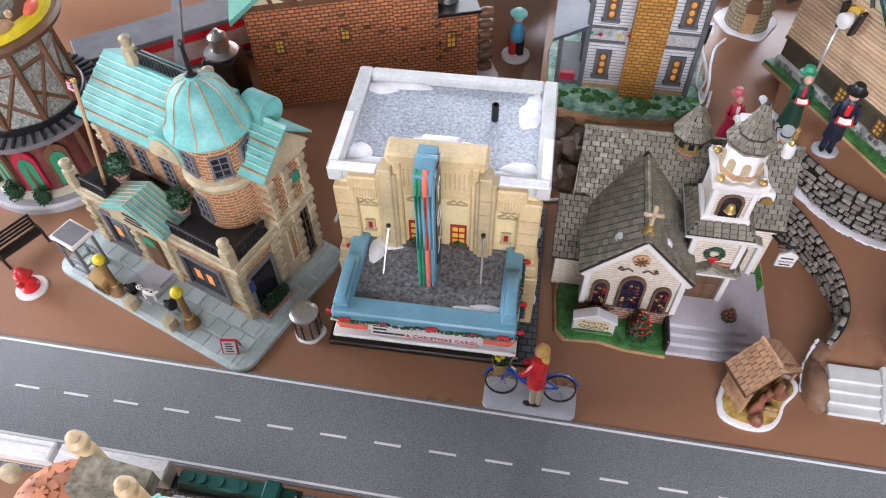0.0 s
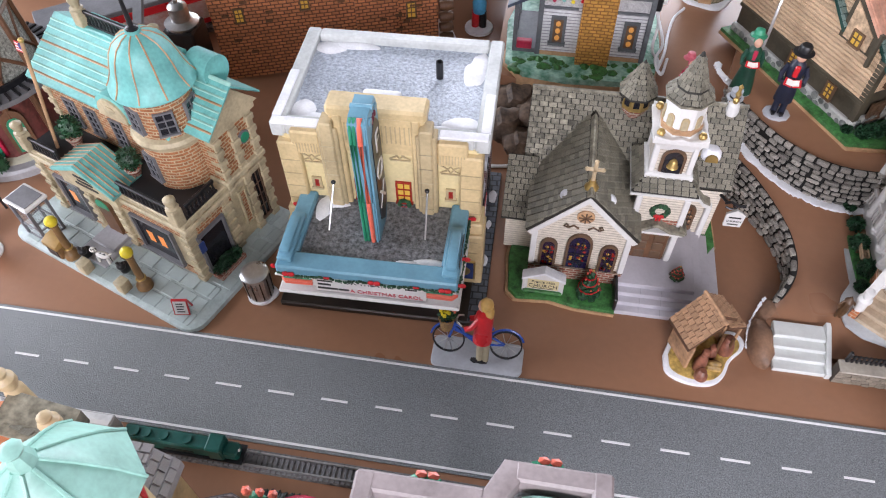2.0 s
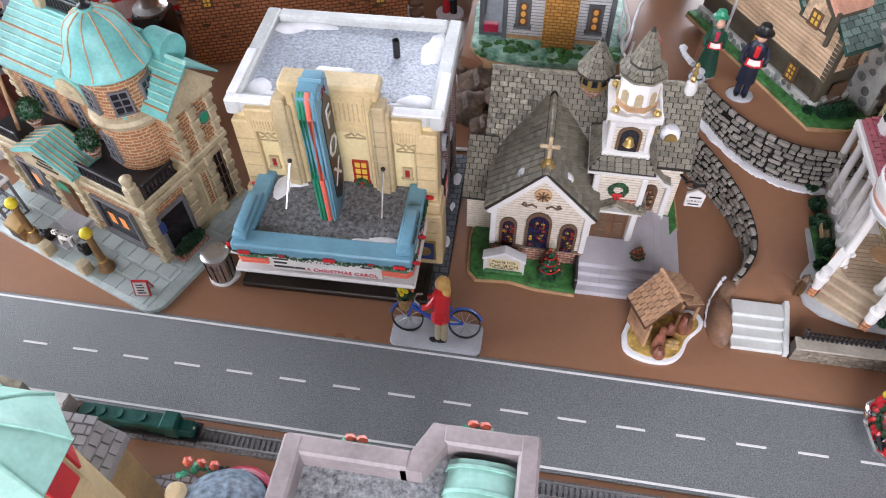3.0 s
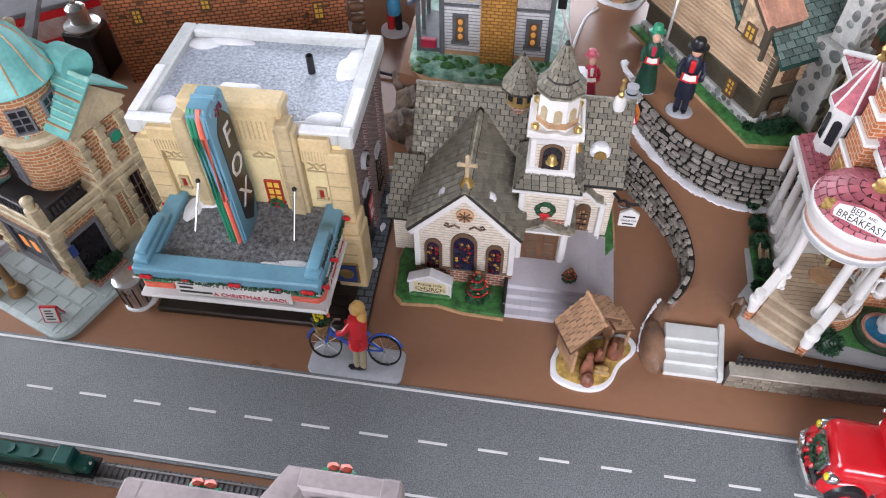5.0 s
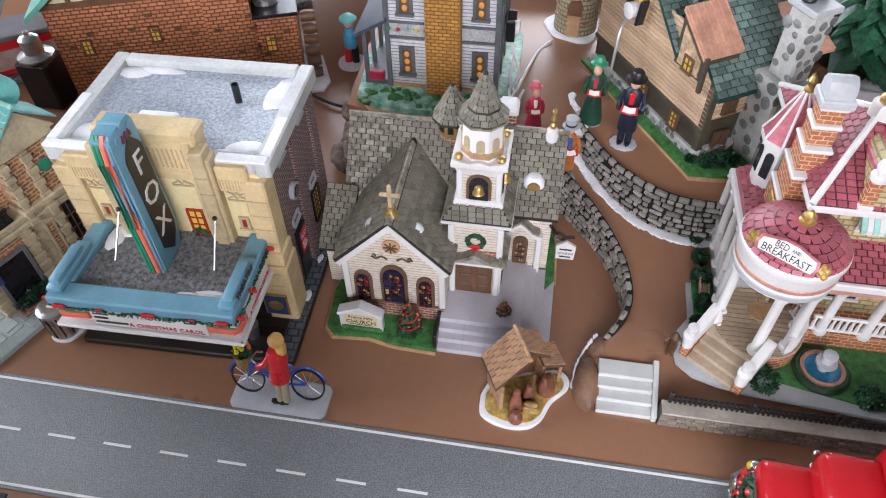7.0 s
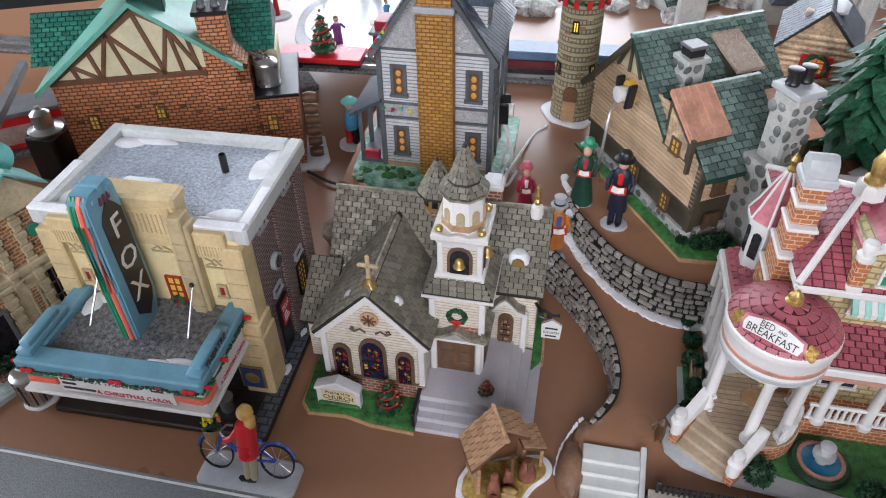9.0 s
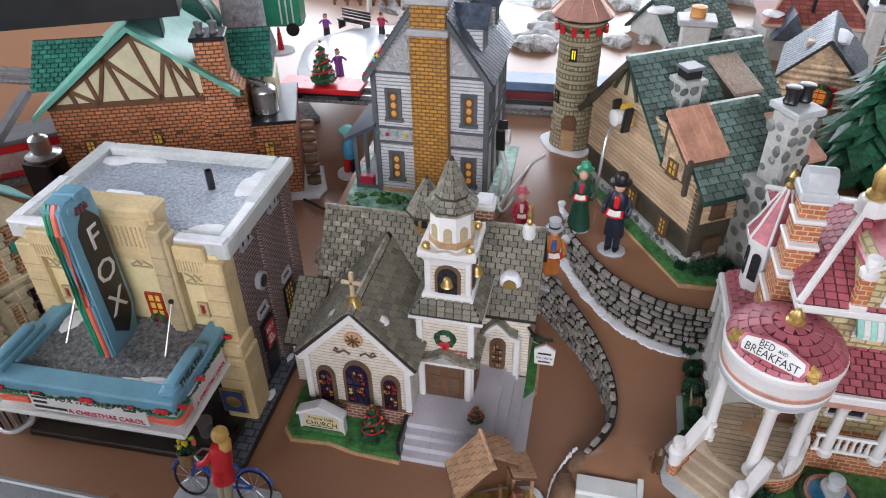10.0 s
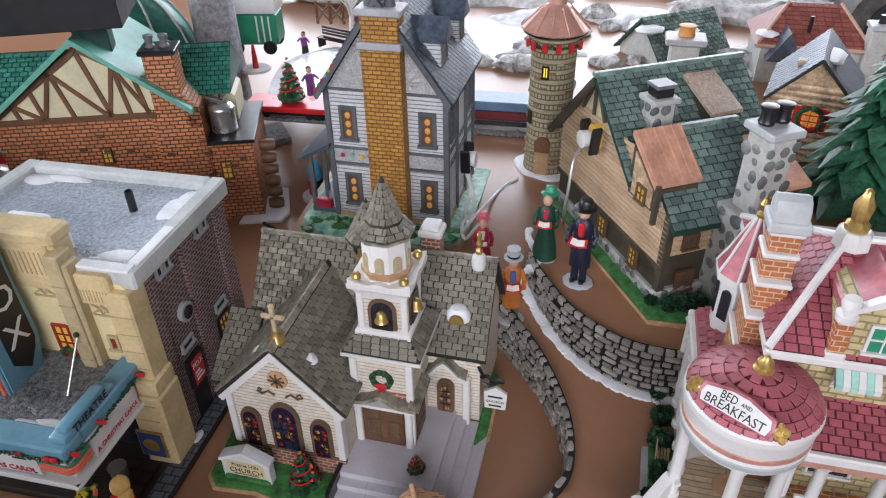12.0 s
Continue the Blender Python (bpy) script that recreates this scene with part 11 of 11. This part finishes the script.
part("stone_roof", slab_xz([(-0.025, 0.088), (-0.025, 0.094), (-0.014, 0.107), (0.014, 0.107), (0.025, 0.094), (0.025, 0.088)], -0.055, 0.016, 0.001), GREY_STONE, sv)
tiles(sv, "roof_stone", (-0.014, -0.055, 0.1072), (1, 0, 0), (0, 1, 0), lambda h: None if h > 0.07 else (0, 0.028), 0.0072, 0.0056, 0.0012, paint("pale_grey_cobble", (0.42, 0.42, 0.43), 0.5, 0.2, pieces=0.15), "tile")
tiles(sv, "roof_stone", (0.025, -0.055, 0.0942), (0, 1, 0), (-0.011, 0, 0.013), lambda h: None if h > 0.0165 else (0, 0.07), 0.0072, 0.0056, 0.0012, paint("pale_grey_cobble", (0.42, 0.42, 0.43)), "tile")
# orange tiled conical roof with gilded corner posts
oc = thing("conical_house", pose(-0.083, -0.108, 0), "round house with a salmon tiled cone roof and gold posts", "house")
SALMON = paint("salmon_tile", (0.62, 0.24, 0.12), 0.45, 0.2, 90, 0.2, pieces=0.15)
SALMON_J = paint("salmon_joint", (0.3, 0.1, 0.05), 0.5, 0.2)
part("wall", lathe([(0.026, 0), (0.026, 0.105)], 24), CREAM, oc)
cone = [(0.031, 0.104), (0.0305, 0.108), (0.025, 0.122), (0.017, 0.135), (0.008, 0.1425), (0, 0.1455)]
ro = part("cone_roof", lathe(cone, 32), SALMON_J, oc, "salmon tiled cone roof")
for (r0, z0), (r1, z1) in zip(cone[1:5], cone[2:6]):
    for h in range(2):
        ra, rb = r0 + (r1 - r0) * h / 2, r0 + (r1 - r0) * (h + 1) / 2
        za, zb = z0 + (z1 - z0) * h / 2, z0 + (z1 - z0) * (h + 1) / 2
        rm = (ra + rb) / 2
        nn = max(6, int(2 * math.pi * rm / 0.0078))
        for k in range(nn):
            a = 2 * math.pi * (k + 0.5 * h) / nn
            c, s = math.cos(a), math.sin(a)
            u, v = Vector((-s, c, 0)), Vector((-(ra - rb) * c, -(ra - rb) * s, zb - za))
            L = v.length
            v.normalize()
            w = u.cross(v)
            Wd = 2 * math.pi * rm / nn
            o = Vector((ra * c, ra * s, za)) - u * (Wd / 2)
            ob = new("roof_tile", tile_mesh("shingle", SALMON))
            ob.parent = ro
            ob.matrix_local = Matrix(((u.x, v.x, w.x, o.x), (u.y, v.y, w.y, o.y), (u.z, v.z, w.z, o.z), (0, 0, 0, 1))) @ Matrix.Diagonal((Wd, L, 0.001, 1))
part("knob", lathe([(0.004, 0.1445), (0.0045, 0.149), (0.003, 0.1525), (0, 0.1535)], 12, (-0.017, 0.006, 0.0)), STONE_TAN, oc)
PALEGOLD = paint("pale_gold", (0.6, 0.46, 0.27), 0.4, 0.2)
for x, y in ((0.008, 0.025), (0.041, 0.008)):
    part("gold_post", lathe([(0.005, 0.1), (0.005, 0.14), (0.0035, 0.143), (0.0052, 0.147), (0.0052, 0.151), (0.003, 0.1535), (0.0036, 0.156), (0, 0.159)], 14, (x, y, 0)), PALEGOLD, oc, "gilded corner post")
part("grey_tile_wing", slab_xz([(0.008, 0.118), (0.04, 0.118), (0.04, 0.13), (0.008, 0.142)], 0.002, 0.024, 0.0008), SHINGLE, oc, "dark grey tiled wing roof")
tiles(oc, "roof_tile", (0.006, 0.026, 0.1305), (0.04, -0.012, -0.004), (0.002, -0.02, 0.012), lambda h: None if h > 0.02 else (0, 0.034), 0.006, 0.005, 0.0012, SHINGLE)
# cobbled yard, hedge strip, blue domed roof
CB = courses("pink_cobble", (0.34, 0.28, 0.28), (0.12, 0.1, 0.1), 0.0065, 0.0048, 0.0007, second=(0.26, 0.25, 0.27))
solo("cobbled_yard", prism([(-0.03, -0.085), (0.0, -0.074), (0.03, -0.084), (0.05, -0.1), (0.05, -0.16), (-0.03, -0.16)], 0, 0.004, 0.0015), CB, "pinkish cobbled yard in front of the shops", "yard", kind="structure")
hg = bmesh.new()
for k in range(60):
    x = 0.016 + 0.0012 * k
    ball(0.0022, (x, -0.0725 + 0.0012 * math.sin(k * 1.7), 0.003), hg, 1, (1, 1.6, 1.1), 0.5, 5)
solo("low_hedge", hg, paint("black_green_hedge", (0.012, 0.02, 0.018), 0.5, 0.4), "dark low hedge strip by the track", "hedge")
db = thing("blue_domed_house", pose(0.072, -0.128, 0), "house with a blue-grey shingled dome and a rose ribbon", "house")
part("wall", lathe([(0.022, 0), (0.022, 0.1)], 20), CREAM, db)
part("dome", lathe([(0.026, 0.1), (0.0255, 0.107), (0.021, 0.1165), (0.013, 0.1225), (0.004, 0.1245), (0, 0.1246)], 28), paint("blue_grey_shingle", (0.2, 0.27, 0.34), 0.5, 0.5, 300, 0.8), db)
part("ribbon", tube([(0.0262 * math.cos(a), 0.0262 * math.sin(a), 0.1035 + 0.006 * math.sin(2 * a)) for a in np.linspace(0.2, 3.0, 14)], 0.0022, 7), ROSE, db)
part("gold_finial", lathe([(0.0045, 0.098), (0.005, 0.112), (0.0035, 0.115), (0.0052, 0.119), (0.0035, 0.123), (0, 0.1245)], 14, (-0.022, 0.006, 0)), PALEGOLD, db)
part("garland", garland([(-0.031, 0.02, 0.1), (-0.022, 0.024, 0.104), (-0.012, 0.022, 0.1)], 0.0028, seed=31), GREEN, db)
for x in (-0.028, -0.021, -0.014):
    part("berry", ball(0.0028, (x, 0.0255, 0.1055), None, 1), CORAL, db)

# ---- tiles, shingles and stones, laid last ----
for job in LATER:
    lay(*job)
